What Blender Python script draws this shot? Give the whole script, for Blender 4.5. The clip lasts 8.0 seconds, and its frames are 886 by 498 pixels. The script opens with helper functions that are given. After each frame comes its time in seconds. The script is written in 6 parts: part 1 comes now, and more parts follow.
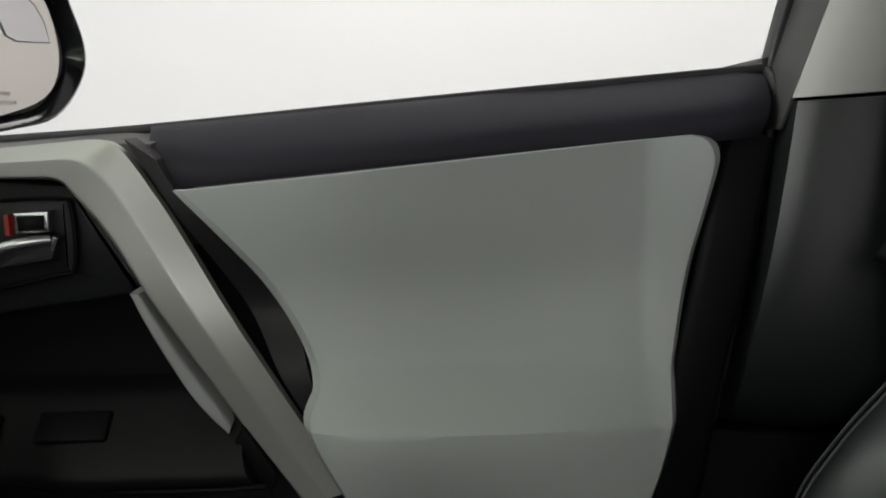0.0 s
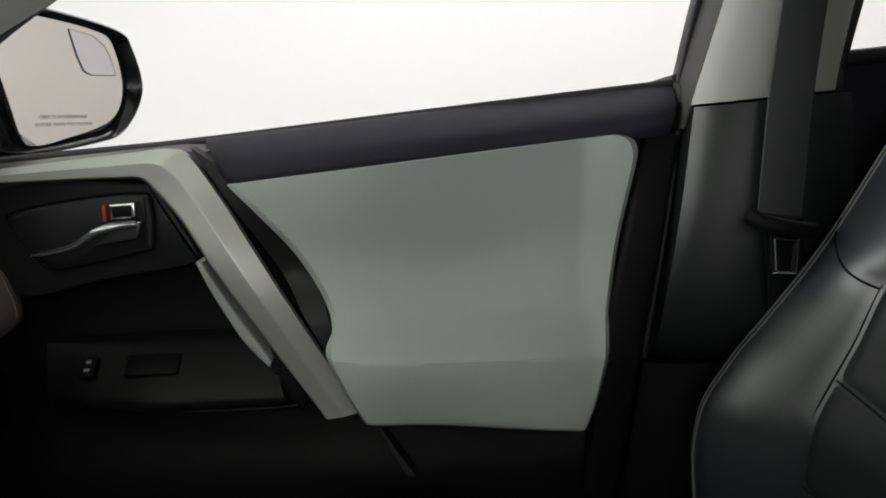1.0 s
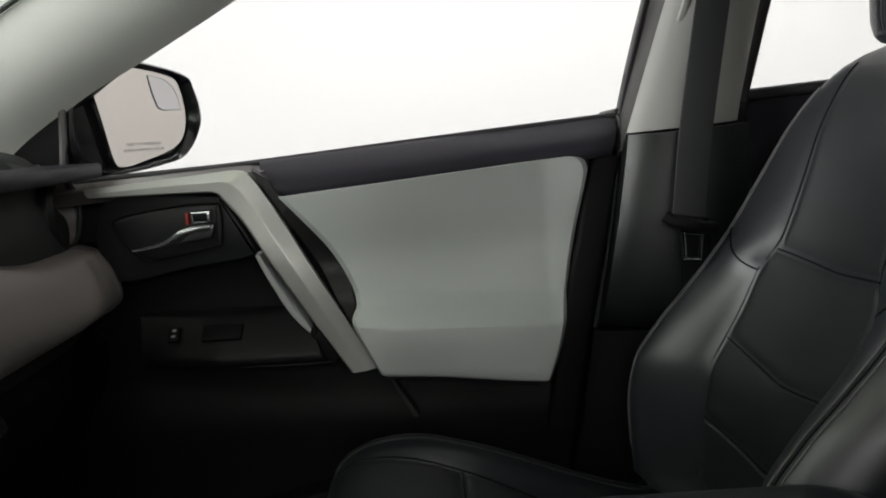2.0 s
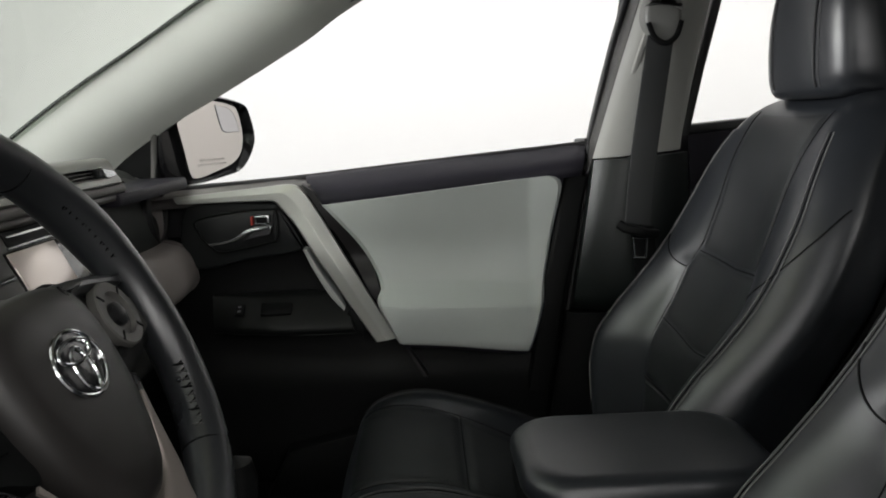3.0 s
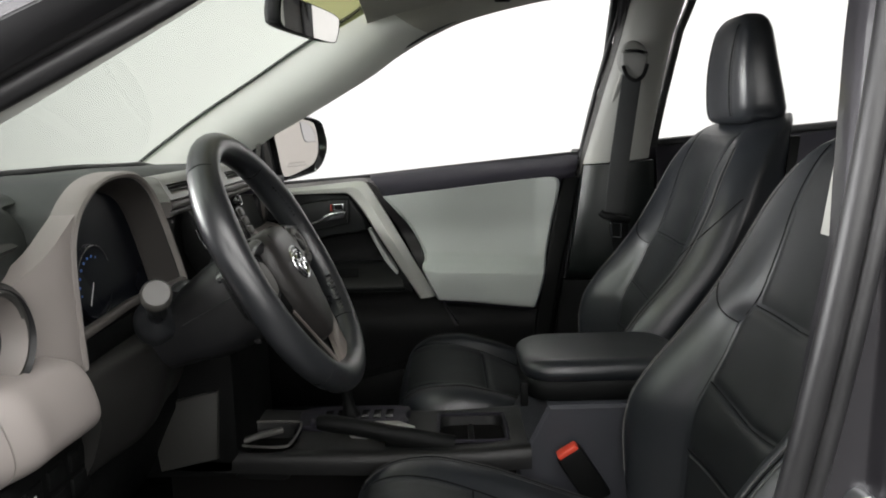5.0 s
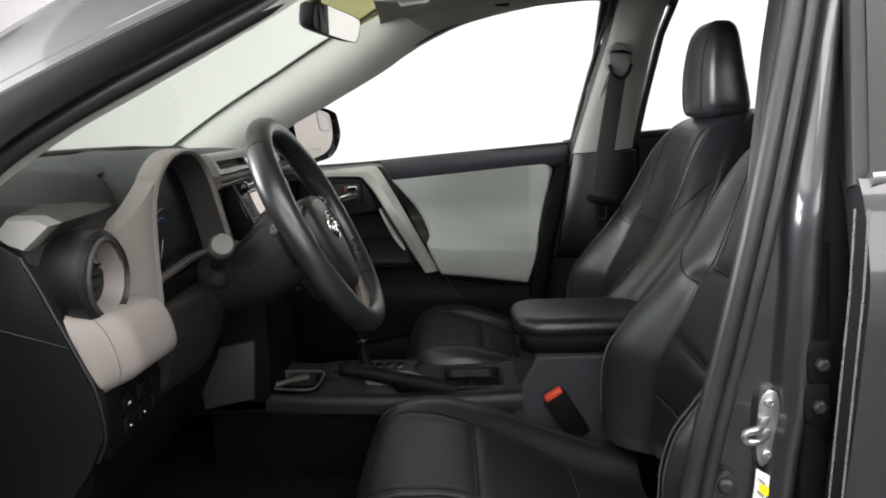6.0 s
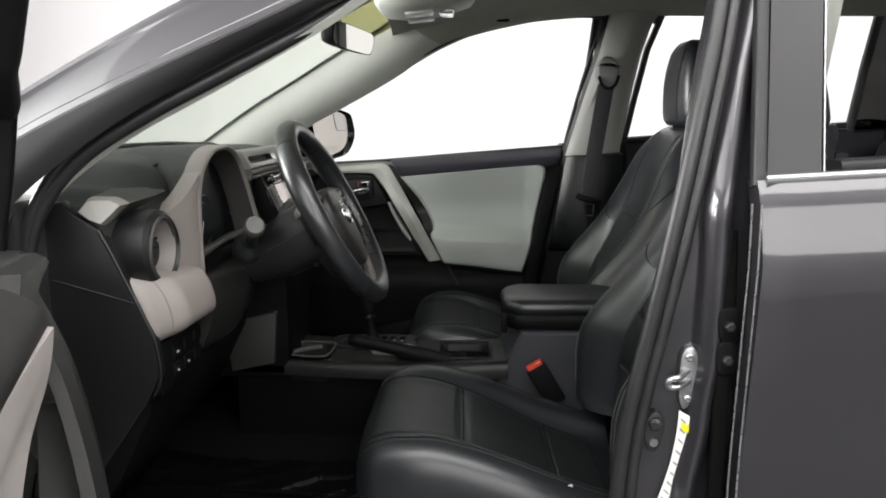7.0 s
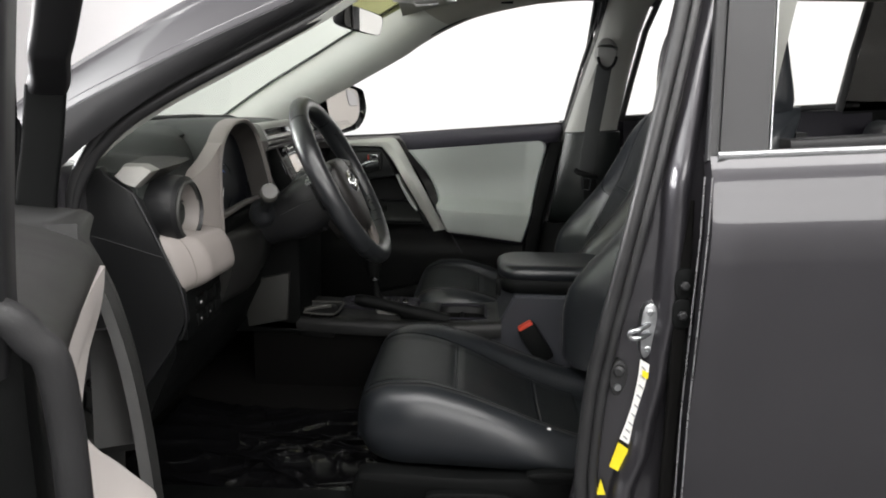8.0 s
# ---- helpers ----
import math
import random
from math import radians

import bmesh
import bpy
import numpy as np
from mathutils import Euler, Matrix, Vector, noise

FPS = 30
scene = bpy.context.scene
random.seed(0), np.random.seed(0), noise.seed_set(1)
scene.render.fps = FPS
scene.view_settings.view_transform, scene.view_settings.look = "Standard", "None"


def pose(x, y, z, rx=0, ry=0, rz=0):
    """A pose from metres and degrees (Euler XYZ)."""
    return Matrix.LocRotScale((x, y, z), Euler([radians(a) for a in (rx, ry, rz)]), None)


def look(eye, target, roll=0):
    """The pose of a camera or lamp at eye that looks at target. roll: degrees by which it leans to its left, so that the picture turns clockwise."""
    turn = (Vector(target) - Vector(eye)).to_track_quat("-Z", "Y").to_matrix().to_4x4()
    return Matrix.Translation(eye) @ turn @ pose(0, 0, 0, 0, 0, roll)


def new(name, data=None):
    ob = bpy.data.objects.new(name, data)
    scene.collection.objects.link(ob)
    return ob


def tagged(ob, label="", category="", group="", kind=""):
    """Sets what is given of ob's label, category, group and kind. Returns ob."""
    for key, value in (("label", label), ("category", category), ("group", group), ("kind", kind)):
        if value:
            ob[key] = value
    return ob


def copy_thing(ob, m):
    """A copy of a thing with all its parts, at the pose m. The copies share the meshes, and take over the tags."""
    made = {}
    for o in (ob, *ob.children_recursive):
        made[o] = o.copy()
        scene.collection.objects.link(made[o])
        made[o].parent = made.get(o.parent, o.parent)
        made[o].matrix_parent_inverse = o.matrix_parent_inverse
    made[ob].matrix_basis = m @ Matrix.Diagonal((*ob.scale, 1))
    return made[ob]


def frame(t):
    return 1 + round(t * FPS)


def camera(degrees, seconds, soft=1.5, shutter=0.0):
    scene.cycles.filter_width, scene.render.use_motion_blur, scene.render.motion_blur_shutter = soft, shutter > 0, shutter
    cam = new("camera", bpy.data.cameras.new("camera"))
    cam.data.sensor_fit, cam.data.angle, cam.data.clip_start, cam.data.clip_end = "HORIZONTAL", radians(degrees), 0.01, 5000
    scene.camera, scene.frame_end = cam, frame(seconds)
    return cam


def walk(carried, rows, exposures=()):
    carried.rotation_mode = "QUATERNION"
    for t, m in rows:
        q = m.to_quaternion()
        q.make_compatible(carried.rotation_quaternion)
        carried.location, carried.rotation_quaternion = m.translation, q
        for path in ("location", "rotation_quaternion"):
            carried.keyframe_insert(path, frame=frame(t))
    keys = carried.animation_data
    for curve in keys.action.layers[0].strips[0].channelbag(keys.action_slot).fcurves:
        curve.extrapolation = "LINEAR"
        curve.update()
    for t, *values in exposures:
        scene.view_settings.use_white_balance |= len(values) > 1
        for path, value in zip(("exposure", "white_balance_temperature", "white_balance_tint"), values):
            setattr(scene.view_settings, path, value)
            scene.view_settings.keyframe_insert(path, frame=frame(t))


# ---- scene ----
cam = camera(60.0, 8.0, soft=1.9)
PATH = [
    (0, (0.243, -0.026, 1.072), (0.331, 1.94, 0.714), -0.8),
    (0.5, (0.255, -0.138, 1.061), (0.33, 1.83, 0.71), -1.3),
    (1, (0.257, -0.251, 1.069), (0.329, 1.721, 0.743), -2.2),
    (1.5, (0.258, -0.379, 1.081), (0.322, 1.594, 0.763), -2.8),
    (3, (0.252, -0.88, 1.169), (0.294, 1.091, 0.832), -2.0),
    (3.5, (0.243, -1.013, 1.185), (0.273, 0.959, 0.855), -1.3),
    (4, (0.24, -1.162, 1.196), (0.254, 0.811, 0.874), -1.2),
    (4.5, (0.237, -1.307, 1.207), (0.24, 0.667, 0.885), -1.6),
    (5, (0.22, -1.422, 1.197), (0.208, 0.552, 0.874), -1.6),
    (6.5, (0.2, -1.774, 1.185), (0.193, 0.197, 0.848), -0.5),
    (7, (0.234, -1.891, 1.197), (0.2, 0.081, 0.862), 0.2),
    (7.5, (0.268, -1.985, 1.2), (0.211, -0.016, 0.854), 0.7),
    (8, (0.28, -2.044, 1.205), (0.204, -0.086, 0.807), 0.9),
]
walk(cam, [(t, look(eye, target, roll)) for t, eye, target, roll in PATH],
     exposures=[(0.0, -0.10), (0.5, -0.13), (1.0, 0.04), (1.6, 0.08), (2.9, 0.20), (3.3, 0.04), (4.4, 0.06), (5.0, 0.46), (6.3, 0.45), (8.0, 0.42)])

# ---------- light: a bright white photo booth ----------
world = bpy.data.worlds.new("booth_air")
scene.world = world
world.use_nodes = True
world.node_tree.nodes["Background"].inputs["Color"].default_value = (0.9, 0.95, 1.0, 1)
world.node_tree.nodes["Background"].inputs["Strength"].default_value = 0.15


def area_lamp(name, place, target, sx, sy, watts, colour=(1, 0.985, 0.965)):
    lamp = bpy.data.lights.new(name, "AREA")
    lamp.shape, lamp.size, lamp.size_y, lamp.energy, lamp.color = "RECTANGLE", sx, sy, watts, colour
    ob = new(name, lamp)
    ob.matrix_world = look(place, target)
    return ob


area_lamp("ceiling_softbox_driver", (0.9, -2.3, 3.35), (0.9, -1.6, 0), 5.0, 1.0, 98)
area_lamp("wall_softbox_driver", (0.8, -4.7, 2.4), (0.5, 0, 1.0), 6.0, 1.4, 115)
area_lamp("ceiling_softbox_passenger", (1.2, 1.5, 3.35), (1.2, 4.2, 1.1), 3.2, 1.0, 69, (1.0, 0.965, 0.96))
area_lamp("wall_softbox_front", (-5.0, -0.7, 2.0), (0, -2.3, 1.2), 4.2, 1.6, 450, (1.0, 0.985, 1.0))
area_lamp("ceiling_softbox_front", (-2.3, -0.8, 3.35), (-0.6, 0.0, 1.0), 3.0, 2.4, 42, (0.97, 1.0, 0.97))
area_lamp("ceiling_softbox_rear", (4.4, 0.0, 3.35), (4.4, 0.1, 0), 1.4, 5.0, 85)


# ---------- materials ----------
def material(name, colour, rough=0.5, metal=0.0, grain=0.0, grain_size=400.0, mottle=0.06, mottle_size=6.0, coat=0.0,
             grain_kind="noise", spec=0.5, wear=0.0, patchy=0.15):
    """Base colour mottled at a large scale, roughness broken up, fine relief at a small scale."""
    m = bpy.data.materials.new(name)
    m.use_nodes = True
    nt = m.node_tree
    n, l = nt.nodes, nt.links
    b = n["Principled BSDF"]
    tex = n.new("ShaderNodeTexCoord")
    big = n.new("ShaderNodeTexNoise")
    big.inputs["Scale"].default_value, big.inputs["Detail"].default_value = mottle_size, 5
    l.new(tex.outputs["Object"], big.inputs["Vector"])
    ramp = n.new("ShaderNodeMapRange")
    ramp.inputs["From Min"].default_value, ramp.inputs["From Max"].default_value = 0.3, 0.7
    ramp.inputs["To Min"].default_value, ramp.inputs["To Max"].default_value = 1 - mottle, 1 + mottle
    l.new(big.outputs["Fac"], ramp.inputs["Value"])
    mix = n.new("ShaderNodeVectorMath")
    mix.operation = "SCALE"
    mix.inputs[0].default_value = colour
    l.new(ramp.outputs["Result"], mix.inputs["Scale"])
    l.new(mix.outputs["Vector"], b.inputs["Base Color"])
    rr = n.new("ShaderNodeMapRange")
    rr.inputs["From Min"].default_value, rr.inputs["From Max"].default_value = 0.3, 0.7
    rr.inputs["To Min"].default_value, rr.inputs["To Max"].default_value = rough * (1 - patchy), min(1, rough * (1 + patchy) + wear)
    l.new(big.outputs["Fac"], rr.inputs["Value"])
    l.new(rr.outputs["Result"], b.inputs["Roughness"])
    b.inputs["Metallic"].default_value = metal
    b.inputs["Specular IOR Level"].default_value = spec
    b.inputs["Coat Weight"].default_value, b.inputs["Coat Roughness"].default_value = coat, 0.06
    if grain:
        if grain_kind == "leather":
            fine = n.new("ShaderNodeTexVoronoi")
            fine.feature = "DISTANCE_TO_EDGE"
            out = fine.outputs["Distance"]
        else:
            fine = n.new("ShaderNodeTexNoise")
            fine.inputs["Detail"].default_value = 3
            out = fine.outputs["Fac"]
        fine.inputs["Scale"].default_value = grain_size
        l.new(tex.outputs["Object"], fine.inputs["Vector"])
        bump = n.new("ShaderNodeBump")
        bump.inputs["Strength"].default_value, bump.inputs["Distance"].default_value = grain, 0.001
        l.new(out, bump.inputs["Height"])
        l.new(bump.outputs["Normal"], b.inputs["Normal"])
    return m


def glass(name, colour, ior=1.02):
    """Thin automotive glass: tinted, clear, with a weak gloss."""
    m = bpy.data.materials.new(name)
    m.use_nodes = True
    nt = m.node_tree
    n, l = nt.nodes, nt.links
    n.remove(n["Principled BSDF"])
    t = n.new("ShaderNodeBsdfTransparent")
    t.inputs["Color"].default_value = (*colour, 1)
    g = n.new("ShaderNodeBsdfGlossy")
    g.inputs["Roughness"].default_value = 0.02
    w = n.new("ShaderNodeLayerWeight")
    w.inputs["Blend"].default_value = 0.25
    f = n.new("ShaderNodeMath")
    f.operation, f.inputs[1].default_value = "MULTIPLY", 0.10
    l.new(w.outputs["Facing"], f.inputs[0])
    mix = n.new("ShaderNodeMixShader")
    l.new(f.outputs["Value"], mix.inputs["Fac"])
    l.new(t.outputs["BSDF"], mix.inputs[1])
    l.new(g.outputs["BSDF"], mix.inputs[2])
    l.new(mix.outputs["Shader"], n["Material Output"].inputs["Surface"])
    return m


def creased(m, size, depth):
    """Adds slow folds under the grain of a hide."""
    nt = m.node_tree
    b = nt.nodes["Principled BSDF"]
    grain = b.inputs["Normal"].links[0].from_node
    tex = nt.nodes.new("ShaderNodeTexCoord")
    warp = nt.nodes.new("ShaderNodeTexNoise")
    warp.inputs["Scale"].default_value, warp.inputs["Detail"].default_value, warp.inputs["Distortion"].default_value = size, 1, 0.0
    nt.links.new(tex.outputs["Object"], warp.inputs["Vector"])
    bump = nt.nodes.new("ShaderNodeBump")
    bump.inputs["Strength"].default_value, bump.inputs["Distance"].default_value = 1.0, depth
    nt.links.new(warp.outputs["Fac"], bump.inputs["Height"])
    nt.links.new(bump.outputs["Normal"], grain.inputs["Normal"])
    return m


LEATHER = creased(material("black_leather", (0.0135, 0.0156, 0.0182), 0.34, spec=0.68, grain=0.16, grain_size=900, mottle=0.06, mottle_size=12, patchy=0.05), 9, 0.0012)
INSERT = creased(material("perforated_leather", (0.0125, 0.0144, 0.0150), 0.44, spec=0.45, grain=0.3, grain_size=1400, mottle=0.10, mottle_size=10, patchy=0.06), 9, 0.0010)
WHEEL_LEATHER = material("wheel_leather", (0.0155, 0.0168, 0.0185), 0.31, spec=0.8, grain=0.14, grain_size=1300, mottle=0.12, mottle_size=14)
PLASTIC = material("black_plastic", (0.0044, 0.0048, 0.0048), 0.54, spec=0.12, grain=0.3, grain_size=1300, mottle=0.10)
SATIN = material("charcoal_soft_trim", (0.019, 0.0178, 0.0245), 0.46, spec=0.2, grain=0.3, grain_size=1100, grain_kind="leather", mottle=0.08)
DASH_TOP = material("dark_dash_skin", (0.027, 0.0305, 0.0285), 0.55, spec=0.35, grain=0.5, grain_size=700, grain_kind="leather", mottle=0.08)
SPOKE_BLACK = material("spoke_black_plastic", (0.006, 0.006, 0.0065), 0.24, mottle=0.1)
GLOSS_BLACK = material("gloss_black", (0.008, 0.008, 0.009), 0.14, mottle=0.1)
VINYL = material("pale_grey_vinyl", (0.462, 0.494, 0.468), 0.41, grain=0.25, grain_size=1000, grain_kind="leather", mottle=0.035, mottle_size=4)
WARM_VINYL = material("warm_grey_vinyl", (0.54, 0.505, 0.485), 0.46, grain=0.25, grain_size=1000, grain_kind="leather", mottle=0.035, mottle_size=4)
CREAM = material("cream_pillar_plastic", (0.66, 0.68, 0.63), 0.55, grain=0.25, grain_size=1500, mottle=0.03)
BEIGE = material("warm_grey_dash_pad", (0.275, 0.249, 0.235), 0.50, grain=0.25, grain_size=1000, grain_kind="leather", mottle=0.04)
# CREAM once more for the door pillars, with shade put into the colour
SHADE_CREAM = material("shaded_cream_pillar_plastic", (0.36, 0.365, 0.335), 0.55, grain=0.25, grain_size=1500, mottle=0.03)
HEADLINER = material("headliner_cloth", (0.46, 0.455, 0.40), 0.9, grain=0.6, grain_size=1600, mottle=0.05)
SILVER = material("satin_silver_trim", (0.405, 0.412, 0.38), 0.36, metal=0.45, grain=0.06, grain_size=2500, mottle=0.03)
AIRBAG = material("airbag_cover_skin", (0.0150, 0.0138, 0.0130), 0.42, spec=0.45, grain=0.15, grain_size=1300, mottle=0.08, mottle_size=14)
CHROME = material("chrome", (0.72, 0.73, 0.74), 0.10, metal=1.0, mottle=0.03)
STEEL = material("zinc_plated_steel", (0.46, 0.47, 0.48), 0.36, metal=1.0, mottle=0.15, mottle_size=60)
PAINT = material("magnetic_grey_paint", (0.042, 0.0403, 0.0455), 0.36, metal=0.5, grain=0.05, grain_size=3500, mottle=0.07, mottle_size=3.5, patchy=0.08, coat=1.0)
APPLIQUE = material("pillar_applique_film", (0.021, 0.021, 0.0225), 0.42, mottle=0.04)
SEAL = material("door_seal_rubber", (0.019, 0.019, 0.020), 0.36, spec=0.6, grain=0.2, grain_size=900, mottle=0.10, mottle_size=20)
RUBBER = material("rubber_seal", (0.018, 0.018, 0.019), 0.50, grain=0.2, grain_size=900, mottle=0.15, mottle_size=20)
CARPET = material("black_carpet", (0.0046, 0.0044, 0.0042), 0.95, spec=0.1, grain=1.0, grain_size=600, mottle=0.2)
FILM = material("protective_plastic_film", (0.004, 0.004, 0.0045), 0.15, mottle=0.2)
MIRROR = material("mirror_silvering", (0.86, 0.85, 0.83), 0.015, metal=1.0, mottle=0.01)
CONVEX = material("blind_spot_mirror", (0.80, 0.82, 0.86), 0.02, metal=1.0, mottle=0.01)
STITCH = material("grey_thread", (0.11, 0.11, 0.108), 0.8, mottle=0.1, mottle_size=300)
# switched-off display; the pale beige it reflects is put into its colour
SCREEN = material("off_screen_reflection", (0.74, 0.66, 0.61), 0.22, metal=0.45, mottle=0.02)
LENS = material("lamp_lens", (0.75, 0.74, 0.70), 0.3, mottle=0.02)
PILLAR = material("black_pillar_plastic", (0.0088, 0.0112, 0.0105), 0.34, spec=0.42, grain=0.25, grain_size=1300, mottle=0.08)
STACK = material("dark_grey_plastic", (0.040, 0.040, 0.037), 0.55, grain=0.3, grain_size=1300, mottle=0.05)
# the dash's warm grey in three darker steps: shade put into the colour
DARK_TRIM = material("deep_shaded_warm_grey", (0.085, 0.078, 0.073), 0.5, grain=0.25, grain_size=1000, grain_kind="leather", mottle=0.05)
LINER = material("shaded_warm_grey_liner", (0.038, 0.0345, 0.032), 0.55, spec=0.25, grain=0.25, grain_size=1000, mottle=0.05)
HOOD_TRIM = material("shaded_warm_grey_trim", (0.215, 0.195, 0.183), 0.5, grain=0.25, grain_size=1000, grain_kind="leather", mottle=0.05)
# driver door's band, strip, wedge and grip: shade put into one near-black
HANDLE_TRIM = material("shaded_door_trim", (0.0145, 0.0147, 0.0143), 0.48, grain=0.2, grain_size=1300, mottle=0.05)
KNEE = material("charcoal_knee_panel", (0.020, 0.0197, 0.0188), 0.5, spec=0.3, grain=0.25, grain_size=1200, mottle=0.06)
SHROUD = material("black_shroud_plastic", (0.0095, 0.0098, 0.0105), 0.38, spec=0.4, grain=0.25, grain_size=1300, mottle=0.08)
LEDGE = material("charcoal_ledge_plastic", (0.0065, 0.0072, 0.0070), 0.5, spec=0.22, grain=0.25, grain_size=1300, mottle=0.06)
CONSOLE_DECK = material("black_deck_plastic", (0.0085, 0.0088, 0.0088), 0.45, spec=0.3, grain=0.25, grain_size=1200, mottle=0.08)
CONSOLE = material("charcoal_console_plastic", (0.042, 0.044, 0.051), 0.42, spec=0.35, grain=0.25, grain_size=1100, grain_kind="leather", mottle=0.08)
WHEEL_SILVER = material("smoked_silver", (0.29, 0.258, 0.235), 0.36, metal=0.7, grain=0.05, grain_size=2500, mottle=0.04)
UNIT = material("head_unit_plastic", (0.074, 0.072, 0.067), 0.42, grain=0.2, grain_size=1300, mottle=0.05)
CORNER = material("satin_silver_corner", (0.33, 0.325, 0.305), 0.38, metal=0.45, grain=0.06, grain_size=2500, mottle=0.03)
VENT_SILVER = material("vent_silver_paint", (0.23, 0.233, 0.215), 0.36, metal=0.4, grain=0.06, grain_size=2500, mottle=0.03)
BUTTON = material("grey_button_plastic", (0.085, 0.083, 0.078), 0.5, grain=0.2, grain_size=1300, mottle=0.05)
THREAD = material("charcoal_thread", (0.05, 0.05, 0.05), 0.8, mottle=0.1, mottle_size=300)
TRIM_BROWN = material("brown_sill_trim", (0.075, 0.069, 0.065), 0.48, grain=0.2, grain_size=1300, mottle=0.05)
WEDGE = material("charcoal_wedge_trim", (0.020, 0.019, 0.0195), 0.48, spec=0.3, grain=0.2, grain_size=1300, mottle=0.06)
DOOR_BLACK = material("black_door_panel", (0.0115, 0.0128, 0.0130), 0.48, spec=0.3, grain=0.2, grain_size=1300, mottle=0.06)
HANDLE_DARK = material("smoked_chrome", (0.12, 0.123, 0.128), 0.25, metal=0.7, mottle=0.04)
HANDLE_METAL = material("satin_chrome", (0.42, 0.43, 0.44), 0.22, metal=0.9, mottle=0.04)
LOOP = material("grey_loop_plastic", (0.155, 0.158, 0.146), 0.42, grain=0.2, grain_size=1300, mottle=0.05)
# pale metal colour that stands for reflections along a painted edge
EDGE = material("paint_edge_highlight", (0.42, 0.42, 0.43), 0.28, metal=0.8, mottle=0.1, mottle_size=40)
GRIP = material("grey_grip_plastic", (0.33, 0.345, 0.33), 0.5, grain=0.25, grain_size=1200, mottle=0.03)
RED = material("red_plastic", (0.62, 0.06, 0.03), 0.4, mottle=0.05)
MARK = material("dull_red_mark", (0.30, 0.03, 0.02), 0.5, mottle=0.05)
PAPER = material("white_label_paper", (0.78, 0.78, 0.76), 0.6, mottle=0.03)
YELLOW = material("yellow_label", (0.80, 0.66, 0.02), 0.5, mottle=0.03)
FAINT = material("pale_grey_print", (0.64, 0.64, 0.63), 0.7, mottle=0.05)
ETCH = material("etched_glass_print", (0.50, 0.48, 0.46), 0.7, mottle=0.05)
INK = material("grey_print", (0.22, 0.22, 0.23), 0.7, mottle=0.05)
WALL = material("white_booth_wall", (0.80, 0.785, 0.785), 0.85, mottle=0.012, mottle_size=0.8)
# pale front wall; its dimness is put into a far darker base colour
WALL_FRONT = material("darkened_green_grey_booth_wall", (0.082, 0.085, 0.081), 0.85, mottle=0.02, mottle_size=0.7)
WALL_REAR = material("warm_grey_booth_wall", (0.62, 0.58, 0.56), 0.85, mottle=0.02, mottle_size=0.7)
WALL_GREY = material("grey_booth_wall", (0.40, 0.40, 0.395), 0.85, mottle=0.02, mottle_size=0.7)
FLOOR = material("grey_booth_floor", (0.075, 0.075, 0.075), 0.6, mottle=0.03, mottle_size=1.0)
CLEAR = glass("clear_side_glass", (0.97, 0.985, 0.975))
GREEN = glass("green_windscreen_glass", (0.815, 0.85, 0.81))
PRIVACY = glass("privacy_glass", (0.16, 0.16, 0.155))
SHADE = glass("olive_shade_band", (0.55, 0.56, 0.38))
DIAL = material("dial_face", (0.004, 0.005, 0.008), 0.3, spec=0.2, mottle=0.05)
BLUE = material("lit_blue_dial_mark", (0.03, 0.10, 0.35), 0.4, mottle=0.05)
BLUE.node_tree.nodes["Principled BSDF"].inputs["Emission Color"].default_value = (0.22, 0.42, 1.0, 1)
BLUE.node_tree.nodes["Principled BSDF"].inputs["Emission Strength"].default_value = 0.05

# ---------- mesh helpers ----------
ORIGIN = {}


def thing(name, place, label, category, group="", kind=""):
    ob = new(name)
    ob.empty_display_size = 0.05
    ob.location = place
    ORIGIN[ob.name] = Vector(place)
    return tagged(ob, label, category, group, kind)


def part(name, bm, mat, parent, label="", sharp=35):
    """One mesh object under a thing or a part; its points are given in the car's own frame."""
    o = ORIGIN[parent.name] if parent else Vector((0, 0, 0))
    bmesh.ops.remove_doubles(bm, verts=bm.verts, dist=1e-5)
    bmesh.ops.recalc_face_normals(bm, faces=bm.faces)
    bmesh.ops.translate(bm, verts=bm.verts, vec=-o)
    me = bpy.data.meshes.new(name)
    for f in bm.faces:
        f.smooth = True
    bm.to_mesh(me)
    bm.free()
    me.set_sharp_from_angle(angle=radians(sharp))
    me.materials.append(mat)
    ob = new(name, me)
    if parent:
        ob.parent = parent
    ORIGIN[ob.name] = o
    return tagged(ob, label)


def cr(pts, n, closed=False):
    """Points along a smooth curve through pts."""
    P = [Vector(p) for p in pts]
    k = len(P)
    segs = k if closed else k - 1
    out = []
    total = n if closed else n - 1
    for i in range(n):
        u = i / total * segs
        j = min(int(u), segs - 1)
        t = u - j
        if closed:
            a, b, c, d = P[(j - 1) % k], P[j], P[(j + 1) % k], P[(j + 2) % k]
        else:
            a, b, c, d = P[max(j - 1, 0)], P[j], P[j + 1], P[min(j + 2, k - 1)]
        out.append(0.5 * ((2 * b) + (c - a) * t + (2 * a - 5 * b + 4 * c - d) * t * t + (3 * b - a - 3 * c + d) * t ** 3))
    return out


def loft(bm, rings, cap=True, closed_path=False):
    """Skin over closed rings of equal length."""
    vs = [[bm.verts.new(p) for p in r] for r in rings]
    m = len(rings[0])
    pairs = list(zip(vs, vs[1:])) + ([(vs[-1], vs[0])] if closed_path else [])
    for a, b in pairs:
        for i in range(m):
            bm.faces.new((a[i], a[(i + 1) % m], b[(i + 1) % m], b[i]))
    if cap and not closed_path:
        bm.faces.new(vs[0])
        bm.faces.new(vs[-1])
    return bm


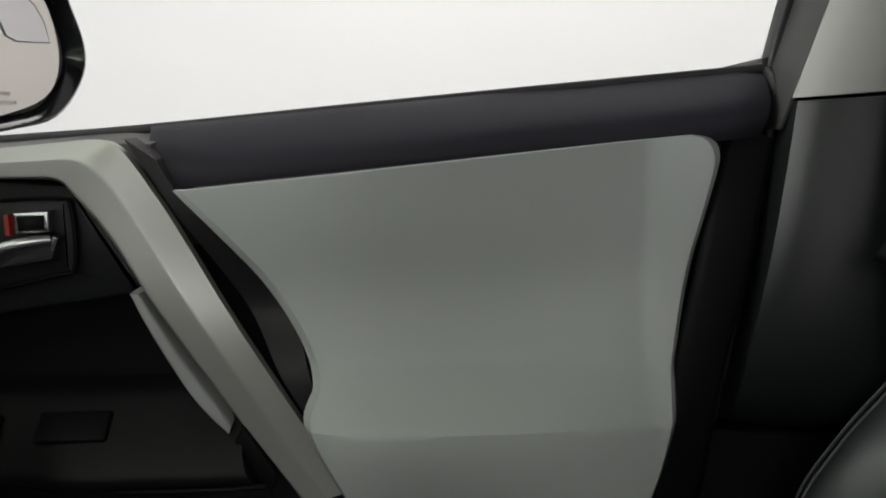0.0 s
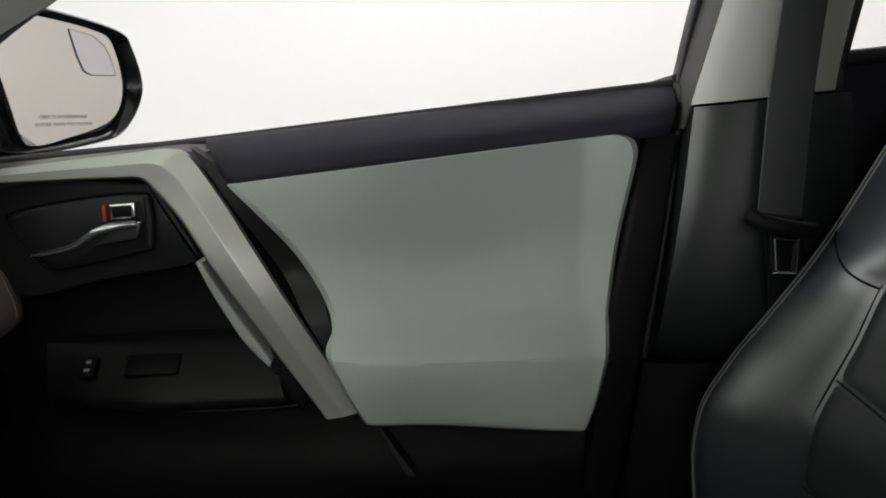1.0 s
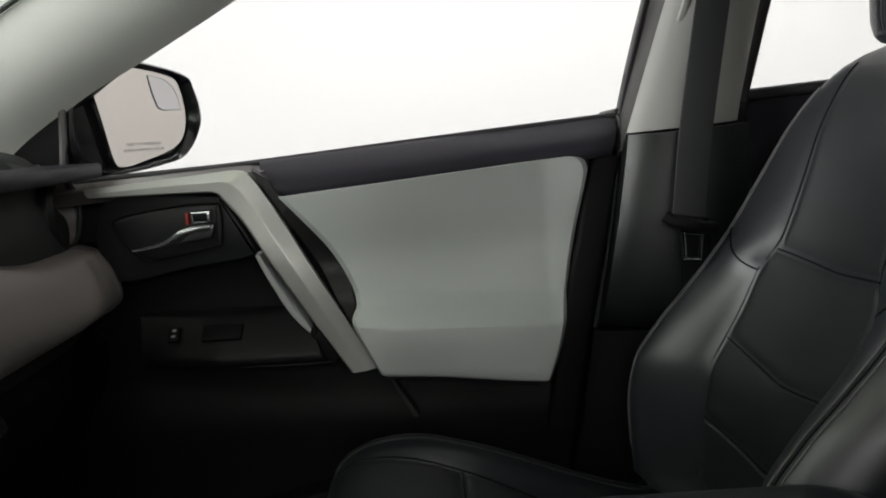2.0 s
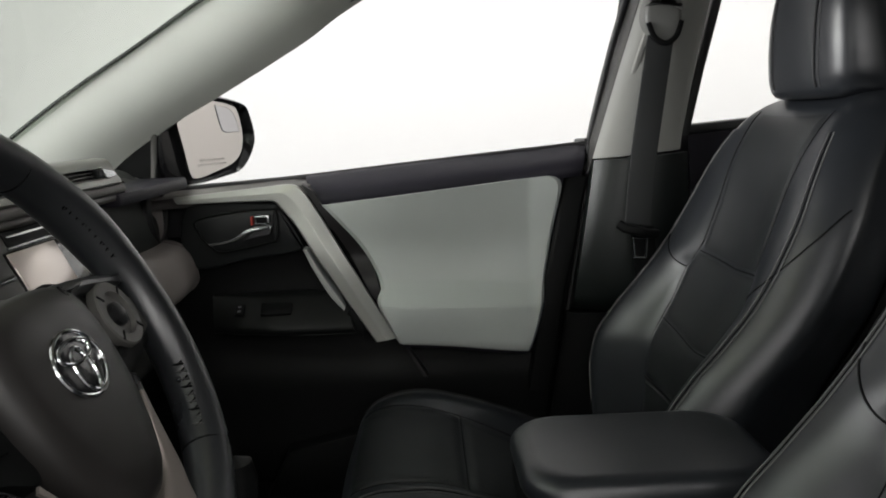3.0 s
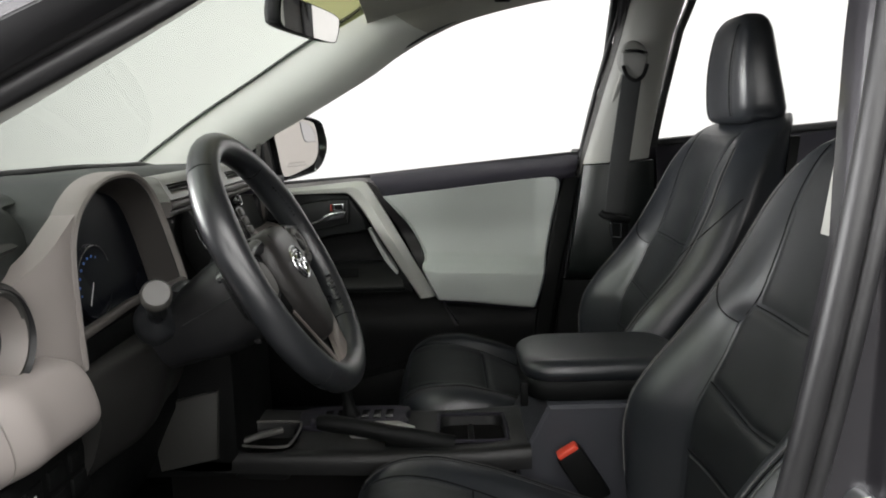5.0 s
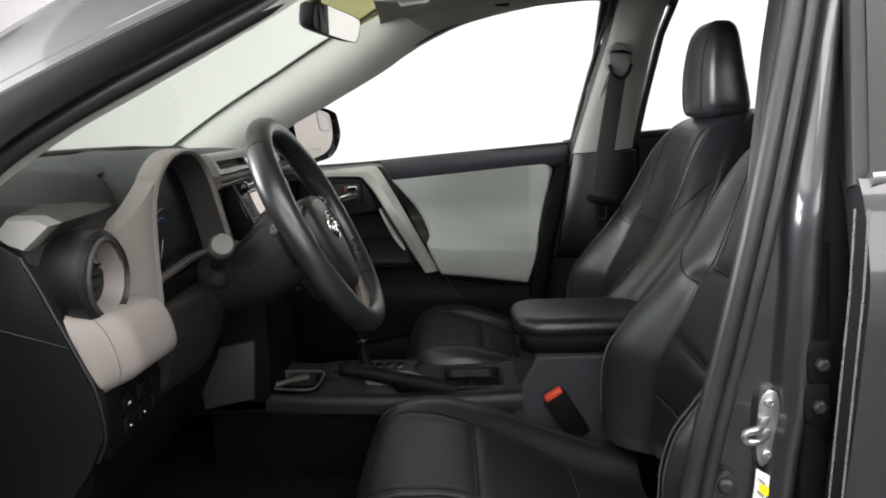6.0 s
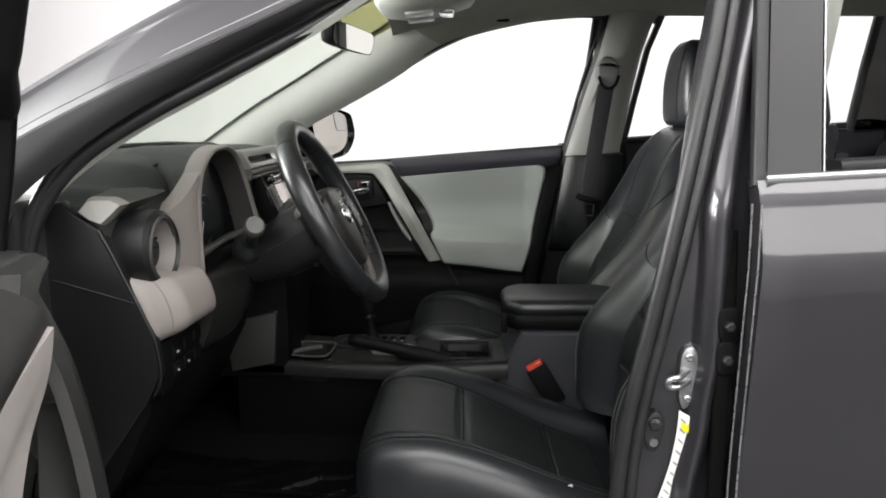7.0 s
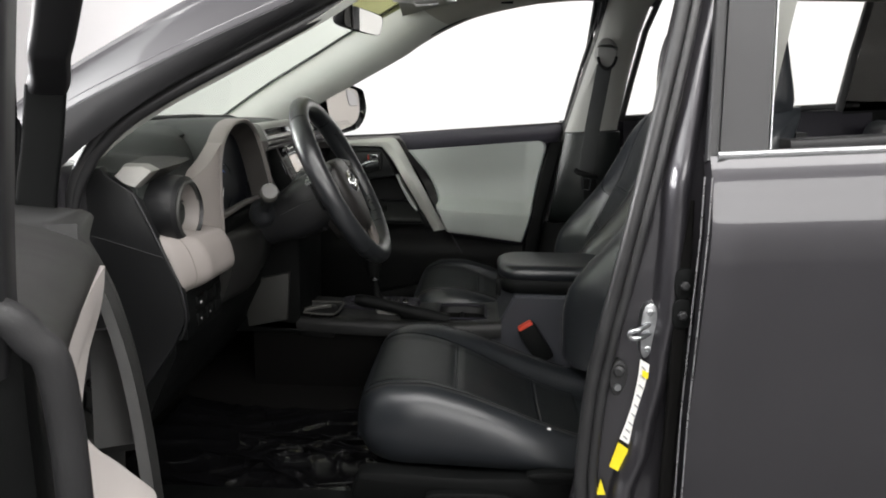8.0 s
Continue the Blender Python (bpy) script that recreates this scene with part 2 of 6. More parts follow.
def circle(r, n=10, ry=None):
    return [(r * math.cos(2 * math.pi * i / n), (ry or r) * math.sin(2 * math.pi * i / n)) for i in range(n)]


def rounded(w, h, r, k=3):
    """A rounded rectangle, w by h, as a profile."""
    out = []
    for cx, cy, a0 in ((w / 2 - r, h / 2 - r, 0), (-w / 2 + r, h / 2 - r, 90), (-w / 2 + r, -h / 2 + r, 180), (w / 2 - r, -h / 2 + r, 270)):
        for i in range(k + 1):
            a = radians(a0 + 90 * i / k)
            out.append((cx + r * math.cos(a), cy + r * math.sin(a)))
    return out


def sweep(path, prof, ref=(0, 1, 0), closed=False, scale=None, bm=None):
    """A profile carried along a path; its first axis leans towards ref."""
    bm = bm or bmesh.new()
    P = [Vector(p) for p in path]
    k = len(P)
    rings = []
    for i, p in enumerate(P):
        a = P[(i - 1) % k] if closed or i else P[0]
        b = P[(i + 1) % k] if closed or i < k - 1 else P[-1]
        t = (b - a).normalized()
        n = Vector(ref) - t * t.dot(Vector(ref))
        n.normalize()
        c = t.cross(n)
        s = scale[i] if scale else 1
        rings.append([p + n * u * s + c * v * s for u, v in prof])
    return loft(bm, rings, closed_path=closed)


def tube(path, r, n=8, closed=False, scale=None, ref=(0, 1, 0.01)):
    return sweep(path, circle(r, n), ref, closed, scale)


def slab(poly, y0, y1, bev=0.004, steps=2, bm=None, axis="y"):
    """A plate of the outline poly in (x, z), from its face at y0 back to y1, with a rounded edge at y0."""
    bm = bm or bmesh.new()
    P = [Vector(p) for p in poly]
    area = sum(P[i].x * P[(i + 1) % len(P)].y - P[(i + 1) % len(P)].x * P[i].y for i in range(len(P)))
    if area < 0:
        P.reverse()
    k = len(P)
    norm = []
    for i in range(k):
        e1 = (P[i] - P[i - 1]).normalized()
        e2 = (P[(i + 1) % k] - P[i]).normalized()
        nn = Vector((-(e1.y + e2.y), e1.x + e2.x))
        norm.append(nn.normalized() if nn.length > 1e-6 else Vector((0, 0)))
    sg = 1 if y1 > y0 else -1

    def put(p, y):
        return (p.x, y, p.y) if axis == "y" else ((y, p.x, p.y) if axis == "x" else (p.x, p.y, y))
    rings = [[put(p, y1) for p in P]]
    for j in range(steps + 1):
        a = math.pi / 2 * j / steps
        rings.append([put(P[i] + norm[i] * bev * (1 - math.cos(a)), y0 + sg * bev * (1 - math.sin(a))) for i in range(k)])
    return loft(bm, rings)


def box(x0, x1, y0, y1, z0, z1, bev=0.004, bm=None, segs=2):
    bm2 = bmesh.new()
    bmesh.ops.create_cube(bm2, size=1)
    bmesh.ops.scale(bm2, vec=(x1 - x0, y1 - y0, z1 - z0), verts=bm2.verts)
    bmesh.ops.translate(bm2, vec=((x0 + x1) / 2, (y0 + y1) / 2, (z0 + z1) / 2), verts=bm2.verts)
    if bev:
        bmesh.ops.bevel(bm2, geom=bm2.edges[:], offset=bev, segments=segs, profile=0.5, affect="EDGES")
    if bm is None:
        return bm2
    join(bm, bm2)
    return bm


def join(bm, other):
    m = {}
    for v in other.verts:
        m[v] = bm.verts.new(v.co)
    for f in other.faces:
        bm.faces.new([m[v] for v in f.verts])
    other.free()
    return bm


def turned(bm, m):
    bmesh.ops.transform(bm, matrix=m, verts=bm.verts)
    return bm


def patch(f, nu, nv, back, bm=None, us=None):
    """A skin f(u, v) with a second skin behind it, shifted by back, closed round its border."""
    bm = bm or bmesh.new()
    back = Vector(back)
    front = [[Vector(f(i / nu, j / nv)) for i in range(nu + 1)] for j in range(nv + 1)]
    A = [[bm.verts.new(p) for p in row] for row in front]
    B = [[bm.verts.new(p + back) for p in row] for row in front]
    for j in range(nv):
        for i in range(nu):
            bm.faces.new((A[j][i], A[j][i + 1], A[j + 1][i + 1], A[j + 1][i]))
            bm.faces.new((B[j][i], B[j + 1][i], B[j + 1][i + 1], B[j][i + 1]))
    for i in range(nu):
        bm.faces.new((A[0][i], B[0][i], B[0][i + 1], A[0][i + 1]))
        bm.faces.new((A[nv][i], A[nv][i + 1], B[nv][i + 1], B[nv][i]))
    for j in range(nv):
        bm.faces.new((A[j][0], A[j + 1][0], B[j + 1][0], B[j][0]))
        bm.faces.new((A[j][nu], B[j][nu], B[j + 1][nu], A[j + 1][nu]))
    return bm


def lerp(pts, x):
    """Straight between the pairs of pts."""
    if x <= pts[0][0]:
        return pts[0][1]
    for (a, p), (b, q) in zip(pts, pts[1:]):
        if x <= b:
            return p + (q - p) * (x - a) / (b - a)
    return pts[-1][1]


def ease(pts, x):
    """Smooth between the pairs of pts."""
    if x <= pts[0][0]:
        return pts[0][1]
    for (a, p), (b, q) in zip(pts, pts[1:]):
        if x <= b:
            t = (x - a) / (b - a)
            return p + (q - p) * t * t * (3 - 2 * t)
    return pts[-1][1]


def spline(pts, x):
    """A smooth curve through the pairs of pts that never overshoots them."""
    if x <= pts[0][0]:
        return pts[0][1]
    if x >= pts[-1][0]:
        return pts[-1][1]
    k = max(i for i in range(len(pts) - 1) if pts[i][0] <= x)
    d = [(q[1] - p[1]) / (q[0] - p[0]) for p, q in zip(pts, pts[1:])]

    def slope(i):
        if i in (0, len(pts) - 1):
            return d[0] if i == 0 else d[-1]
        return 0.0 if d[i - 1] * d[i] <= 0 else 2 * d[i - 1] * d[i] / (d[i - 1] + d[i])
    (a, p), (b, q) = pts[k], pts[k + 1]
    h, t = b - a, (x - a) / (b - a)
    return (2 * t ** 3 - 3 * t ** 2 + 1) * p + (t ** 3 - 2 * t ** 2 + t) * h * slope(k) + (3 * t ** 2 - 2 * t ** 3) * q + (t ** 3 - t ** 2) * h * slope(k + 1)


def roll_off(d, r):
    """How far a rounded edge of radius r has fallen back at the distance d from it."""
    return r * (1 - math.sqrt(max(0.0, 1 - (1 - d / r) ** 2))) if d < r else 0.0


def disc(centre, axis, profile, n=24, bm=None, cap=True):
    """A turned shape: profile is pairs (distance along the axis, radius)."""
    bm = bm or bmesh.new()
    q = Vector(axis).to_track_quat("Z", "Y").to_matrix()
    c = Vector(centre)
    rings = [[c + q @ Vector((max(r, 1e-4) * math.cos(2 * math.pi * i / n), max(r, 1e-4) * math.sin(2 * math.pi * i / n), h)) for i in range(n)] for h, r in profile]
    return loft(bm, rings, cap)


# ---------- the booth ----------
def structure(name, bm, mat, label, category):
    return tagged(part(name, bm, mat, None), label, category, kind="structure")


structure("floor", box(-6, 7, -5, 4.2, -0.1, 0, 0), FLOOR, "smooth dark grey floor of a photo booth", "floor")
structure("ceiling", box(-6, 7, -5, 4.2, 3.5, 3.6, 0), WALL, "plain white booth ceiling", "ceiling")
structure("wall_passenger_side", box(-6.0, 7.0, 4.2, 4.3, 0, 3.5, 0), WALL, "bright white booth wall beyond the windows", "wall")
structure("wall_driver_side", box(-6.0, 7.0, -5.1, -5, 0, 3.5, 0), WALL_GREY, "plain grey booth wall", "wall")
structure("wall_front", box(-6.1, -6, -5.1, 4.3, 0, 3.5, 0), WALL_FRONT, "pale green-grey booth wall ahead of the car, coloured dark to dim it", "wall")
structure("wall_rear", box(7, 7.1, -5.1, 4.3, 0, 3.5, 0), WALL_REAR, "warm grey booth wall behind the car", "wall")


# ---------- the body shell ----------
def lean(z):
    """How far the car's side leans inwards above the belt."""
    return max(0.0, z - 1.08) * 0.30


body = thing("car_body", (0.6, 0, 0.25), "dark grey metallic car body with pillars, sills and roof", "car body")

# door opening: a closed loop, driver's side; the passenger's side is its mirror image
OPENING = [(0.475, -0.775, 0.46), (0.495, -0.775, 0.57), (0.53, -0.775, 0.78), (0.555, -0.775, 0.97), (0.582, -0.765, 1.14), (0.605, -0.735, 1.27),
           (0.630, -0.700, 1.38), (0.655, -0.668, 1.475), (0.635, -0.652, 1.52), (0.50, -0.650, 1.52), (0.31, -0.652, 1.485), (0.13, -0.672, 1.41),
           (0.00, -0.695, 1.335), (-0.12, -0.715, 1.27), (-0.23, -0.735, 1.21), (-0.32, -0.752, 1.15), (-0.375, -0.765, 1.085), (-0.405, -0.775, 1.00),
           (-0.415, -0.775, 0.85), (-0.41, -0.775, 0.62), (-0.38, -0.775, 0.46), (-0.28, -0.775, 0.40), (0.10, -0.775, 0.385), (0.40, -0.775, 0.40)]


def flip(pts, s):
    return [(x, s * y, z) for x, y, z in pts]


# the driver's door is open: its seal shows whole, a round bulb with a lip beside it
SEAL_LINE = [(0.484, -0.785, 0.46), (0.490, -0.785, 0.57), (0.498, -0.785, 0.70), (0.513, -0.785, 0.80), (0.533, -0.785, 0.90), (0.552, -0.785, 1.00), (0.571, -0.780, 1.10), (0.591, -0.766, 1.20),
             (0.612, -0.745, 1.30), (0.630, -0.718, 1.40), (0.640, -0.690, 1.475)] + OPENING[8:]
for r, dx, dy in ((0.0120, -0.0085, 0.0), (0.0090, 0.010, -0.004)):
    part("door_seal", sweep(cr([(x + (dx if x > 0.4 and z > 0.42 else 0), y + dy, z + (0 if x > 0.4 else dx)) for x, y, z in SEAL_LINE], 150, True), circle(r, 14), closed=True), SEAL, body, "black rubber door seal")
for s in (-1,):
    part("door_seal", sweep(cr([(x + ((0.055 if s < 0 else -0.020) if x > 0.4 else 0), y - (0.006 if s > 0 else 0), z) for x, y, z in flip(OPENING, s)], 130, True), rounded(0.034, 0.042, 0.016, 5) if s > 0 else rounded(0.014, 0.020, 0.006), closed=True), SEAL, body, "black rubber door seal")


def b_pillar(s):
    """The painted outer pillar between the front and the rear door."""
    zs = [0.33 + 1.2 * i / 40 for i in range(41)]
    line = sorted((p[2], p[0]) for p in OPENING[:8])
    edge = [(0.3, 0.500), (0.52, 0.535), (0.62, 0.560), (0.77, 0.580), (0.86, 0.590), (1.0, 0.592), (1.09, 0.590), (1.2, 0.608), (1.35, 0.640), (1.55, 0.690)]

    def f(u, v):
        z = zs[round(v * 40)]
        xs = lerp(line, z) - 0.010 + (0.055 if s > 0 else 0)
        xe = ease(edge, z)
        y0 = -0.770 + lean(z)
        xe = max(xe, xs + 0.03)
        prof = [(xs, y0 + 0.01), (xs + 0.004, y0), (xe - 0.014, y0 - 0.012), (xe - 0.004, y0 - 0.016), (xe + 0.003, y0 - 0.032),
                (xe + 0.016, y0 - 0.045), (xe + 0.026, y0 - 0.044), (xe + 0.038, y0 - 0.030), (xe + 0.046, y0 - 0.018), (0.70 + 0.1 * max(0, z - 1.1), y0 - 0.016)]
        p = cr([Vector((a, b, 0)) for a, b in prof], 33)[round(u * 32)]
        return (p.x, s * -p.y if s > 0 else p.y, z)
    return patch(f, 32, 40, (0, 0.02 if s < 0 else -0.02, 0))


part("outer_b_pillar", b_pillar(-1), PAINT, body, "grey painted door pillar")
part("outer_b_pillar", b_pillar(1), PAINT, body, "grey painted door pillar")


# painted pillar and roof rail beside the windscreen
A_OUT = [(-0.95, -0.80, 0.98), (-0.62, -0.775, 1.10), (-0.44, -0.735, 1.222), (-0.29, -0.705, 1.315), (-0.16, -0.68, 1.388), (0.02, -0.645, 1.48), (0.22, -0.61, 1.555), (0.50, -0.59, 1.60),
         (0.9, -0.585, 1.625), (1.6, -0.58, 1.62)]
A_IN = [(-0.95, -0.83, 0.60), (-0.46, -0.80, 1.00), (-0.40, -0.785, 1.09), (-0.27, -0.758, 1.195), (-0.12, -0.725, 1.285), (0.06, -0.69, 1.38), (0.26, -0.665, 1.475), (0.50, -0.66, 1.535),
        (0.9, -0.665, 1.55), (1.6, -0.665, 1.55)]
A_MID = [(-0.95, -0.82, 0.86), (-0.52, -0.80, 1.11), (-0.41, -0.778, 1.172), (-0.34, -0.77, 1.21), (-0.18, -0.752, 1.29), (-0.02, -0.73, 1.365), (0.20, -0.695, 1.475), (0.50, -0.675, 1.555), (0.9, -0.672, 1.57), (1.6, -0.672, 1.57)]


def along(lo, hi, s, bow):
    def f(u, v):
        i = round(v * 60)
        b = bow * math.sin(math.pi * u)
        return lo[i].lerp(hi[i], u) + Vector((0, s * b, 0.6 * b))
    return patch(f, 8, 60, (0, -s * 0.015, -0.012))


for s in (1, -1):
    lo, mid, hi = [cr(flip(c, s), 61) for c in (A_IN, A_MID, A_OUT)]
    part("a_pillar_skin", along(mid, hi, s, 0.012), PAINT, body, "grey painted windscreen pillar")
    part("pillar_jamb", along(lo, [p + Vector((0, -s * 0.004, -0.004)) for p in mid], s, -0.006), APPLIQUE, body, "dark door jamb")
    part("jamb_seal", tube([p.lerp(q, 0.52) + Vector((0, s * 0.002, 0.0)) for p, q in zip(lo, mid)][4:44], 0.011, 10), RUBBER, body, "black rubber strip")
    part("jamb_ridge", tube([p.lerp(q, 0.80) + Vector((0, s * 0.003, 0.002)) for p, q in zip(lo, mid)][4:50], 0.007, 10), PAINT, body)
    part("jamb_channel", tube([p.lerp(q, 0.22) + Vector((0, s * 0.002, 0.0)) for p, q in zip(lo, mid)][4:50], 0.008, 10), PAINT, body)
    part("jamb_edge", tube([p + Vector((0, s * 0.001, 0.0)) for p in mid][4:44], 0.004, 8), PAINT, body)
    part("front_hinge_pillar", box(-0.55, -0.405, min(s * 0.70, s * 0.80), max(s * 0.70, s * 0.80), 0.33, 1.08, 0.02), PAINT, body)
    part("side_sill", box(-0.6, 1.7, min(s * 0.68, s * 0.84), max(s * 0.68, s * 0.84), 0.26, 0.39, 0.025), PAINT, body, "painted side sill")
    part("scuff_plate", box(-0.38, 0.50, min(s * 0.60, s * 0.74), max(s * 0.60, s * 0.74), 0.375, 0.402, 0.01), PLASTIC, body, "black plastic scuff plate")

part("roof_skin", patch(lambda u, v: (0.0 + 2.6 * u, -0.62 + 1.24 * v, 1.505 + 0.12 * math.sin(math.pi * min(1, 0.08 + u * 0.9)) ** 0.6 + 0.02 * math.sin(math.pi * v)), 20, 16, (0, 0, -0.02)),
     PAINT, body)
part("headliner", patch(lambda u, v: (0.03 + 2.4 * u, -0.64 + 1.28 * v, 1.475 + 0.075 * min(1, u * 4.5) ** 0.7 + 0.022 * math.sin(math.pi * v) - 0.03 * abs(2 * v - 1) ** 6), 30, 24, (0, 0, 0.012)),
     HEADLINER, body, "pale grey cloth headliner")
part("tail_panel", box(2.35, 2.45, -0.75, 0.75, 0.3, 1.15, 0.02), PLASTIC, body)
part("front_bulkhead", box(-1.2, -1.12, -0.75, 0.75, 0.3, 1.06, 0.02), PLASTIC, body)
part("underbody", box(-1.2, 2.45, -0.72, 0.72, 0.25, 0.33, 0.01), CARPET, body)
part("floor_carpet", patch(lambda u, v: (-0.95 + 1.9 * u, -0.62 + 1.24 * v, 0.345 + 0.10 * max(0, 0.22 - u) / 0.22 * 1.6 + 0.10 * math.exp(-((v - 0.5) / 0.13) ** 4)), 20, 24, (0, 0, -0.02)),
     CARPET, body, "black carpeted car floor")
part("bonnet", patch(lambda u, v: (-1.9 + 1.1 * u, -0.75 + 1.5 * v, 0.98 + 0.09 * u + 0.02 * math.sin(math.pi * v)), 8, 8, (0, 0, -0.02)), PAINT, body)


for s in (1, -1):
    part("front_wing", patch(lambda u, v: (-1.92 + 1.36 * u, s * (0.835 - 0.10 * (1 - u) ** 3 - 0.03 * abs(2 * v - 1) ** 3), 0.40 + (0.56 + 0.05 * u) * v), 16, 10, (0, -s * 0.06, 0)), PAINT, body, "dark grey front wing")
    for x in (-1.08, 1.60):
        tyre = part("tyre", disc((x, s * 0.62, 0.335), (0, s, 0), [(0, 0.22), (0.0, 0.31), (0.02, 0.333), (0.18, 0.333), (0.20, 0.31), (0.20, 0.24), (0.17, 0.23)], 40), RUBBER, body, "black rubber tyre")
        part("wheel_rim", disc((x, s * 0.62, 0.335), (0, s, 0), [(0.16, 0.235), (0.185, 0.23), (0.17, 0.19), (0.175, 0.06), (0.19, 0.0)], 40), STEEL, tyre, "plain steel wheel rim")
part("front_fascia", box(-1.98, -1.84, -0.72, 0.72, 0.28, 0.98, 0.06, segs=4), PAINT, body, "dark grey front fascia")


def windscreen(u, v):
    y = -0.655 + 1.31 * v
    c = 1 - (2 * v - 1) ** 2
    a = Vector((-0.58 - 0.22 * c, y * 1.02, 1.095))
    b = Vector((0.045 - 0.03 * c, y * 0.97, 1.485 + 0.012 * c))
    p = a.lerp(b, u)
    p.z += 0.022 * math.sin(math.pi * u)
    return p


screen_glass = part("windscreen", patch(lambda u, v: windscreen(0.86 * u, v), 14, 20, (0.003, 0, 0.004)), GREEN, body, "green-tinted windscreen")
screen_glass.visible_shadow = False
band = part("shade_band", patch(lambda u, v: windscreen(0.86 + 0.14 * u, v), 4, 20, (0.003, 0, 0.004)), SHADE, body, "olive shade band of the windscreen")
band.visible_shadow = False
for v0, v1 in ((0.0, 0.012), (0.988, 1.0)):
    part("windscreen_border", patch(lambda u, v: windscreen(u, v0 + (v1 - v0) * v) + Vector((0.004, 0, -0.004)), 30, 1, (0.002, 0, -0.003)), GLOSS_BLACK, body)

part("windscreen_lower_border", patch(lambda u, v: windscreen(-0.02 + 0.05 * u, v) + Vector((0.005, 0, -0.004)), 2, 30, (0.002, 0, -0.003)), GLOSS_BLACK, body, "black lower border of the windscreen")

# inner trim of the windscreen pillars, up into the roof rail over the door
T_TOP = [(-0.62, 0.630, 1.09), (-0.56, 0.625, 1.135), (-0.42, 0.622, 1.23), (-0.27, 0.618, 1.32), (-0.14, 0.614, 1.40), (-0.02, 0.606, 1.465), (0.06, 0.594, 1.505), (0.25, 0.57, 1.535), (0.45, 0.56, 1.548), (0.70, 0.56, 1.555), (0.95, 0.56, 1.558), (1.6, 0.56, 1.55)]
T_LOW = [(-0.40, 0.715, 1.06), (-0.34, 0.712, 1.115), (-0.25, 0.708, 1.175), (-0.15, 0.704, 1.228), (0.02, 0.694, 1.322), (0.10, 0.684, 1.374), (0.20, 0.676, 1.428), (0.31, 0.668, 1.468), (0.51, 0.662, 1.508), (0.70, 0.655, 1.522), (0.95, 0.655, 1.54), (1.6, 0.655, 1.53)]
for s in (1, -1):
    hi, lo = cr(flip(T_TOP, s), 67), cr(flip(T_LOW, s), 67)

    def rail(u, v, a, b):
        i = round((a + (b - a) * v) * 66)
        p = hi[i].lerp(lo[i], u)
        out = math.sin(math.pi * u)
        return p + Vector((0.004, -s * 0.020, -0.014)) * out
    part("windscreen_pillar_trim", patch(lambda u, v: rail(u, v, 0.0, 36 / 66), 8, 36, (0, s * 0.012, 0.01)), CREAM, body, "pale cream windscreen pillar trim")
    part("windscreen_gasket", tube([p + Vector((-0.004, -s * 0.004, 0.002)) for p in hi[:40]], 0.0042, 8), RUBBER, body, "thin black windscreen gasket")
    part("roof_rail_trim", patch(lambda u, v: rail(u, v, 36 / 66, 1.0), 8, 30, (0, s * 0.012, 0.01)), HEADLINER, body, "headliner over the door")

# inner trim of the pillar behind the front door: cream above, black below
CREAM_L = [(1.078, 0.592), (1.25, 0.640), (1.40, 0.684), (1.50, 0.708), (1.56, 0.72)]
DRIVER_CREAM_L = [(1.078, 0.593), (1.20, 0.616), (1.30, 0.633), (1.40, 0.645), (1.50, 0.66), (1.56, 0.68)]
CREAM_R = [(1.088, 0.772), (1.25, 0.795), (1.40, 0.822), (1.50, 0.852), (1.56, 0.90)]
for s in (1, -1):
    def cream(u, v):
        z = 1.078 + 0.475 * v
        x0 = lerp(CREAM_L if s > 0 else DRIVER_CREAM_L, z)
        x = x0 + (lerp(CREAM_R, z) - x0) * u
        y = 0.662 - 0.028 * math.sin(math.pi * u) ** 0.6 - 0.22 * max(0, z - 1.08) * 0.45 + 0.012 * u
        return (x, s * y, z + 0.012 * u * (1 - v))
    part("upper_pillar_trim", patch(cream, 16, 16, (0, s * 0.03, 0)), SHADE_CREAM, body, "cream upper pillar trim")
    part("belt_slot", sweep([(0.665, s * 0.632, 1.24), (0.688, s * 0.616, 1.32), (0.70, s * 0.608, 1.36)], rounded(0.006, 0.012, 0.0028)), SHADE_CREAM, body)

    def dark(u, v):
        z = 0.765 + 0.310 * v
        xl = lerp([(0.7, 0.545), (0.80, 0.552), (1.08, 0.594)], z) + (0.024 if s < 0 else 0.0)
        x = xl + (0.78 - xl) * u
        y = 0.668 - 0.048 * math.sin(math.pi * (0.02 + 0.93 * u)) ** 0.55 - 0.012 * math.sin(math.pi * v)
        y += 0.03 * roll_off(v * 0.31, 0.05) / 0.05
        return (x, s * y, z + 0.011 * u * v)
    part("lower_pillar_trim", patch(dark, 24, 16, (0, s * 0.03, 0)), PILLAR, body, "black lower pillar trim")

    def foot(u, v):
        z = 0.34 + 0.42 * v
        xl = lerp([(0.3, 0.49), (0.55, 0.505), (0.77, 0.540)], z)
        return (xl + (0.80 - xl) * u, s * (0.672 - 0.02 * math.sin(math.pi * u) ** 0.5), z)
    part("pillar_foot_trim", patch(foot, 12, 8, (0, s * 0.03, 0)), PLASTIC, body)


# ---------- doors ----------
def strip_between(a, b, y_of, n, crown, thick, s):
    """A crowned band between two outlines in (x, z)."""
    A, B = cr(a, n + 1), cr(b, n + 1)

    def f(u, v):
        p = A[round(v * n)].lerp(B[round(v * n)], u)
        y = y_of(p.x, p.y) - crown * (1 - abs(2 * u - 1) ** 8)
        return (p.x, s * y, p.y)
    return patch(f, 16, n, (0, s * thick, 0))


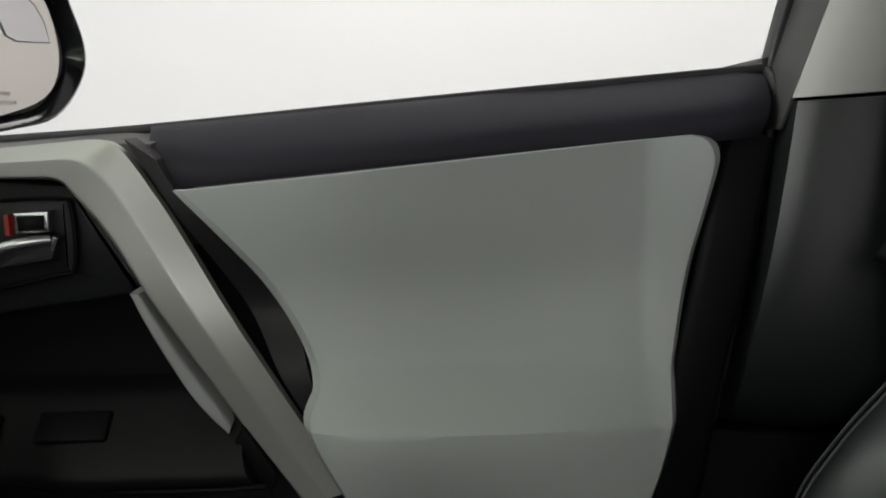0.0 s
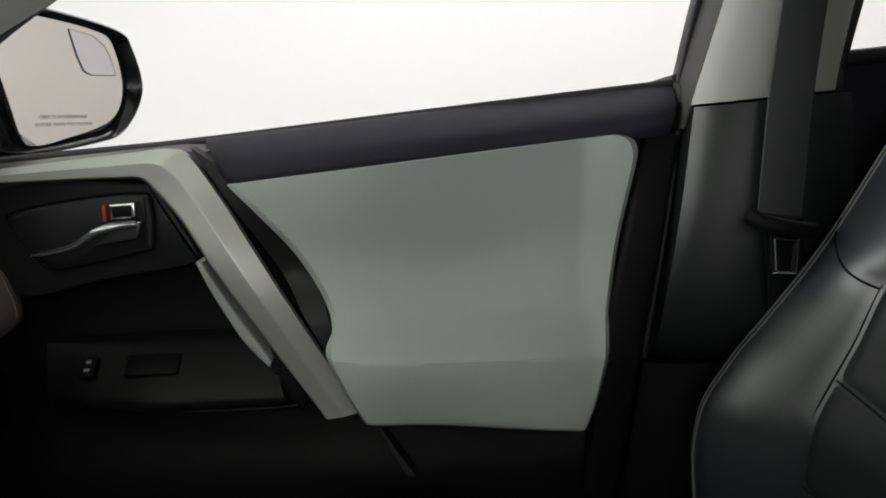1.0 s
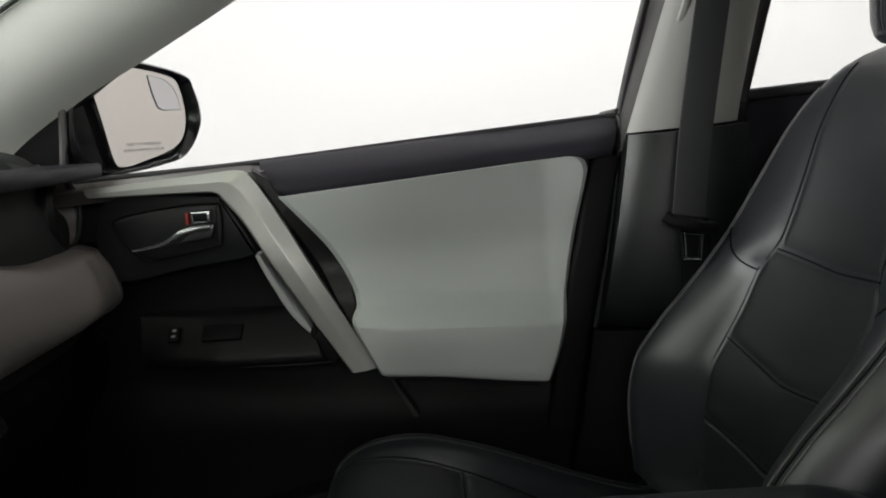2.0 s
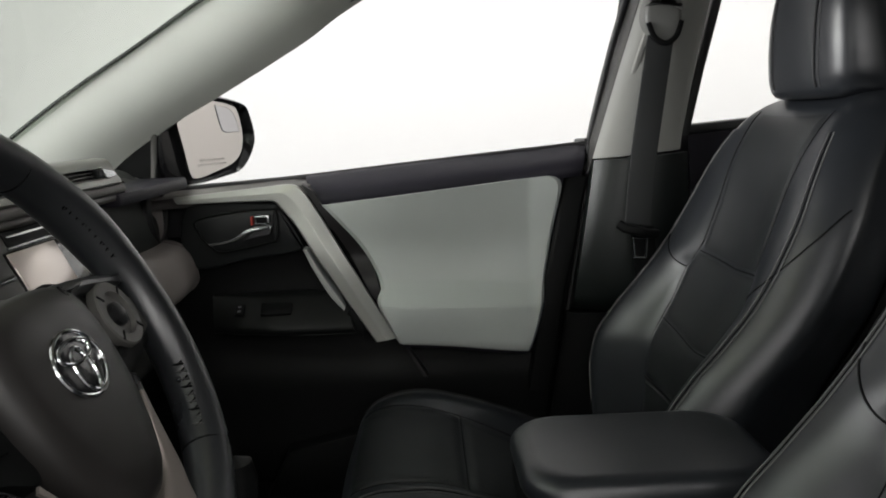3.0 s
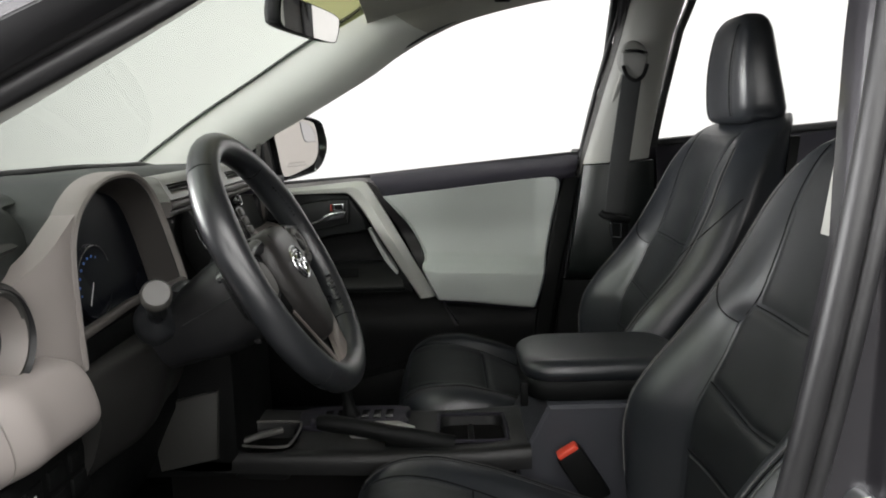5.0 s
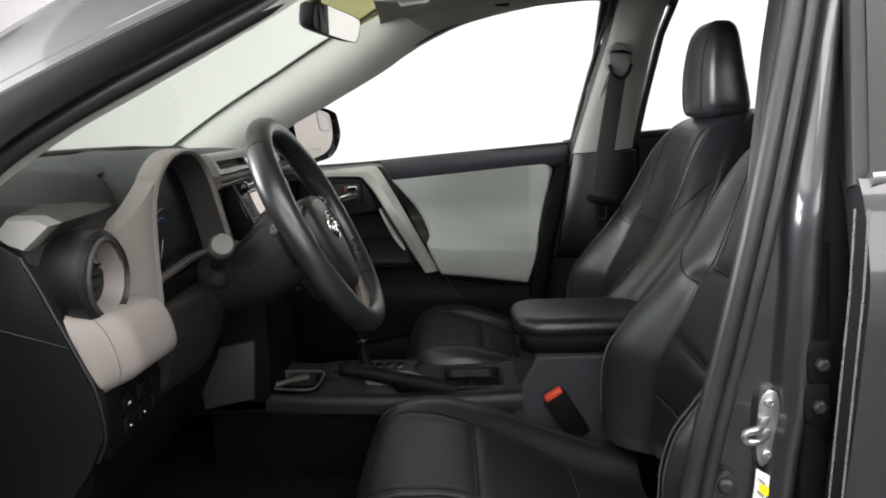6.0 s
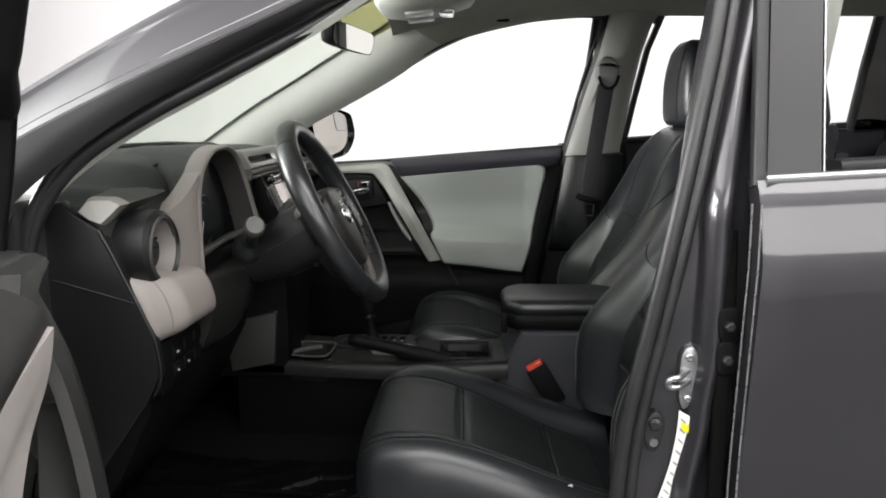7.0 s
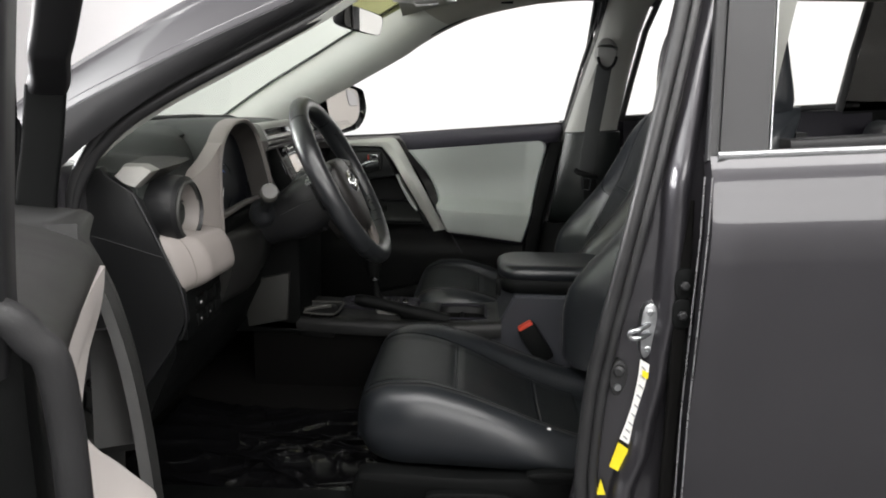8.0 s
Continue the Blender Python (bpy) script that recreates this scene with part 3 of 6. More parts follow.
def insert_y(x, z):
    y = 0.572 + 0.085 * min(1, max(0, (x - 0.06) / 0.40))
    deep = spline([(0.68, 0.0), (0.72, -0.026), (0.784, -0.0425), (0.790, -0.0425), (0.7945, -0.038), (0.814, -0.012), (0.838, 0.012), (0.90, 0.022), (0.97, 0.012), (1.05, 0.0)], z - 0.024 * min(1, max(0, 1 - (x - 0.15) / 0.30)))
    fade = ease([(0.05, 0.15), (0.22, 1.0), (0.6, 1.0)], x)
    low = ease([(0.68, 0.020), (0.80, 0.010), (0.95, 0.0)], z) * ease([(0.25, 0), (0.45, -1.6)], x)
    return y + deep * fade * ease([(0.30, 1.0), (0.53, 0.55)], x) + low + 0.025 * (1 - fade)


def open_insert_y(x, z):
    """The driver door's insert: the same armrest and hollow, on a panel that runs flat to the rear."""
    y = 0.590 + 0.018 * min(1, max(0, (x - 0.06) / 0.40))
    deep = spline([(0.68, -0.012), (0.72, -0.029), (0.780, -0.0415), (0.787, -0.0420), (0.7915, -0.038), (0.810, -0.017), (0.832, 0.006), (0.87, 0.031), (0.93, 0.028), (1.0, 0.004), (1.05, 0.0)], z)
    return y + deep * ease([(0.05, 0.25), (0.20, 1.0)], x)


def front_door(s, place, turn):
    """A front door with its inner trim; s: 1 for the passenger's side, -1 for the driver's."""
    side = "passenger" if s > 0 else "driver"
    d = thing(side + "_door", (-0.43, s * 0.80, 0.45),
              ("closed front passenger door with pale grey insert and silver trim" if s > 0 else "open driver door with dark upper trim and pale insert"), "car door")

    def P(name, bm, mat, label="", parent=None):
        return part(name, bm, mat, parent or d, label)

    # shell
    P("outer_skin", patch(lambda u, v: (-0.43 + 1.06 * u + 0.02 * v * u, s * (0.862 - 0.05 * abs(2 * v - 1) ** 3 - 0.02 * v), 0.40 + (0.586 + 0.112 * u) * v), 14, 16, (0, -s * 0.012, 0)), PAINT, "dark grey painted outer skin")

    def base(u, v):
        x = -0.40 + (0.905 + 0.085 * v) * u
        z = 0.38 + (0.645 + 0.066 * (x + 0.4)) * v
        y = ease([(0.36, 0.70), (0.50, 0.665), (0.64, 0.660), (0.72, 0.690), (0.95, 0.705), (1.10, 0.722)], z)
        y += 0.03 * roll_off(min(u, 1 - u) * 0.92, 0.03) / 0.03
        return (x, s * y, z)
    P("inner_shell", patch(base, 28, 28, (0, s * 0.09, 0)), PLASTIC, "black plastic inner door shell")

    P("door_core", slab([(-0.40, 0.40), (0.48, 0.40), (0.555, 0.80), (0.590, 1.085), (0.55, 1.095), (-0.40, 0.992)], s * (0.705 if s > 0 else 0.725), s * 0.845, 0.012), APPLIQUE, "dark painted door edge")
    if s < 0:
        P("trim_end", slab([(0.40, 0.40), (0.478, 0.40), (0.553, 0.80), (0.588, 1.05), (0.588, 1.088), (0.570, 1.100), (0.545, 1.09), (0.525, 1.00), (0.495, 0.80), (0.44, 0.60)], -0.612, -0.735, 0.012), PLASTIC, "black end of the inner trim")
    deep = 0.03 if s > 0 else -0.066
    P("edge_seal", tube(cr(flip([(0.594, 0.835, 1.108), (0.594, 0.73, 1.112), (0.594, 0.700 + deep, 1.108), (0.593, 0.676 + deep, 1.092), (0.589, 0.666 + deep, 1.06), (0.572, 0.664 + deep, 0.92), (0.548, 0.664 + deep, 0.78), (0.515, 0.668 + deep, 0.60), (0.49, 0.67 + deep, 0.46)], s), 60), 0.0055 if s > 0 else 0.0085, 12), RUBBER, "rubber seal on the door edge")

    # soft bar under the window
    def bar(u, v):
        x0, x1 = 0.012 + 0.03 * (1 - v), 0.590 - 0.022 * (1 - v)
        x = x0 + (x1 - x0) * u
        zt, zb = 1.0595 + 0.0825 * x, 0.998 + 0.080 * x
        z = zb + (zt - zb) * v
        y = 0.610 + 0.045 * min(1, max(0, x / 0.4)) + 0.070 * v ** 2.2 + 0.012 * (1 - v) ** 3
        if s < 0:
            y = 0.588 + 0.010 * min(1, max(0, x / 0.4)) + 0.100 * v ** 2.6 + 0.010 * (1 - v) ** 3
        y += roll_off(min(u * 0.55, (1 - u) * 0.55), 0.008)
        return (x, s * y, z)
    P("upper_trim", patch(bar, 26, 12, (0, s * 0.03, 0)), SATIN if s > 0 else KNEE, "soft charcoal bar under the window")
    P("rear_border", sweep(cr([(x, y, z) for x, y, z in flip([(0.566, 0.690, 1.045), (0.552, 0.680, 1.00), (0.535, 0.666, 0.92), (0.512, 0.656, 0.82), (0.494, 0.650, 0.72), (0.475, 0.652, 0.60)], s)], 24), rounded(0.02, 0.048, 0.008)), PLASTIC)

    # sill and window
    sill = [(-0.40, 1.036), (-0.25, 1.0435), (-0.11, 1.051), (0.0, 1.058), (0.24, 1.0785), (0.590, 1.107)]
    P("window_seal", sweep([(x, s * 0.728, z) for x, z in [tuple(p) for p in cr(sill, 30)]], rounded(0.018, 0.009, 0.003)), RUBBER)
    P("sill_cap", sweep([(x, s * 0.730, z - 0.010) for x, z in [tuple(p) for p in cr(sill, 30)]], rounded(0.026, 0.014, 0.005)), PLASTIC)
    frame_line = cr(flip([(0.594, 0.730, 1.09), (0.617, 0.730, 1.19), (0.647, 0.722, 1.31), (0.677, 0.708, 1.42), (0.692, 0.698, 1.485), (0.680, 0.684, 1.520), (0.60, 0.665, 1.528), (0.40, 0.668, 1.508), (0.22, 0.682, 1.456),
                          (0.06, 0.705, 1.370), (-0.10, 0.728, 1.278), (-0.24, 0.742, 1.195), (-0.40, 0.755, 1.08)], s), 80)
    P("window_frame", sweep(frame_line, rounded(0.022, 0.010, 0.003)), RUBBER, "black window frame")
    if s > 0:
        jamb = cr([(0.606, 0.722, 1.05), (0.634, 0.718, 1.19), (0.664, 0.708, 1.31), (0.694, 0.694, 1.42), (0.716, 0.682, 1.52)], 24)
        P("frame_band", sweep(jamb, rounded(0.012, 0.017, 0.004)), STACK, "grey inner band of the window frame")
        P("pillar_gasket", patch(lambda u, v: (0.630 + 0.28 * (1.05 + 0.46 * v - 1.227) + 0.003 * (2 * u - 1) ** 2, 0.650 + 0.085 * u - 0.104 * (1.05 + 0.46 * v - 1.227), 1.05 + 0.46 * v), 6, 12, (0.003, 0, 0)), STACK, "dark rubber gasket beside the pillar")
        P("frame_lip", tube([p + Vector((0.009, -0.006, 0)) for p in jamb], 0.003, 6), RUBBER)
        P("pillar_seal", sweep([p + Vector((0.034, -0.002, 0)) for p in jamb], rounded(0.018, 0.048, 0.008)), SEAL, "black rubber seal beside the pillar")
    if s < 0:
        P("front_frame_leg", sweep(cr([(-0.283, -0.660, 1.205), (-0.24, -0.650, 1.22), (-0.15, -0.643, 1.25), (-0.10, -0.632, 1.278), (0.06, -0.602, 1.37), (0.22, -0.580, 1.456), (0.40, -0.565, 1.508), (0.62, -0.560, 1.53)], 40), rounded(0.050, 0.03, 0.008)), APPLIQUE, "black window frame leg")
        P("front_post", sweep(cr([(-0.290, -0.690, 1.00), (-0.290, -0.683, 1.06), (-0.288, -0.672, 1.12), (-0.283, -0.660, 1.205)], 14), rounded(0.054, 0.03, 0.006)), PLASTIC, "black post behind the sail panel")
        P("window_post", sweep(cr([(0.566, -0.645, 1.08), (0.580, -0.640, 1.145), (0.600, -0.628, 1.25), (0.640, -0.606, 1.40), (0.685, -0.585, 1.53)], 24), rounded(0.05, 0.06, 0.012)), APPLIQUE, "black window post of the open door")
    ring = [(x, z) for x, z in [(-0.39, 1.03), (0.592, 1.105), (0.613, 1.19), (0.643, 1.31), (0.688, 1.478), (0.676, 1.516), (0.60, 1.524), (0.40, 1.504), (0.22, 1.452), (0.06, 1.366), (-0.10, 1.274), (-0.24, 1.188)]]
    if s > 0:
        bm = bmesh.new()
        loft(bm, [[(x, s * (0.742 - lean(z) * 0.5 + e), z) for x, z in ring] for e in (0, 0.004)])
        P("window_glass", bm, CLEAR, "clear side window").visible_shadow = False

    P("sail_panel", slab([(-0.42, 1.045), (-0.292, 1.045), (-0.292, 1.160), (-0.31, 1.15), (-0.40, 1.085)], s * (0.708 if s > 0 else 0.698), s * (0.74 if s > 0 else 0.748), 0.004), PLASTIC, "black sail panel beside the mirror")
    # on the passenger side the white reflected by the gloss is coloured in as grey
    P("sail_strip", tube([(-0.306, s * 0.712, 1.04), (-0.298, s * 0.710, 1.10), (-0.286, s * 0.704, 1.215)], 0.006, 8), BUTTON if s > 0 else GLOSS_BLACK)

    def strip(u, v):
        x = -0.30 + 0.325 * u
        return (x, s * (0.642 + 0.080 * v), lerp([(-0.30, 1.026), (-0.12, 1.040), (-0.02, 1.048), (0.03, 1.046)], x) + v * 0.012 * (1 - 0.4 * u) - roll_off((1 - v) * 0.08, 0.01) * 0.4)
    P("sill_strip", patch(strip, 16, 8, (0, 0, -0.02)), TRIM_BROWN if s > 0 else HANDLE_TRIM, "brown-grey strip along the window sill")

    # pale insert with its armrest
    left = cr([(0.190, 0.731), (0.170, 0.775), (0.152, 0.818), (0.158, 0.842), (0.146, 0.88), (0.118, 0.93), (0.082, 0.975), (0.052, 1.010)], 97)
    right = cr([(0.455, 0.694), (0.469, 0.735), (0.482, 0.785), (0.497, 0.86), (0.513, 0.94), (0.528, 1.010), (0.529, 1.030), (0.521, 1.043), (0.505, 1.047)], 97)

    face_y = insert_y if s > 0 else open_insert_y

    def insert(u, v):
        p = left[round(v * 96)].lerp(right[round(v * 96)], u)
        y = face_y(p.x, p.y)
        dist = min(u * 0.36, (1 - u) * 0.36, v * 0.33 + 0.002, (1 - v) * 0.33 + 0.008)
        return (p.x, s * (y + roll_off(dist, 0.010)), p.y)

    def core(u, v):
        p = left[round(v * 96)].lerp(right[round(v * 96)], 0.03 + 0.97 * u)
        x, z = p.x + 0.040 * max(0, u - 0.9) * 10 * (0.35 + 0.65 * v), p.y - 0.012 * (1 - v)
        return (x, s * (face_y(min(x, 0.50), z) + 0.018 + roll_off((1 - u) * 0.36, 0.03) * 1.3), z)
    P("insert_frame", patch(core, 32, 96, (0, s * 0.05, 0)), SATIN, "dark frame round the insert")
    P("door_insert", patch(insert, 48, 96, (0, s * 0.012, 0)), VINYL if s > 0 else WARM_VINYL, "pale grey vinyl door insert with padded armrest")

    # silver band that bends down into the pull handle
    outer = [(-0.235, 1.0335), (-0.12, 1.043), (-0.05, 1.049), (-0.012, 1.0515), (0.009, 1.044), (0.030, 1.014), (0.062, 0.960), (0.106, 0.880), (0.146, 0.805), (0.186, 0.735)]
    inner = [(-0.225, 1.021), (-0.13, 1.0215), (-0.07, 1.021), (-0.042, 1.019), (-0.027, 1.004), (-0.002, 0.972), (0.024, 0.928), (0.064, 0.862), (0.104, 0.792), (0.142, 0.730)]

    def band_y(x, z):
        if s < 0:
            return spline([(0.72, 0.548), (0.80, 0.554), (0.88, 0.564), (0.96, 0.583), (1.00, 0.600), (1.03, 0.618), (1.06, 0.650)], z)
        return 0.622 - 0.02 * ease([(0.72, 0.4), (0.90, 1.2), (1.02, 0.6)], z)
    band_a, band_b = cr(outer, 61), cr(inner, 61)

    def creased_band(u, v):
        """Two faces that meet in a crease: the upper one leans back."""
        p = band_a[round(v * 60)].lerp(band_b[round(v * 60)], u)
        y = band_y(p.x, p.y) - 0.004 + 0.008 * max(0.0, 0.46 - u) / 0.46 + 0.006 * max(0.0, u - 0.92) / 0.08
        return (p.x, s * y, p.y)
    P("silver_trim", patch(creased_band, 26, 60, (0, s * 0.012, 0)), SILVER if s > 0 else HANDLE_TRIM, "satin silver trim band" if s > 0 else "trim band with its shade coloured in")
    wedge_l = [(0.012, 1.052), (0.036, 1.012), (0.066, 0.960), (0.110, 0.880), (0.150, 0.805), (0.192, 0.733), (0.235, 0.65)]
    wedge_r = [(0.036, 1.035), (0.050, 1.010), (0.086, 0.966), (0.140, 0.885), (0.162, 0.815), (0.202, 0.722), (0.245, 0.65)]
    P("dark_wedge", strip_between(wedge_l, wedge_r, lambda x, z: 0.618 + 0.030 * ease([(0.84, 0), (0.90, 1), (1.0, 0)], z), 40, 0.0, 0.03, s), WEDGE if s > 0 else HANDLE_TRIM)
    grip_l = [(0.009, 0.924), (0.024, 0.888), (0.050, 0.838), (0.067, 0.814), (0.083, 0.797)]
    grip_r = [(0.017, 0.924), (0.037, 0.886), (0.057, 0.852), (0.073, 0.827), (0.086, 0.806)]
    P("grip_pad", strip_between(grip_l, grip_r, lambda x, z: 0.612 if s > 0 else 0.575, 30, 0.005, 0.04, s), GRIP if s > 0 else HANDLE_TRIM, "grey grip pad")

    # release handle in its recess
    panel_line = [(-0.22, 1.012), (-0.06, 1.014), (-0.034, 1.000), (0.004, 0.930), (-0.004, 0.916), (-0.10, 0.903), (-0.22, 0.892)]
    P("handle_panel", slab([tuple(p) for p in cr(panel_line, 50, True)], s * 0.641, s * 0.67, 0.006), DOOR_BLACK, "black panel round the release handle")
    cup = P("handle_recess", slab([tuple(p) for p in cr([(-0.20, 0.985), (-0.12, 1.000), (-0.055, 1.003), (-0.042, 0.995), (-0.043, 0.945), (-0.06, 0.936), (-0.15, 0.920), (-0.175, 0.932), (-0.195, 0.955)], 44, True)], s * 0.632, s * 0.66, 0.006), DOOR_BLACK, "black recess")
    P("handle_surround", tube([(p.x, s * 0.632, p.y) for p in cr([(-0.20, 0.985), (-0.12, 1.000), (-0.055, 1.003), (-0.042, 0.995), (-0.043, 0.945), (-0.06, 0.936), (-0.15, 0.920), (-0.175, 0.932), (-0.195, 0.955)], 60, True)], 0.0018, 6, True), PLASTIC, parent=cup)
    hp = cr(flip([(-0.176, 0.622, 0.938), (-0.150, 0.612, 0.942), (-0.120, 0.606, 0.949), (-0.098, 0.606, 0.962), (-0.078, 0.610, 0.968), (-0.056, 0.620, 0.969)], s), 24)
    P("release_handle", sweep(hp, rounded(0.009, 0.010, 0.004), scale=[0.40 + 0.62 * min(1, i / 14) for i in range(24)]), HANDLE_METAL, "chrome release handle")
    P("handle_base", slab([(-0.105, 0.945), (-0.055, 0.952), (-0.048, 0.972), (-0.060, 0.974), (-0.085, 0.962)], s * 0.618, s * 0.645, 0.005), HANDLE_DARK)
    lk = P("lock_button", slab([(-0.083, 0.974), (-0.054, 0.976), (-0.053, 0.994), (-0.083, 0.993)], s * 0.616, s * 0.64, 0.004), HANDLE_METAL, "lock button with red mark")
    P("lock_face", slab([(-0.079, 0.978), (-0.058, 0.979), (-0.057, 0.991), (-0.079, 0.990)], s * 0.6135, s * 0.63, 0.002), PLASTIC, parent=lk)
    P("red_mark", slab([(-0.0905, 0.974), (-0.0865, 0.974), (-0.0865, 0.992), (-0.0905, 0.991)], s * 0.6165, s * 0.63, 0.001), MARK, parent=lk)

    # switch ledge
    def ledge(u, v):
        x = -0.185 + (0.270 + 0.028 * v) * u
        prof = [(0.660, 0.828), (0.645, 0.824), (0.620, 0.805), (0.600, 0.788), (0.588, 0.775), (0.585, 0.767), (0.590, 0.758), (0.612, 0.752), (0.655, 0.750)]
        q = cr(prof, 33)[round(v * 32)]
        pinch = ease([(0, 1.0), (0.25, 0.35), (0.5, 0.0), (1, 0.0)], u)
        return (x, s * (q.x + (0.650 - q.x) * pinch * 0.8), q.y)
    le = P("switch_ledge", patch(ledge, 20, 32, (0, s * 0.02, 0)), LEDGE, "black armrest ledge with window switch")
    sw = turned(box(-0.031, 0.031, -0.015, 0.015, -0.004, 0.004, 0.003), Matrix.Translation((-0.052, s * 0.618, 0.8040)) @ pose(0, 0, 0, s * 38, 0, 0))
    P("window_switch", sw, PLASTIC, parent=le)
    P("lock_switch", turned(box(-0.009, 0.009, -0.014, 0.014, -0.004, 0.005, 0.003), Matrix.Translation((-0.125, s * 0.618, 0.8040)) @ pose(0, 0, 0, s * 38, 0, 0)), PLASTIC, parent=le)
    for i in range(2):
        P("switch_mark", turned(box(-0.003, 0.003, -0.008 + 0.011 * i, -0.004 + 0.011 * i, 0.005, 0.0058, 0), Matrix.Translation((-0.125, s * 0.618, 0.8040)) @ pose(0, 0, 0, s * 38, 0, 0)), INK, parent=le)
    P("trim_end_cap", slab([(0.098, 0.805), (0.125, 0.760), (0.118, 0.742), (0.094, 0.775), (0.088, 0.792)], s * 0.602, s * 0.65, 0.004), PLASTIC)
    # black bead added along the ledge's crease, which only catches light from above
    P("ledge_crease_bead", tube(cr(flip([(-0.18, 0.640, 0.752), (-0.05, 0.600, 0.754), (0.06, 0.590, 0.755), (0.115, 0.592, 0.756)], s), 20), 0.0025, 6), PLASTIC)
    P("bottle_pocket", slab([(-0.1, 0.40), (0.44, 0.40), (0.46, 0.50), (0.2, 0.56), (-0.05, 0.50)], s * 0.62, s * 0.68, 0.012), PLASTIC)
    d.matrix_world = Matrix.Translation(place) @ pose(0, 0, 0, 0, 0, turn)
    return d


front_door(1, (-0.43, 0.80, 0.45), 0)
front_door(-1, (-0.525, -0.87, 0.45), -65)


# ---------- door mirror ----------
def door_mirror():
    m = thing("door_mirror", (-0.28, 0.78, 1.05), "black door mirror with blind-spot glass", "car mirror")
    base, ax, fwd = Vector((-0.16, 0.92, 0)), Vector((0.533, 0.846, 0)), Vector((-0.846, 0.533, 0))

    def at(w, z, d=0.0):
        return base + ax * w + fwd * d + Vector((0, 0, z))
    out = [(-0.236, 1.19), (-0.214, 1.222), (-0.187, 1.237), (-0.118, 1.235), (-0.010, 1.216), (0.014, 1.190), (0.024, 1.131), (-0.014, 1.076), (-0.071, 1.060), (-0.160, 1.050), (-0.205, 1.056), (-0.236, 1.092)]
    c = Vector((-0.105, 1.145))
    out = [(c.x + (w - c.x) * 1.05, c.y + (z - c.y) * 1.05) for w, z in out]
    o = cr(out, 64, True)

    def ring(k, d, dw=0.0):
        return [at(c.x + (p.x - c.x) * k + dw, c.y + (p.y - c.y) * k, d) for p in o]
    part("housing", loft(bmesh.new(), [ring(0.84, 0.010), ring(0.90, -0.004), ring(0.95, -0.010), ring(0.99, -0.004), ring(1.0, 0.012), ring(1.02, 0.05), ring(0.96, 0.085), ring(0.80, 0.115), ring(0.45, 0.13)]), GLOSS_BLACK, m, "black mirror housing", 50)
    gl = [(-0.197, 1.203), (-0.186, 1.218), (-0.147, 1.223), (-0.109, 1.222), (-0.040, 1.212), (-0.014, 1.196), (-0.004, 1.136), (-0.030, 1.092), (-0.111, 1.068), (-0.152, 1.062), (-0.167, 1.073), (-0.180, 1.126)]
    g = cr([(c.x + (w - c.x) * 1.04, c.y + (z - c.y) * 1.04) for w, z in gl], 64, True)
    mid = at(-0.1, 1.14)
    swing = Matrix.Translation(mid) @ Matrix.Rotation(radians(3.5), 4, "Z") @ Matrix.Translation(-mid)
    pane = part("mirror_glass", turned(loft(bmesh.new(), [[at(p.x, p.y, d) for p in g] for d in (-0.002, 0.008)]), swing), MIRROR, m, "mirror glass")
    spot = [(-0.081, 1.2135), (-0.045, 1.208), (-0.026, 1.195), (-0.016, 1.177), (-0.011, 1.154), (-0.052, 1.153), (-0.064, 1.158), (-0.073, 1.180)]
    part("blind_spot_mirror", turned(loft(bmesh.new(), [[at(w, z, d) for w, z in spot] for d in (-0.0035, 0.001)]), swing), CONVEX, pane, "small blind-spot mirror")
    part("spot_border", turned(tube([at(w, z, -0.0032) for w, z in spot], 0.0007, 6, True), swing), INK, pane)
    for line, z in (("OBJECTS IN MIRROR ARE", 1.0935), ("CLOSER THAN THEY APPEAR", 1.0835)):
        cu = bpy.data.curves.new("mirror_text", "FONT")
        cu.body, cu.size, cu.align_x = line, 0.0068, "CENTER"
        tmp = bpy.data.objects.new("mirror_text", cu)
        bm = bmesh.new()
        bm.from_mesh(bpy.data.meshes.new_from_object(tmp))
        bpy.data.objects.remove(tmp)
        p = at(-0.104, z, -0.0026)
        turned(bm, Matrix(((ax.x, 0, -fwd.x, p.x), (ax.y, 0, -fwd.y, p.y), (0, 1, 0, p.z), (0, 0, 0, 1))))
        turned(bm, swing)
        part("warning_text", bm, ETCH, pane, "etched warning text")
    part("mirror_foot", loft(bmesh.new(), [[(x + dx, y, z) for x, z in ((-0.42, 1.045), (-0.30, 1.045), (-0.285, 1.075), (-0.31, 1.105), (-0.42, 1.12))] for y, dx in ((0.735, 0), (0.78, 0.01), (0.83, 0.03))]), PLASTIC, m, "black mirror foot")
    return m


door_mirror()


# rear doors
SIDE = [tuple(p) for p in cr([(0.34, 0.815), (0.45, 0.838), (0.60, 0.858), (0.80, 0.872), (0.94, 0.878), (1.00, 0.877), (1.035, 0.871), (1.054, 0.8660), (1.062, 0.8630), (1.070, 0.8618), (1.095, 0.853), (1.116, 0.840)], 120)]


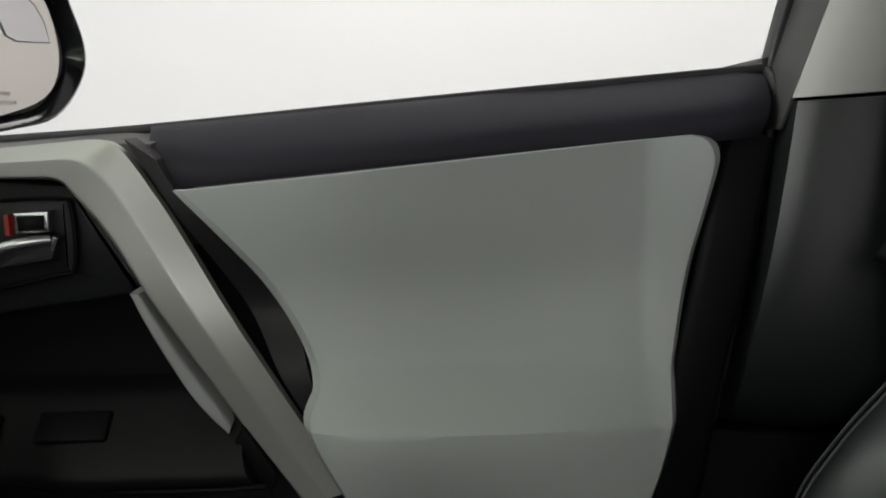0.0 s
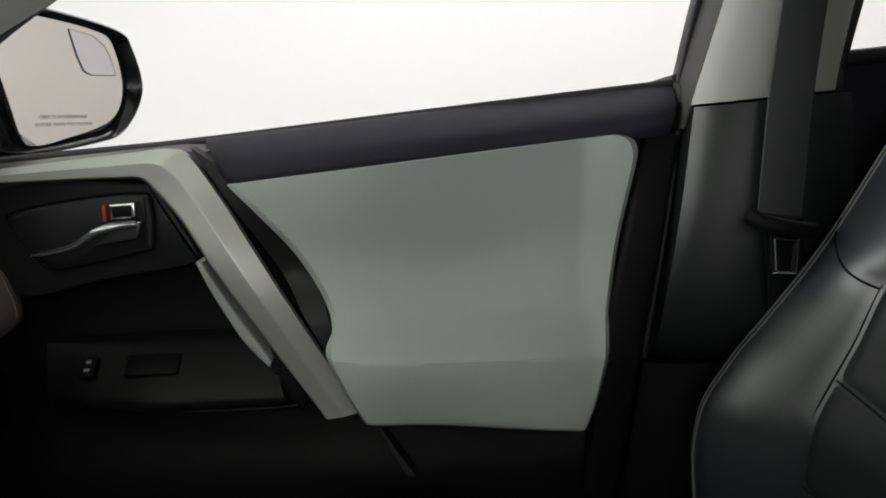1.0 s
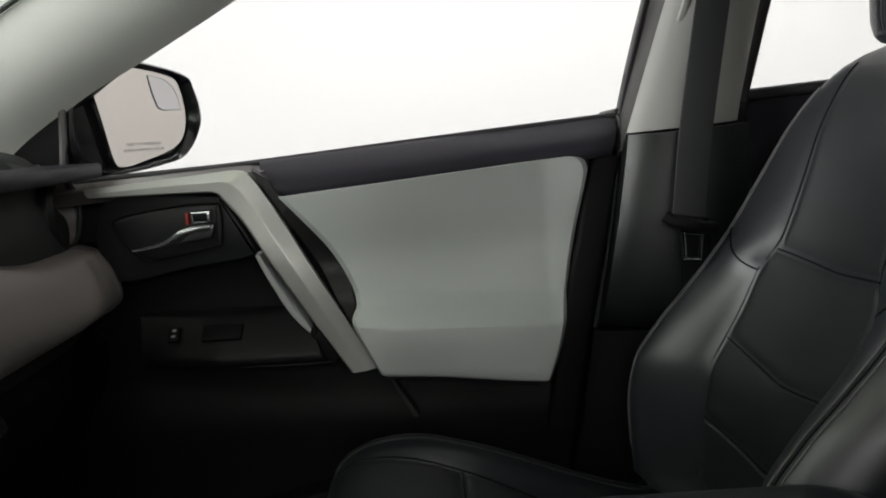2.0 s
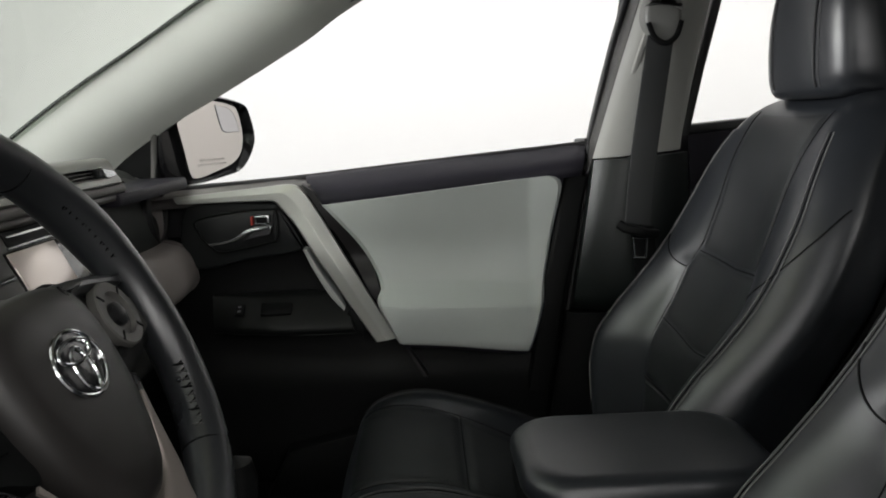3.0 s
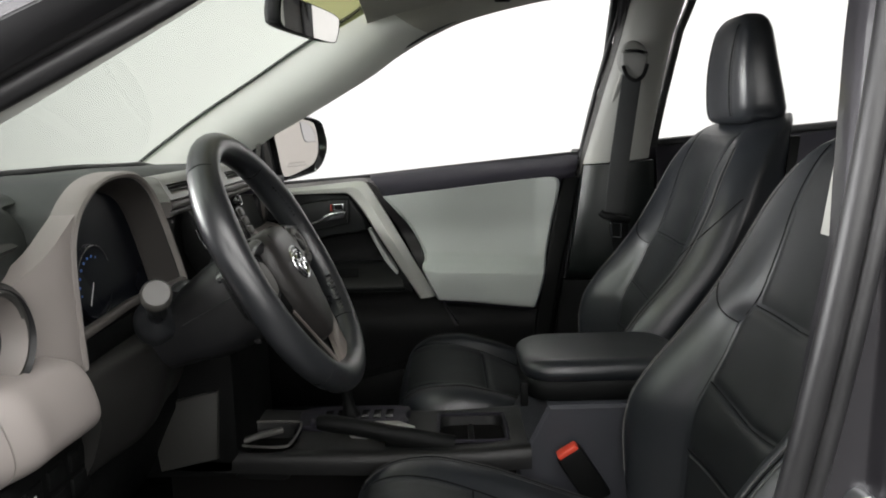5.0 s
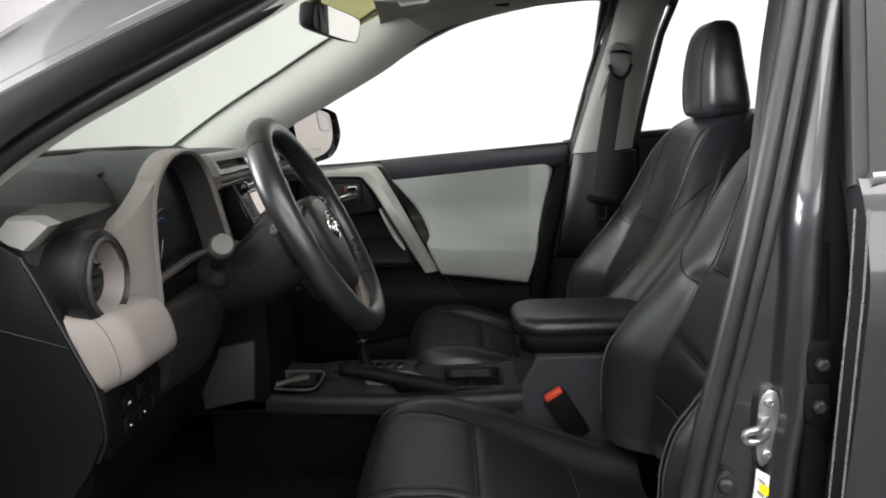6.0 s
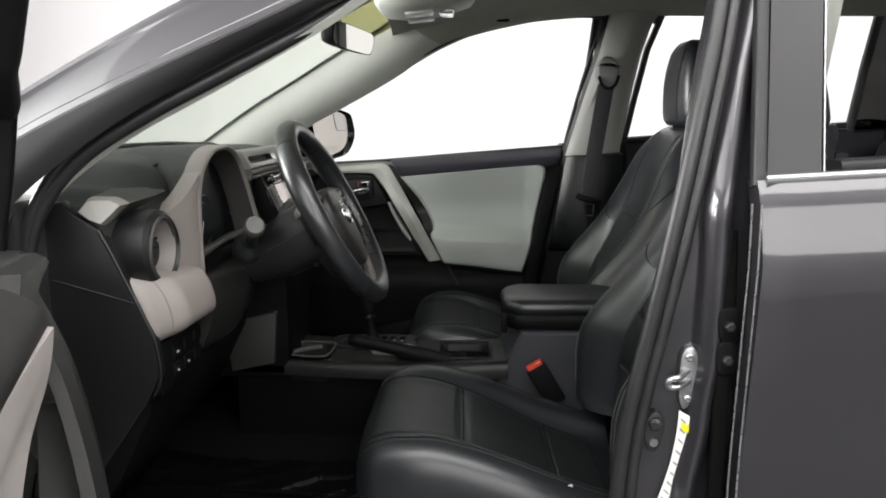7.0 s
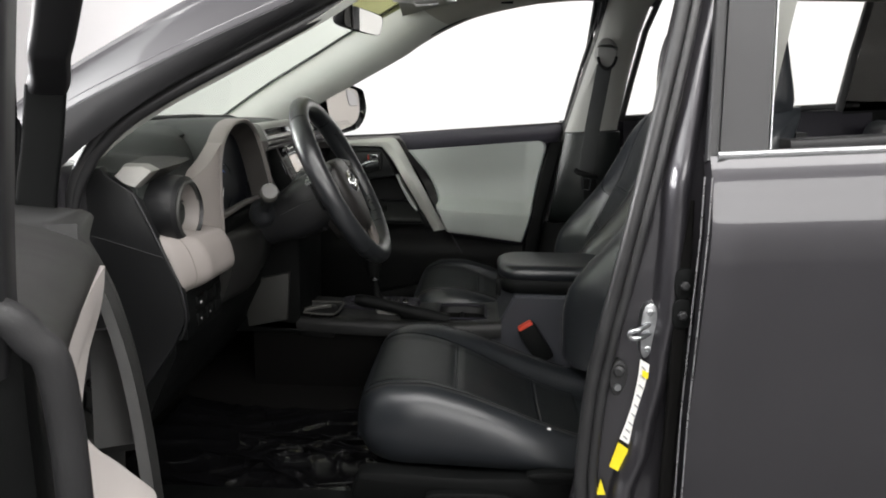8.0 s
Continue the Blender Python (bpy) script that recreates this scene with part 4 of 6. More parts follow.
def rear_door(s):
    side = "driver" if s < 0 else "passenger"
    d = thing("rear_door", (0.66, s * 0.82, 0.4), "closed dark grey metallic rear car door on the " + side + "'s side", "car door")

    def skin(u, v):
        z = 0.34 + 0.775 * v
        x0 = lerp([(0.34, 0.642), (0.7, 0.640), (1.0, 0.648), (1.12, 0.646)], z)
        x = x0 + 1.0 * u
        z += 0.060 * u * v
        w = z - 0.060 * u * v
        y = lerp(SIDE, w)
        y -= roll_off(u * 1.0, 0.010)
        return (x, s * y, z)
    part("outer_skin", patch(skin, 40, 110, (0, -s * 0.04, 0)), PAINT, d, "dark grey metallic door skin")
    part("belt_moulding", sweep([(0.655 + 0.98 * i / 12, s * 0.838, 1.116 + 0.058 * i / 12) for i in range(13)], rounded(0.012, 0.015, 0.004)), HANDLE_METAL, d, "bright chrome belt moulding")
    # two pale beads added as the bright reflections on the door's leading edge
    for k in range(2):
        part("edge_line", tube([(lerp([(0.34, 0.642), (0.7, 0.640), (1.0, 0.648), (1.12, 0.646)], 0.36 + 0.725 * i / 16) - 0.004 - 0.008 * k, s * (0.862 - 0.012 * k), 0.36 + 0.725 * i / 16) for i in range(17)], 0.0014, 6), EDGE, d)

    # upper frame beside the glass
    def frame_face(u, v):
        z = 1.118 + 0.43 * v
        x = 0.664 + 0.072 * u + 0.02 * v - 0.03 * v * v * 0
        return (x + 0.012 * v, s * (0.832 - lean(z) * 1.05 + 0.004 * u), z)
    part("frame_applique", patch(frame_face, 4, 16, (0, -s * 0.05, 0)), APPLIQUE, d, "smooth dark pillar applique")
    part("frame_seal", sweep([(0.652 + 0.03 * i / 12, s * (0.828 - lean(1.105 + 0.44 * i / 12) * 1.05), 1.105 + 0.44 * i / 12) for i in range(13)], rounded(0.022, 0.018, 0.005)), RUBBER, d, "black rubber strip")
    part("frame_edge", sweep([(0.741 + 0.030 * i / 12, s * (0.832 - lean(1.12 + 0.42 * i / 12) * 1.05), 1.12 + 0.42 * i / 12) for i in range(13)], rounded(0.007, 0.003, 0.0012)), STEEL, d)
    part("inner_trim", patch(lambda u, v: (0.80 + 0.85 * u, s * (0.655 + 0.055 * v ** 3), 0.38 + 0.745 * v + 0.05 * u * v), 12, 14, (0, s * 0.10, 0)), SATIN, d, "black inner door trim")
    part("inner_sill", sweep([(0.80 + 0.80 * i / 12, s * 0.725, 1.128 + 0.058 * i / 12) for i in range(13)], rounded(0.05, 0.02, 0.006)), RUBBER, d)
    part("rear_window_post", sweep([(1.532, s * 0.702, 1.165), (1.561, s * 0.700, 1.36), (1.594, s * 0.698, 1.54)], rounded(0.02, 0.026, 0.005)), RUBBER, d)
    shift = 0.0 if s > 0 else -0.075
    part("front_window_post", sweep([(0.792 + shift, s * 0.715, 1.12), (0.815 + shift, s * 0.70, 1.25), (0.848 + shift, s * 0.675, 1.42), (0.885 + shift, s * 0.652, 1.525)], rounded(0.03, 0.018, 0.005)), RUBBER, d)
    part("window_head", sweep(cr(flip([(0.86, 0.655, 1.50), (0.90, 0.652, 1.532), (1.1, 0.65, 1.545), (1.6, 0.65, 1.535)], s), 24), rounded(0.03, 0.02, 0.005)), RUBBER, d)
    if s > 0:
        part("window_glass", slab([(0.80, 1.12), (1.525, 1.16), (1.588, 1.53), (0.88, 1.53)], 0.700, 0.704, 0.001), CLEAR, d, "rear side window").visible_shadow = False
    return d


rear_door(-1)
rear_door(1)

# rear quarters and tailgate
quarter = thing("rear_quarter", (1.9, 0, 0.4), "dark rear quarters with privacy glass", "car body")
for s in (1, -1):
    part("quarter_skin", box(1.64, 2.45, min(s * 0.74, s * 0.85), max(s * 0.74, s * 0.85), 0.35, 1.19, 0.03), PAINT, quarter)
    part("quarter_trim", patch(lambda u, v: (1.55 + 0.85 * u, s * (0.66 + 0.05 * v), 0.4 + 0.80 * v), 6, 8, (0, s * 0.05, 0)), PLASTIC, quarter)
    if s > 0:
        part("quarter_glass", slab([(1.548, 1.165), (2.2, 1.20), (2.1, 1.54), (1.608, 1.54)], s * 0.70, s * 0.704, 0.001), PRIVACY, quarter, "dark privacy glass").visible_shadow = False
    part("rear_roof_pillar", box(2.12, 2.4, min(s * 0.60, s * 0.74), max(s * 0.60, s * 0.74), 1.15, 1.6, 0.03), HEADLINER, quarter)
part("tailgate", box(2.40, 2.465, -0.73, 0.73, 0.42, 1.15, 0.025, segs=3), PAINT, quarter, "dark grey tailgate")
part("tailgate_glass", slab([(-0.62, 1.15), (0.62, 1.15), (0.58, 1.5), (-0.58, 1.5)], 2.38, 2.384, 0.001, axis="x"), PRIVACY, quarter, "dark tailgate glass").visible_shadow = False


# ---------- front seats ----------
SEAT_Y = -0.385
CREST = [(0.545, 0.515), (0.66, 0.512), (0.72, 0.522), (0.78, 0.558), (0.83, 0.600), (0.88, 0.640), (0.93, 0.672), (1.0, 0.708), (1.06, 0.735), (1.10, 0.757), (1.14, 0.786), (1.165, 0.816), (1.19, 0.86)]
HALF = [(0.545, 0.238), (0.62, 0.258), (0.72, 0.270), (0.85, 0.272), (0.97, 0.258), (1.06, 0.232), (1.12, 0.203), (1.165, 0.165), (1.19, 0.13)]
DEPTH = [(0.545, 0.070), (0.69, 0.084), (0.78, 0.074), (0.88, 0.040), (0.95, 0.024), (1.05, 0.010), (1.14, 0.003), (1.19, 0.0)]
PANEL = [(0.58, 0.128), (0.78, 0.140), (0.872, 0.142), (0.90, 0.124), (0.93, 0.113), (1.00, 0.114), (1.08, 0.119), (1.15, 0.124)]


def back_front(a, z):
    """The backrest's front at the share a of its half width and the height z: a flat middle between two rounded bolsters."""
    q = abs(a)
    h = spline(HALF, z)
    inner = spline(PANEL, z) / h
    if q < inner:
        wing = 0.0
    elif q < 0.82:
        wing = math.sin(math.pi / 2 * (q - inner) / (0.82 - inner)) ** 0.85
    else:
        wing = 1 - 0.30 * ((q - 0.82) / 0.18) ** 1.6
    hollow = 0.026 * max(0.0, 1 - (q / inner) ** 2) * spline([(0.6, 1.0), (0.95, 0.9), (1.15, 0.15)], z)
    x = spline(CREST, z) + spline(DEPTH, z) * (1 - wing) + hollow + roll_off((1 - q) * 0.26, 0.060)
    return Vector((x, SEAT_Y + a * h, z))


def on_back(lat, z, proud=0.0):
    p = back_front(lat / spline(HALF, z), z)
    return p + Vector((-0.86, 0, 0.5)) * proud


def cushion_top(lat, x, proud=0.0):
    """The cushion's upper side: a sunken middle between two rounded bolsters, narrower at its front."""
    crest = spline([(0.055, 0.560), (0.066, 0.592), (0.090, 0.616), (0.13, 0.630), (0.18, 0.633), (0.26, 0.617), (0.34, 0.590), (0.43, 0.556), (0.52, 0.528), (0.60, 0.515)], x)
    dip = spline([(0.055, 0.004), (0.12, 0.016), (0.25, 0.030), (0.43, 0.048), (0.6, 0.050)], x)
    q = abs(lat)
    side = spline([(0, -1.0), (0.120, -0.94), (0.148, -0.72), (0.178, -0.16), (0.203, 0.0)], q) * dip
    fall = 0.0 if q < 0.203 else 0.062 * (1 - math.sqrt(max(0.0, 1 - ((q - 0.203) / 0.0525) ** 2)))
    narrow = spline([(0.055, 0.80), (0.085, 0.93), (0.15, 1.0)], x)
    return Vector((x + 0.010 * (1 - (q / 0.255) ** 2) * spline([(0.055, -1.0), (0.12, 0.0)], x), SEAT_Y + lat * narrow, crest + side - fall + proud))


def front_seat():
    st = thing("front_seat", (0.34, SEAT_Y, 0.36), "black leather front bucket seat with grey stitching and headrest", "car seat", group="front seats")
    # backrest, level by level
    zs = [0.545, 0.55] + [0.56 + 0.63 * i / 44 for i in range(45)]
    rings = []
    for k, z in enumerate(zs):
        zz = max(0.56, z)
        n = 64
        front = [back_front(math.sin(math.pi / 2 * (-1 + 2 * i / n)), zz) for i in range(n + 1)]
        t = lerp([(0.56, 0.25), (0.8, 0.215), (1.0, 0.17), (1.12, 0.13), (1.19, 0.08)], zz)
        edge = front[0].x
        rear = []
        for i in range(1, n):
            a = 1 - 2 * i / n
            rear.append(Vector((edge + max(0.02, t - 0.055) * (1 - abs(a) ** 6), SEAT_Y + a * spline(HALF, zz) * 0.98, zz)))
        ring = front + rear
        c = sum(ring, Vector()) / len(ring)
        top = max(0.0, (z - 1.15) / 0.04)
        shrink = 1.0 if z > 0.556 else 0.9
        if top > 0:
            shrink = 1 - 0.30 * top ** 2.5
        rings.append([Vector((c.x + (p.x - c.x) * shrink, c.y + (p.y - c.y) * shrink, z - 0.012 * abs((p.y - SEAT_Y) / 0.2) ** 3 * top)) for p in ring])
    bm = bmesh.new()
    loft(bm, rings)
    back = part("backrest", bm, LEATHER, st, "black leather backrest with side bolsters", 50)

    for z0, z1, sag in ((0.575, 0.668, 0.020), (0.672, 0.778, 0.024), (0.782, 0.905, 0.012), (0.909, 1.150, 0.004)):
        low_sag = {0.575: 0.014, 0.672: 0.020, 0.782: 0.024, 0.909: 0.012}[z0]

        def pad(u, v):
            z = z0 + (z1 - z0) * v - (low_sag + (sag - low_sag) * v) * (1 - abs(2 * u - 1) ** 1.5)
            w = spline(PANEL, z) - 0.003
            e = min(u * 2 * w, (1 - u) * 2 * w, v * (z1 - z0), (1 - v) * (z1 - z0))
            return on_back(w * (2 * u - 1), z, 0.0036 - roll_off(e, 0.010) * 0.5)
        if z0 > 0.6:
            part("panel_seam", tube([on_back((spline(PANEL, z0) - 0.004) * (2 * i / 24 - 1), z0 - 0.002 - low_sag * (1 - abs(2 * i / 24 - 1) ** 1.5), 0.0002) for i in range(25)], 0.0013, 6), PLASTIC, back)
        part("back_panel", patch(pad, 30, 16, (0.02, 0, -0.01)), INSERT, back, "perforated leather panel")
    for s in (1, -1):
        # double stitching along the bolster's crest, the seam that crosses it and the panel's edge
        ridge = [on_back(s * 0.82 * spline(HALF, z), z, 0.0003) for z in [0.60 + 0.52 * i / 50 for i in range(51)]]
        part("bolster_seam", tube(ridge, 0.0010, 5), PLASTIC, back)
        for e in (0.800, 0.842):
            part("bolster_stitching", tube([on_back(s * e * spline(HALF, z), z, 0.0008) for z in [0.60 + 0.52 * i / 70 for i in range(71)]], 0.0011, 5), STITCH, back, "grey stitching")
        cross = cr([(0.142, 0.874), (0.170, 0.888), (0.205, 0.916), (0.225, 0.944), (0.240, 0.985), (0.243, 1.02)], 25)
        part("shoulder_seam", tube([on_back(s * p.x, p.y, 0.0002) for p in cross], 0.0014, 6), PLASTIC, back)
        part("edge_seam", tube([on_back(s * spline(PANEL, z), z, 0.0) for z in [0.58 + 0.57 * i / 60 for i in range(61)]], 0.0014, 6), PLASTIC, back)
    part("rear_shell", patch(lambda u, v: (lerp(CREST, 0.66 + 0.48 * v) + lerp([(0.6, 0.262), (0.8, 0.232), (1.0, 0.188), (1.12, 0.148), (1.2, 0.12)], 0.66 + 0.48 * v) - 0.012 * abs(2 * u - 1) ** 4, SEAT_Y + (2 * u - 1) * 0.8 * lerp(HALF, 0.66 + 0.48 * v), 0.66 + 0.48 * v), 12, 16, (-0.02, 0, 0)), PLASTIC, back)

    # headrest
    rings = []
    prof = [(1.168, 0.70), (1.172, 0.86), (1.180, 0.95), (1.200, 1.0), (1.24, 1.0), (1.29, 0.965), (1.335, 0.90), (1.368, 0.82), (1.390, 0.70), (1.402, 0.52), (1.407, 0.26)]

    def head_ring(z):
        """Centre, half width, and half depth to the front and to the rear, which leans forward."""
        k = lerp(prof, z)
        up = max(0.0, (z - 1.20) / 0.2)
        return spline([(1.17, 0.846), (1.30, 0.838), (1.43, 0.846)], z), 0.128 * k, 0.060 * k * (1 - 0.10 * up), 0.080 * k * (1 - 0.34 * up)
    for i in range(34):
        u = i / 33 * (len(prof) - 1)
        j = min(int(u), len(prof) - 2)
        z = prof[j][0] + (prof[j + 1][0] - prof[j][0]) * (u - j)
        cx, hw, hf, hb = head_ring(z)
        rings.append([Vector((cx + math.copysign(abs(math.cos(a)) ** 0.80, math.cos(a)) * (hb if math.cos(a) > 0 else hf) + (0.006 * (1 - 2 * math.sin(a) ** 2) * min(1, -3 * math.cos(a)) if math.cos(a) < 0 else 0), SEAT_Y + math.copysign(abs(math.sin(a)) ** 0.80, math.sin(a)) * hw, z)) for a in [2 * math.pi * m / 48 for m in range(48)]])
    bm = bmesh.new()
    loft(bm, rings)

    def head_front(lat, z):
        cx, hw, hf, hb = head_ring(z)
        sn = min(1, lat / hw) ** (1 / 0.80)
        return cx - math.sqrt(1 - sn * sn) ** 0.80 * hf + 0.006 * (1 - 2 * sn * sn) * min(1, 3 * math.sqrt(1 - sn * sn))

    hr = part("headrest", bm, LEATHER, st, "padded black leather headrest", 50)
    for s in (1, -1):
        for e in (-0.004, 0.0, 0.008):
            part("headrest_stitching", tube([(head_front((0.070 + e) * (1 - 0.25 * max(0, z - 1.25)), z) - 0.0003, SEAT_Y + s * (0.070 + e) * (1 - 0.25 * max(0, z - 1.25)), z) for z in [1.185 + 0.195 * i / 20 for i in range(21)]], 0.0009, 5), PLASTIC if e == 0 else THREAD, hr)
        part("headrest_post", tube([(0.848, SEAT_Y + s * 0.07, 1.12), (0.848, SEAT_Y + s * 0.07, 1.20)], 0.006, 10, ref=(0, 1, 0)), STEEL, st, "steel post")

    # cushion: slices from front to back
    rings = []
    xs = [0.055, 0.058, 0.063, 0.070, 0.080, 0.092] + [0.105 + 0.475 * i / 26 for i in range(27)]
    for x in xs:
        top = [cushion_top(-0.255 + 0.51 * i / 60, x) for i in range(61)]
        low = spline([(0.055, 0.540), (0.065, 0.508), (0.085, 0.486), (0.13, 0.470), (0.6, 0.465)], x)
        k = spline([(0.055, 0.80), (0.085, 0.93), (0.15, 1.0)], x)
        z1 = top[-1].z
        side = [(0.258, z1 + (low - z1) * 0.30), (0.254, z1 + (low - z1) * 0.65), (0.242, z1 + (low - z1) * 0.92)]
        bottom = [Vector((x, SEAT_Y + a * k, z)) for a, z in side] + [Vector((x, SEAT_Y + (0.225 - 0.45 * i / 12) * k, low)) for i in range(13)] + [Vector((x, SEAT_Y - a * k, z)) for a, z in reversed(side)]
        rings.append(top + bottom)
    bm = bmesh.new()
    loft(bm, rings)
    cu = part("seat_cushion", bm, LEATHER, st, "black leather seat cushion", 50)
    wide = [(0.07, 0.168), (0.20, 0.150), (0.36, 0.142), (0.5, 0.135)]
    for x0, x1 in ((0.072, 0.249), (0.253, 0.430), (0.434, 0.54)):
        def pad(u, v):
            x = x0 + (x1 - x0) * v
            w = lerp(wide, x)
            e = min(u * 2 * w, (1 - u) * 2 * w, v * (x1 - x0), (1 - v) * (x1 - x0))
            return cushion_top(w * (2 * u - 1), x, 0.0034 - roll_off(e, 0.010) * 0.5)
        if x0 > 0.1:
            part("panel_seam", tube([cushion_top(lerp(wide, x0) * (2 * i / 20 - 1), x0 - 0.002, 0.0004) for i in range(21)], 0.0013, 6), PLASTIC, cu)
        part("seat_panel", patch(pad, 30, 18, (0, 0, -0.02)), INSERT, cu, "perforated leather panel")
    for s in (1, -1):
        for e, m, r in ((0.0, PLASTIC, 0.0012), (-0.007, THREAD, 0.0008), (0.007, THREAD, 0.0008)):
            part("cushion_stitching", tube([cushion_top(s * (0.205 + e), x, 0.0004) for x in [0.068 + 0.45 * i / 60 for i in range(61)]], r, 5), m, cu)
        part("edge_seam", tube([cushion_top(s * (lerp(wide, x) + 0.002), x, 0.0002) for x in [0.075 + 0.46 * i / 40 for i in range(41)]], 0.0013, 5), PLASTIC, cu)

    # plastic base
    for s in (1, -1):
        y0, y1 = SEAT_Y + s * 0.225, SEAT_Y + s * 0.268
        trim = [(0.06, 0.45), (0.10, 0.468), (0.30, 0.462), (0.45, 0.475), (0.56, 0.52), (0.60, 0.60), (0.64, 0.60), (0.63, 0.44), (0.55, 0.395), (0.10, 0.395)]
        sh = part("side_shield", slab([tuple(p) for p in cr(trim, 60, True)], y1, y0, 0.010), PLASTIC, st, "black plastic side shield")
        part("height_lever", slab([tuple(p) for p in cr([(0.21, 0.435), (0.30, 0.440), (0.36, 0.436), (0.37, 0.422), (0.30, 0.416), (0.21, 0.418)], 30, True)], y1 + s * 0.018, y1 - s * 0.004, 0.006), PLASTIC, sh)
        part("recline_lever", slab([tuple(p) for p in cr([(0.40, 0.482), (0.46, 0.490), (0.52, 0.484), (0.52, 0.468), (0.45, 0.462), (0.41, 0.466)], 30, True)], y1 + s * 0.016, y1 - s * 0.004, 0.006), PLASTIC, sh)
        part("seat_rail", box(0.05, 0.62, SEAT_Y + s * 0.19 - 0.02, SEAT_Y + s * 0.19 + 0.02, 0.335, 0.40, 0.006), STEEL, st)
    return st


driver_seat = front_seat()
tagged(driver_seat, "black leather driver seat with grey stitching and a small cushion tag")
part("fabric_tag", box(0.424, 0.446, SEAT_Y - 0.220, SEAT_Y - 0.212, 0.544, 0.5505, 0.001), PAPER, driver_seat, "small white tag")
passenger_seat = copy_thing(driver_seat, Matrix.Translation((0.392, SEAT_Y + 0.740, 0.370)))
tagged(passenger_seat, "black leather passenger seat with grey stitching and headrest")

# ---------- rear bench ----------
bench = thing("rear_bench", (1.35, 0, 0.36), "dark leather rear bench behind the front seats", "car seat")
part("bench_cushion", box(1.02, 1.50, -0.62, 0.62, 0.45, 0.66, 0.05, segs=4), LEATHER, bench)
for y0, y1 in ((-0.62, 0.13), (0.14, 0.62)):
    part("bench_backrest", turned(box(-0.06, 0.06, y0, y1, 0, 0.56, 0.04, segs=4), Matrix.Translation((1.47, 0, 0.60)) @ pose(0, 0, 0, 0, 18, 0)), LEATHER, bench)
part("parcel_cover", box(1.62, 2.3, -0.64, 0.64, 1.08, 1.10, 0.004), PLASTIC, bench)

# ---------- steering wheel ----------
WC = Vector((-0.008, -0.372, 1.014))
RAKE_C, RAKE_S = math.cos(radians(28)), math.sin(radians(28))
WM = Matrix(((0, -RAKE_C, -RAKE_S, WC.x), (1, 0, 0, WC.y), (0, -RAKE_S, RAKE_C, WC.z), (0, 0, 0, 1)))
wheel = thing("steering_wheel", tuple(WC), "black leather steering wheel with silver lower spoke and oval badge", "steering wheel")


def on_wheel(bm):
    return turned(bm, WM)


def on_hub(bm):
    return turned(bm, WM @ Matrix.Translation((0, 0.008, -0.005)))


rim = [(0.181 * math.sin(2 * math.pi * i / 96), 0, 0.181 * math.cos(2 * math.pi * i / 96)) for i in range(96)]
fat = [1 + 0.10 * math.exp(-((abs((i / 96 * 360 + 180) % 360 - 180) - 62) / 16) ** 2) for i in range(96)]
rim_ob = part("rim", on_wheel(sweep(rim, circle(0.0205, 18, 0.0195), closed=True, scale=fat)), WHEEL_LEATHER, wheel, "leather-wrapped rim")
for ang in (38, -38, 138, -138):
    a = radians(ang)
    c = Vector((0.181 * math.sin(a), 0, 0.181 * math.cos(a)))
    tdir = Vector((math.cos(a), 0, -math.sin(a)))
    rad = Vector((math.sin(a), 0, math.cos(a)))
    part("rim_seam", on_wheel(tube([c + (rad * math.cos(b) + Vector((0, 1, 0)) * math.sin(b)) * 0.0194 for b in [2 * math.pi * i / 20 for i in range(20)]], 0.0011, 5, True, ref=tuple(tdir))), PLASTIC, rim_ob)
for s in (1, -1):
    for k in range(9):
        for base in (52, 112):
            a = radians(s * (base + k * 2.6))
            c = Vector((0.1625 * math.sin(a), -0.003, 0.1625 * math.cos(a)))
            b = Vector((0.1635 * math.sin(a + 0.02), -0.012, 0.1635 * math.cos(a + 0.02)))
            part("rim_stitch", on_wheel(tube([c, b], 0.0011, 5, ref=(1, 0, 0))), THREAD if k % 3 else PLASTIC, rim_ob)
            part("rim_stitch", on_wheel(tube([Vector((b.x, c.y, b.z)), Vector((c.x, b.y, c.z))], 0.0009, 5, ref=(1, 0, 0))), PLASTIC, rim_ob)

pad_line = [(-0.072, 0.028), (-0.060, 0.050), (-0.03, 0.059), (0.03, 0.059), (0.060, 0.050), (0.072, 0.028), (0.074, 0.0), (0.066, -0.045), (0.048, -0.085), (0.028, -0.108), (0.0, -0.114), (-0.028, -0.108), (-0.048, -0.085), (-0.066, -0.045), (-0.074, 0.0)]
hub = bmesh.new()
ring0 = cr(pad_line, 60, True)
loft(hub, [[(p.x * k, y, p.y * k - 0.004) for p in ring0] for k, y in ((0.92, 0.055), (1.0, 0.03), (1.0, -0.004), (0.975, -0.014), (0.90, -0.020), (0.70, -0.024), (0.40, -0.026), (0.05, -0.0265))])
hub_ob = part("airbag_cover", on_hub(hub), AIRBAG, wheel, "black airbag cover", 50)
ov = [(0.030 * math.cos(2 * math.pi * i / 40), -0.0268, 0.024 * math.sin(2 * math.pi * i / 40) - 0.006) for i in range(40)]
badge = part("badge", on_hub(tube(ov, 0.0018, 8, True)), CHROME, hub_ob, "plain chrome oval badge")
part("badge_field", on_hub(slab([(p[0] * 0.98, p[2] * 0.98) for p in ov], -0.0272, -0.020, 0.001)), GLOSS_BLACK, badge)
part("badge_ring", on_hub(tube([(0.011 * math.cos(2 * math.pi * i / 30), -0.0275, 0.0165 * math.sin(2 * math.pi * i / 30) - 0.011) for i in range(30)], 0.0016, 8, True)), CHROME, badge)
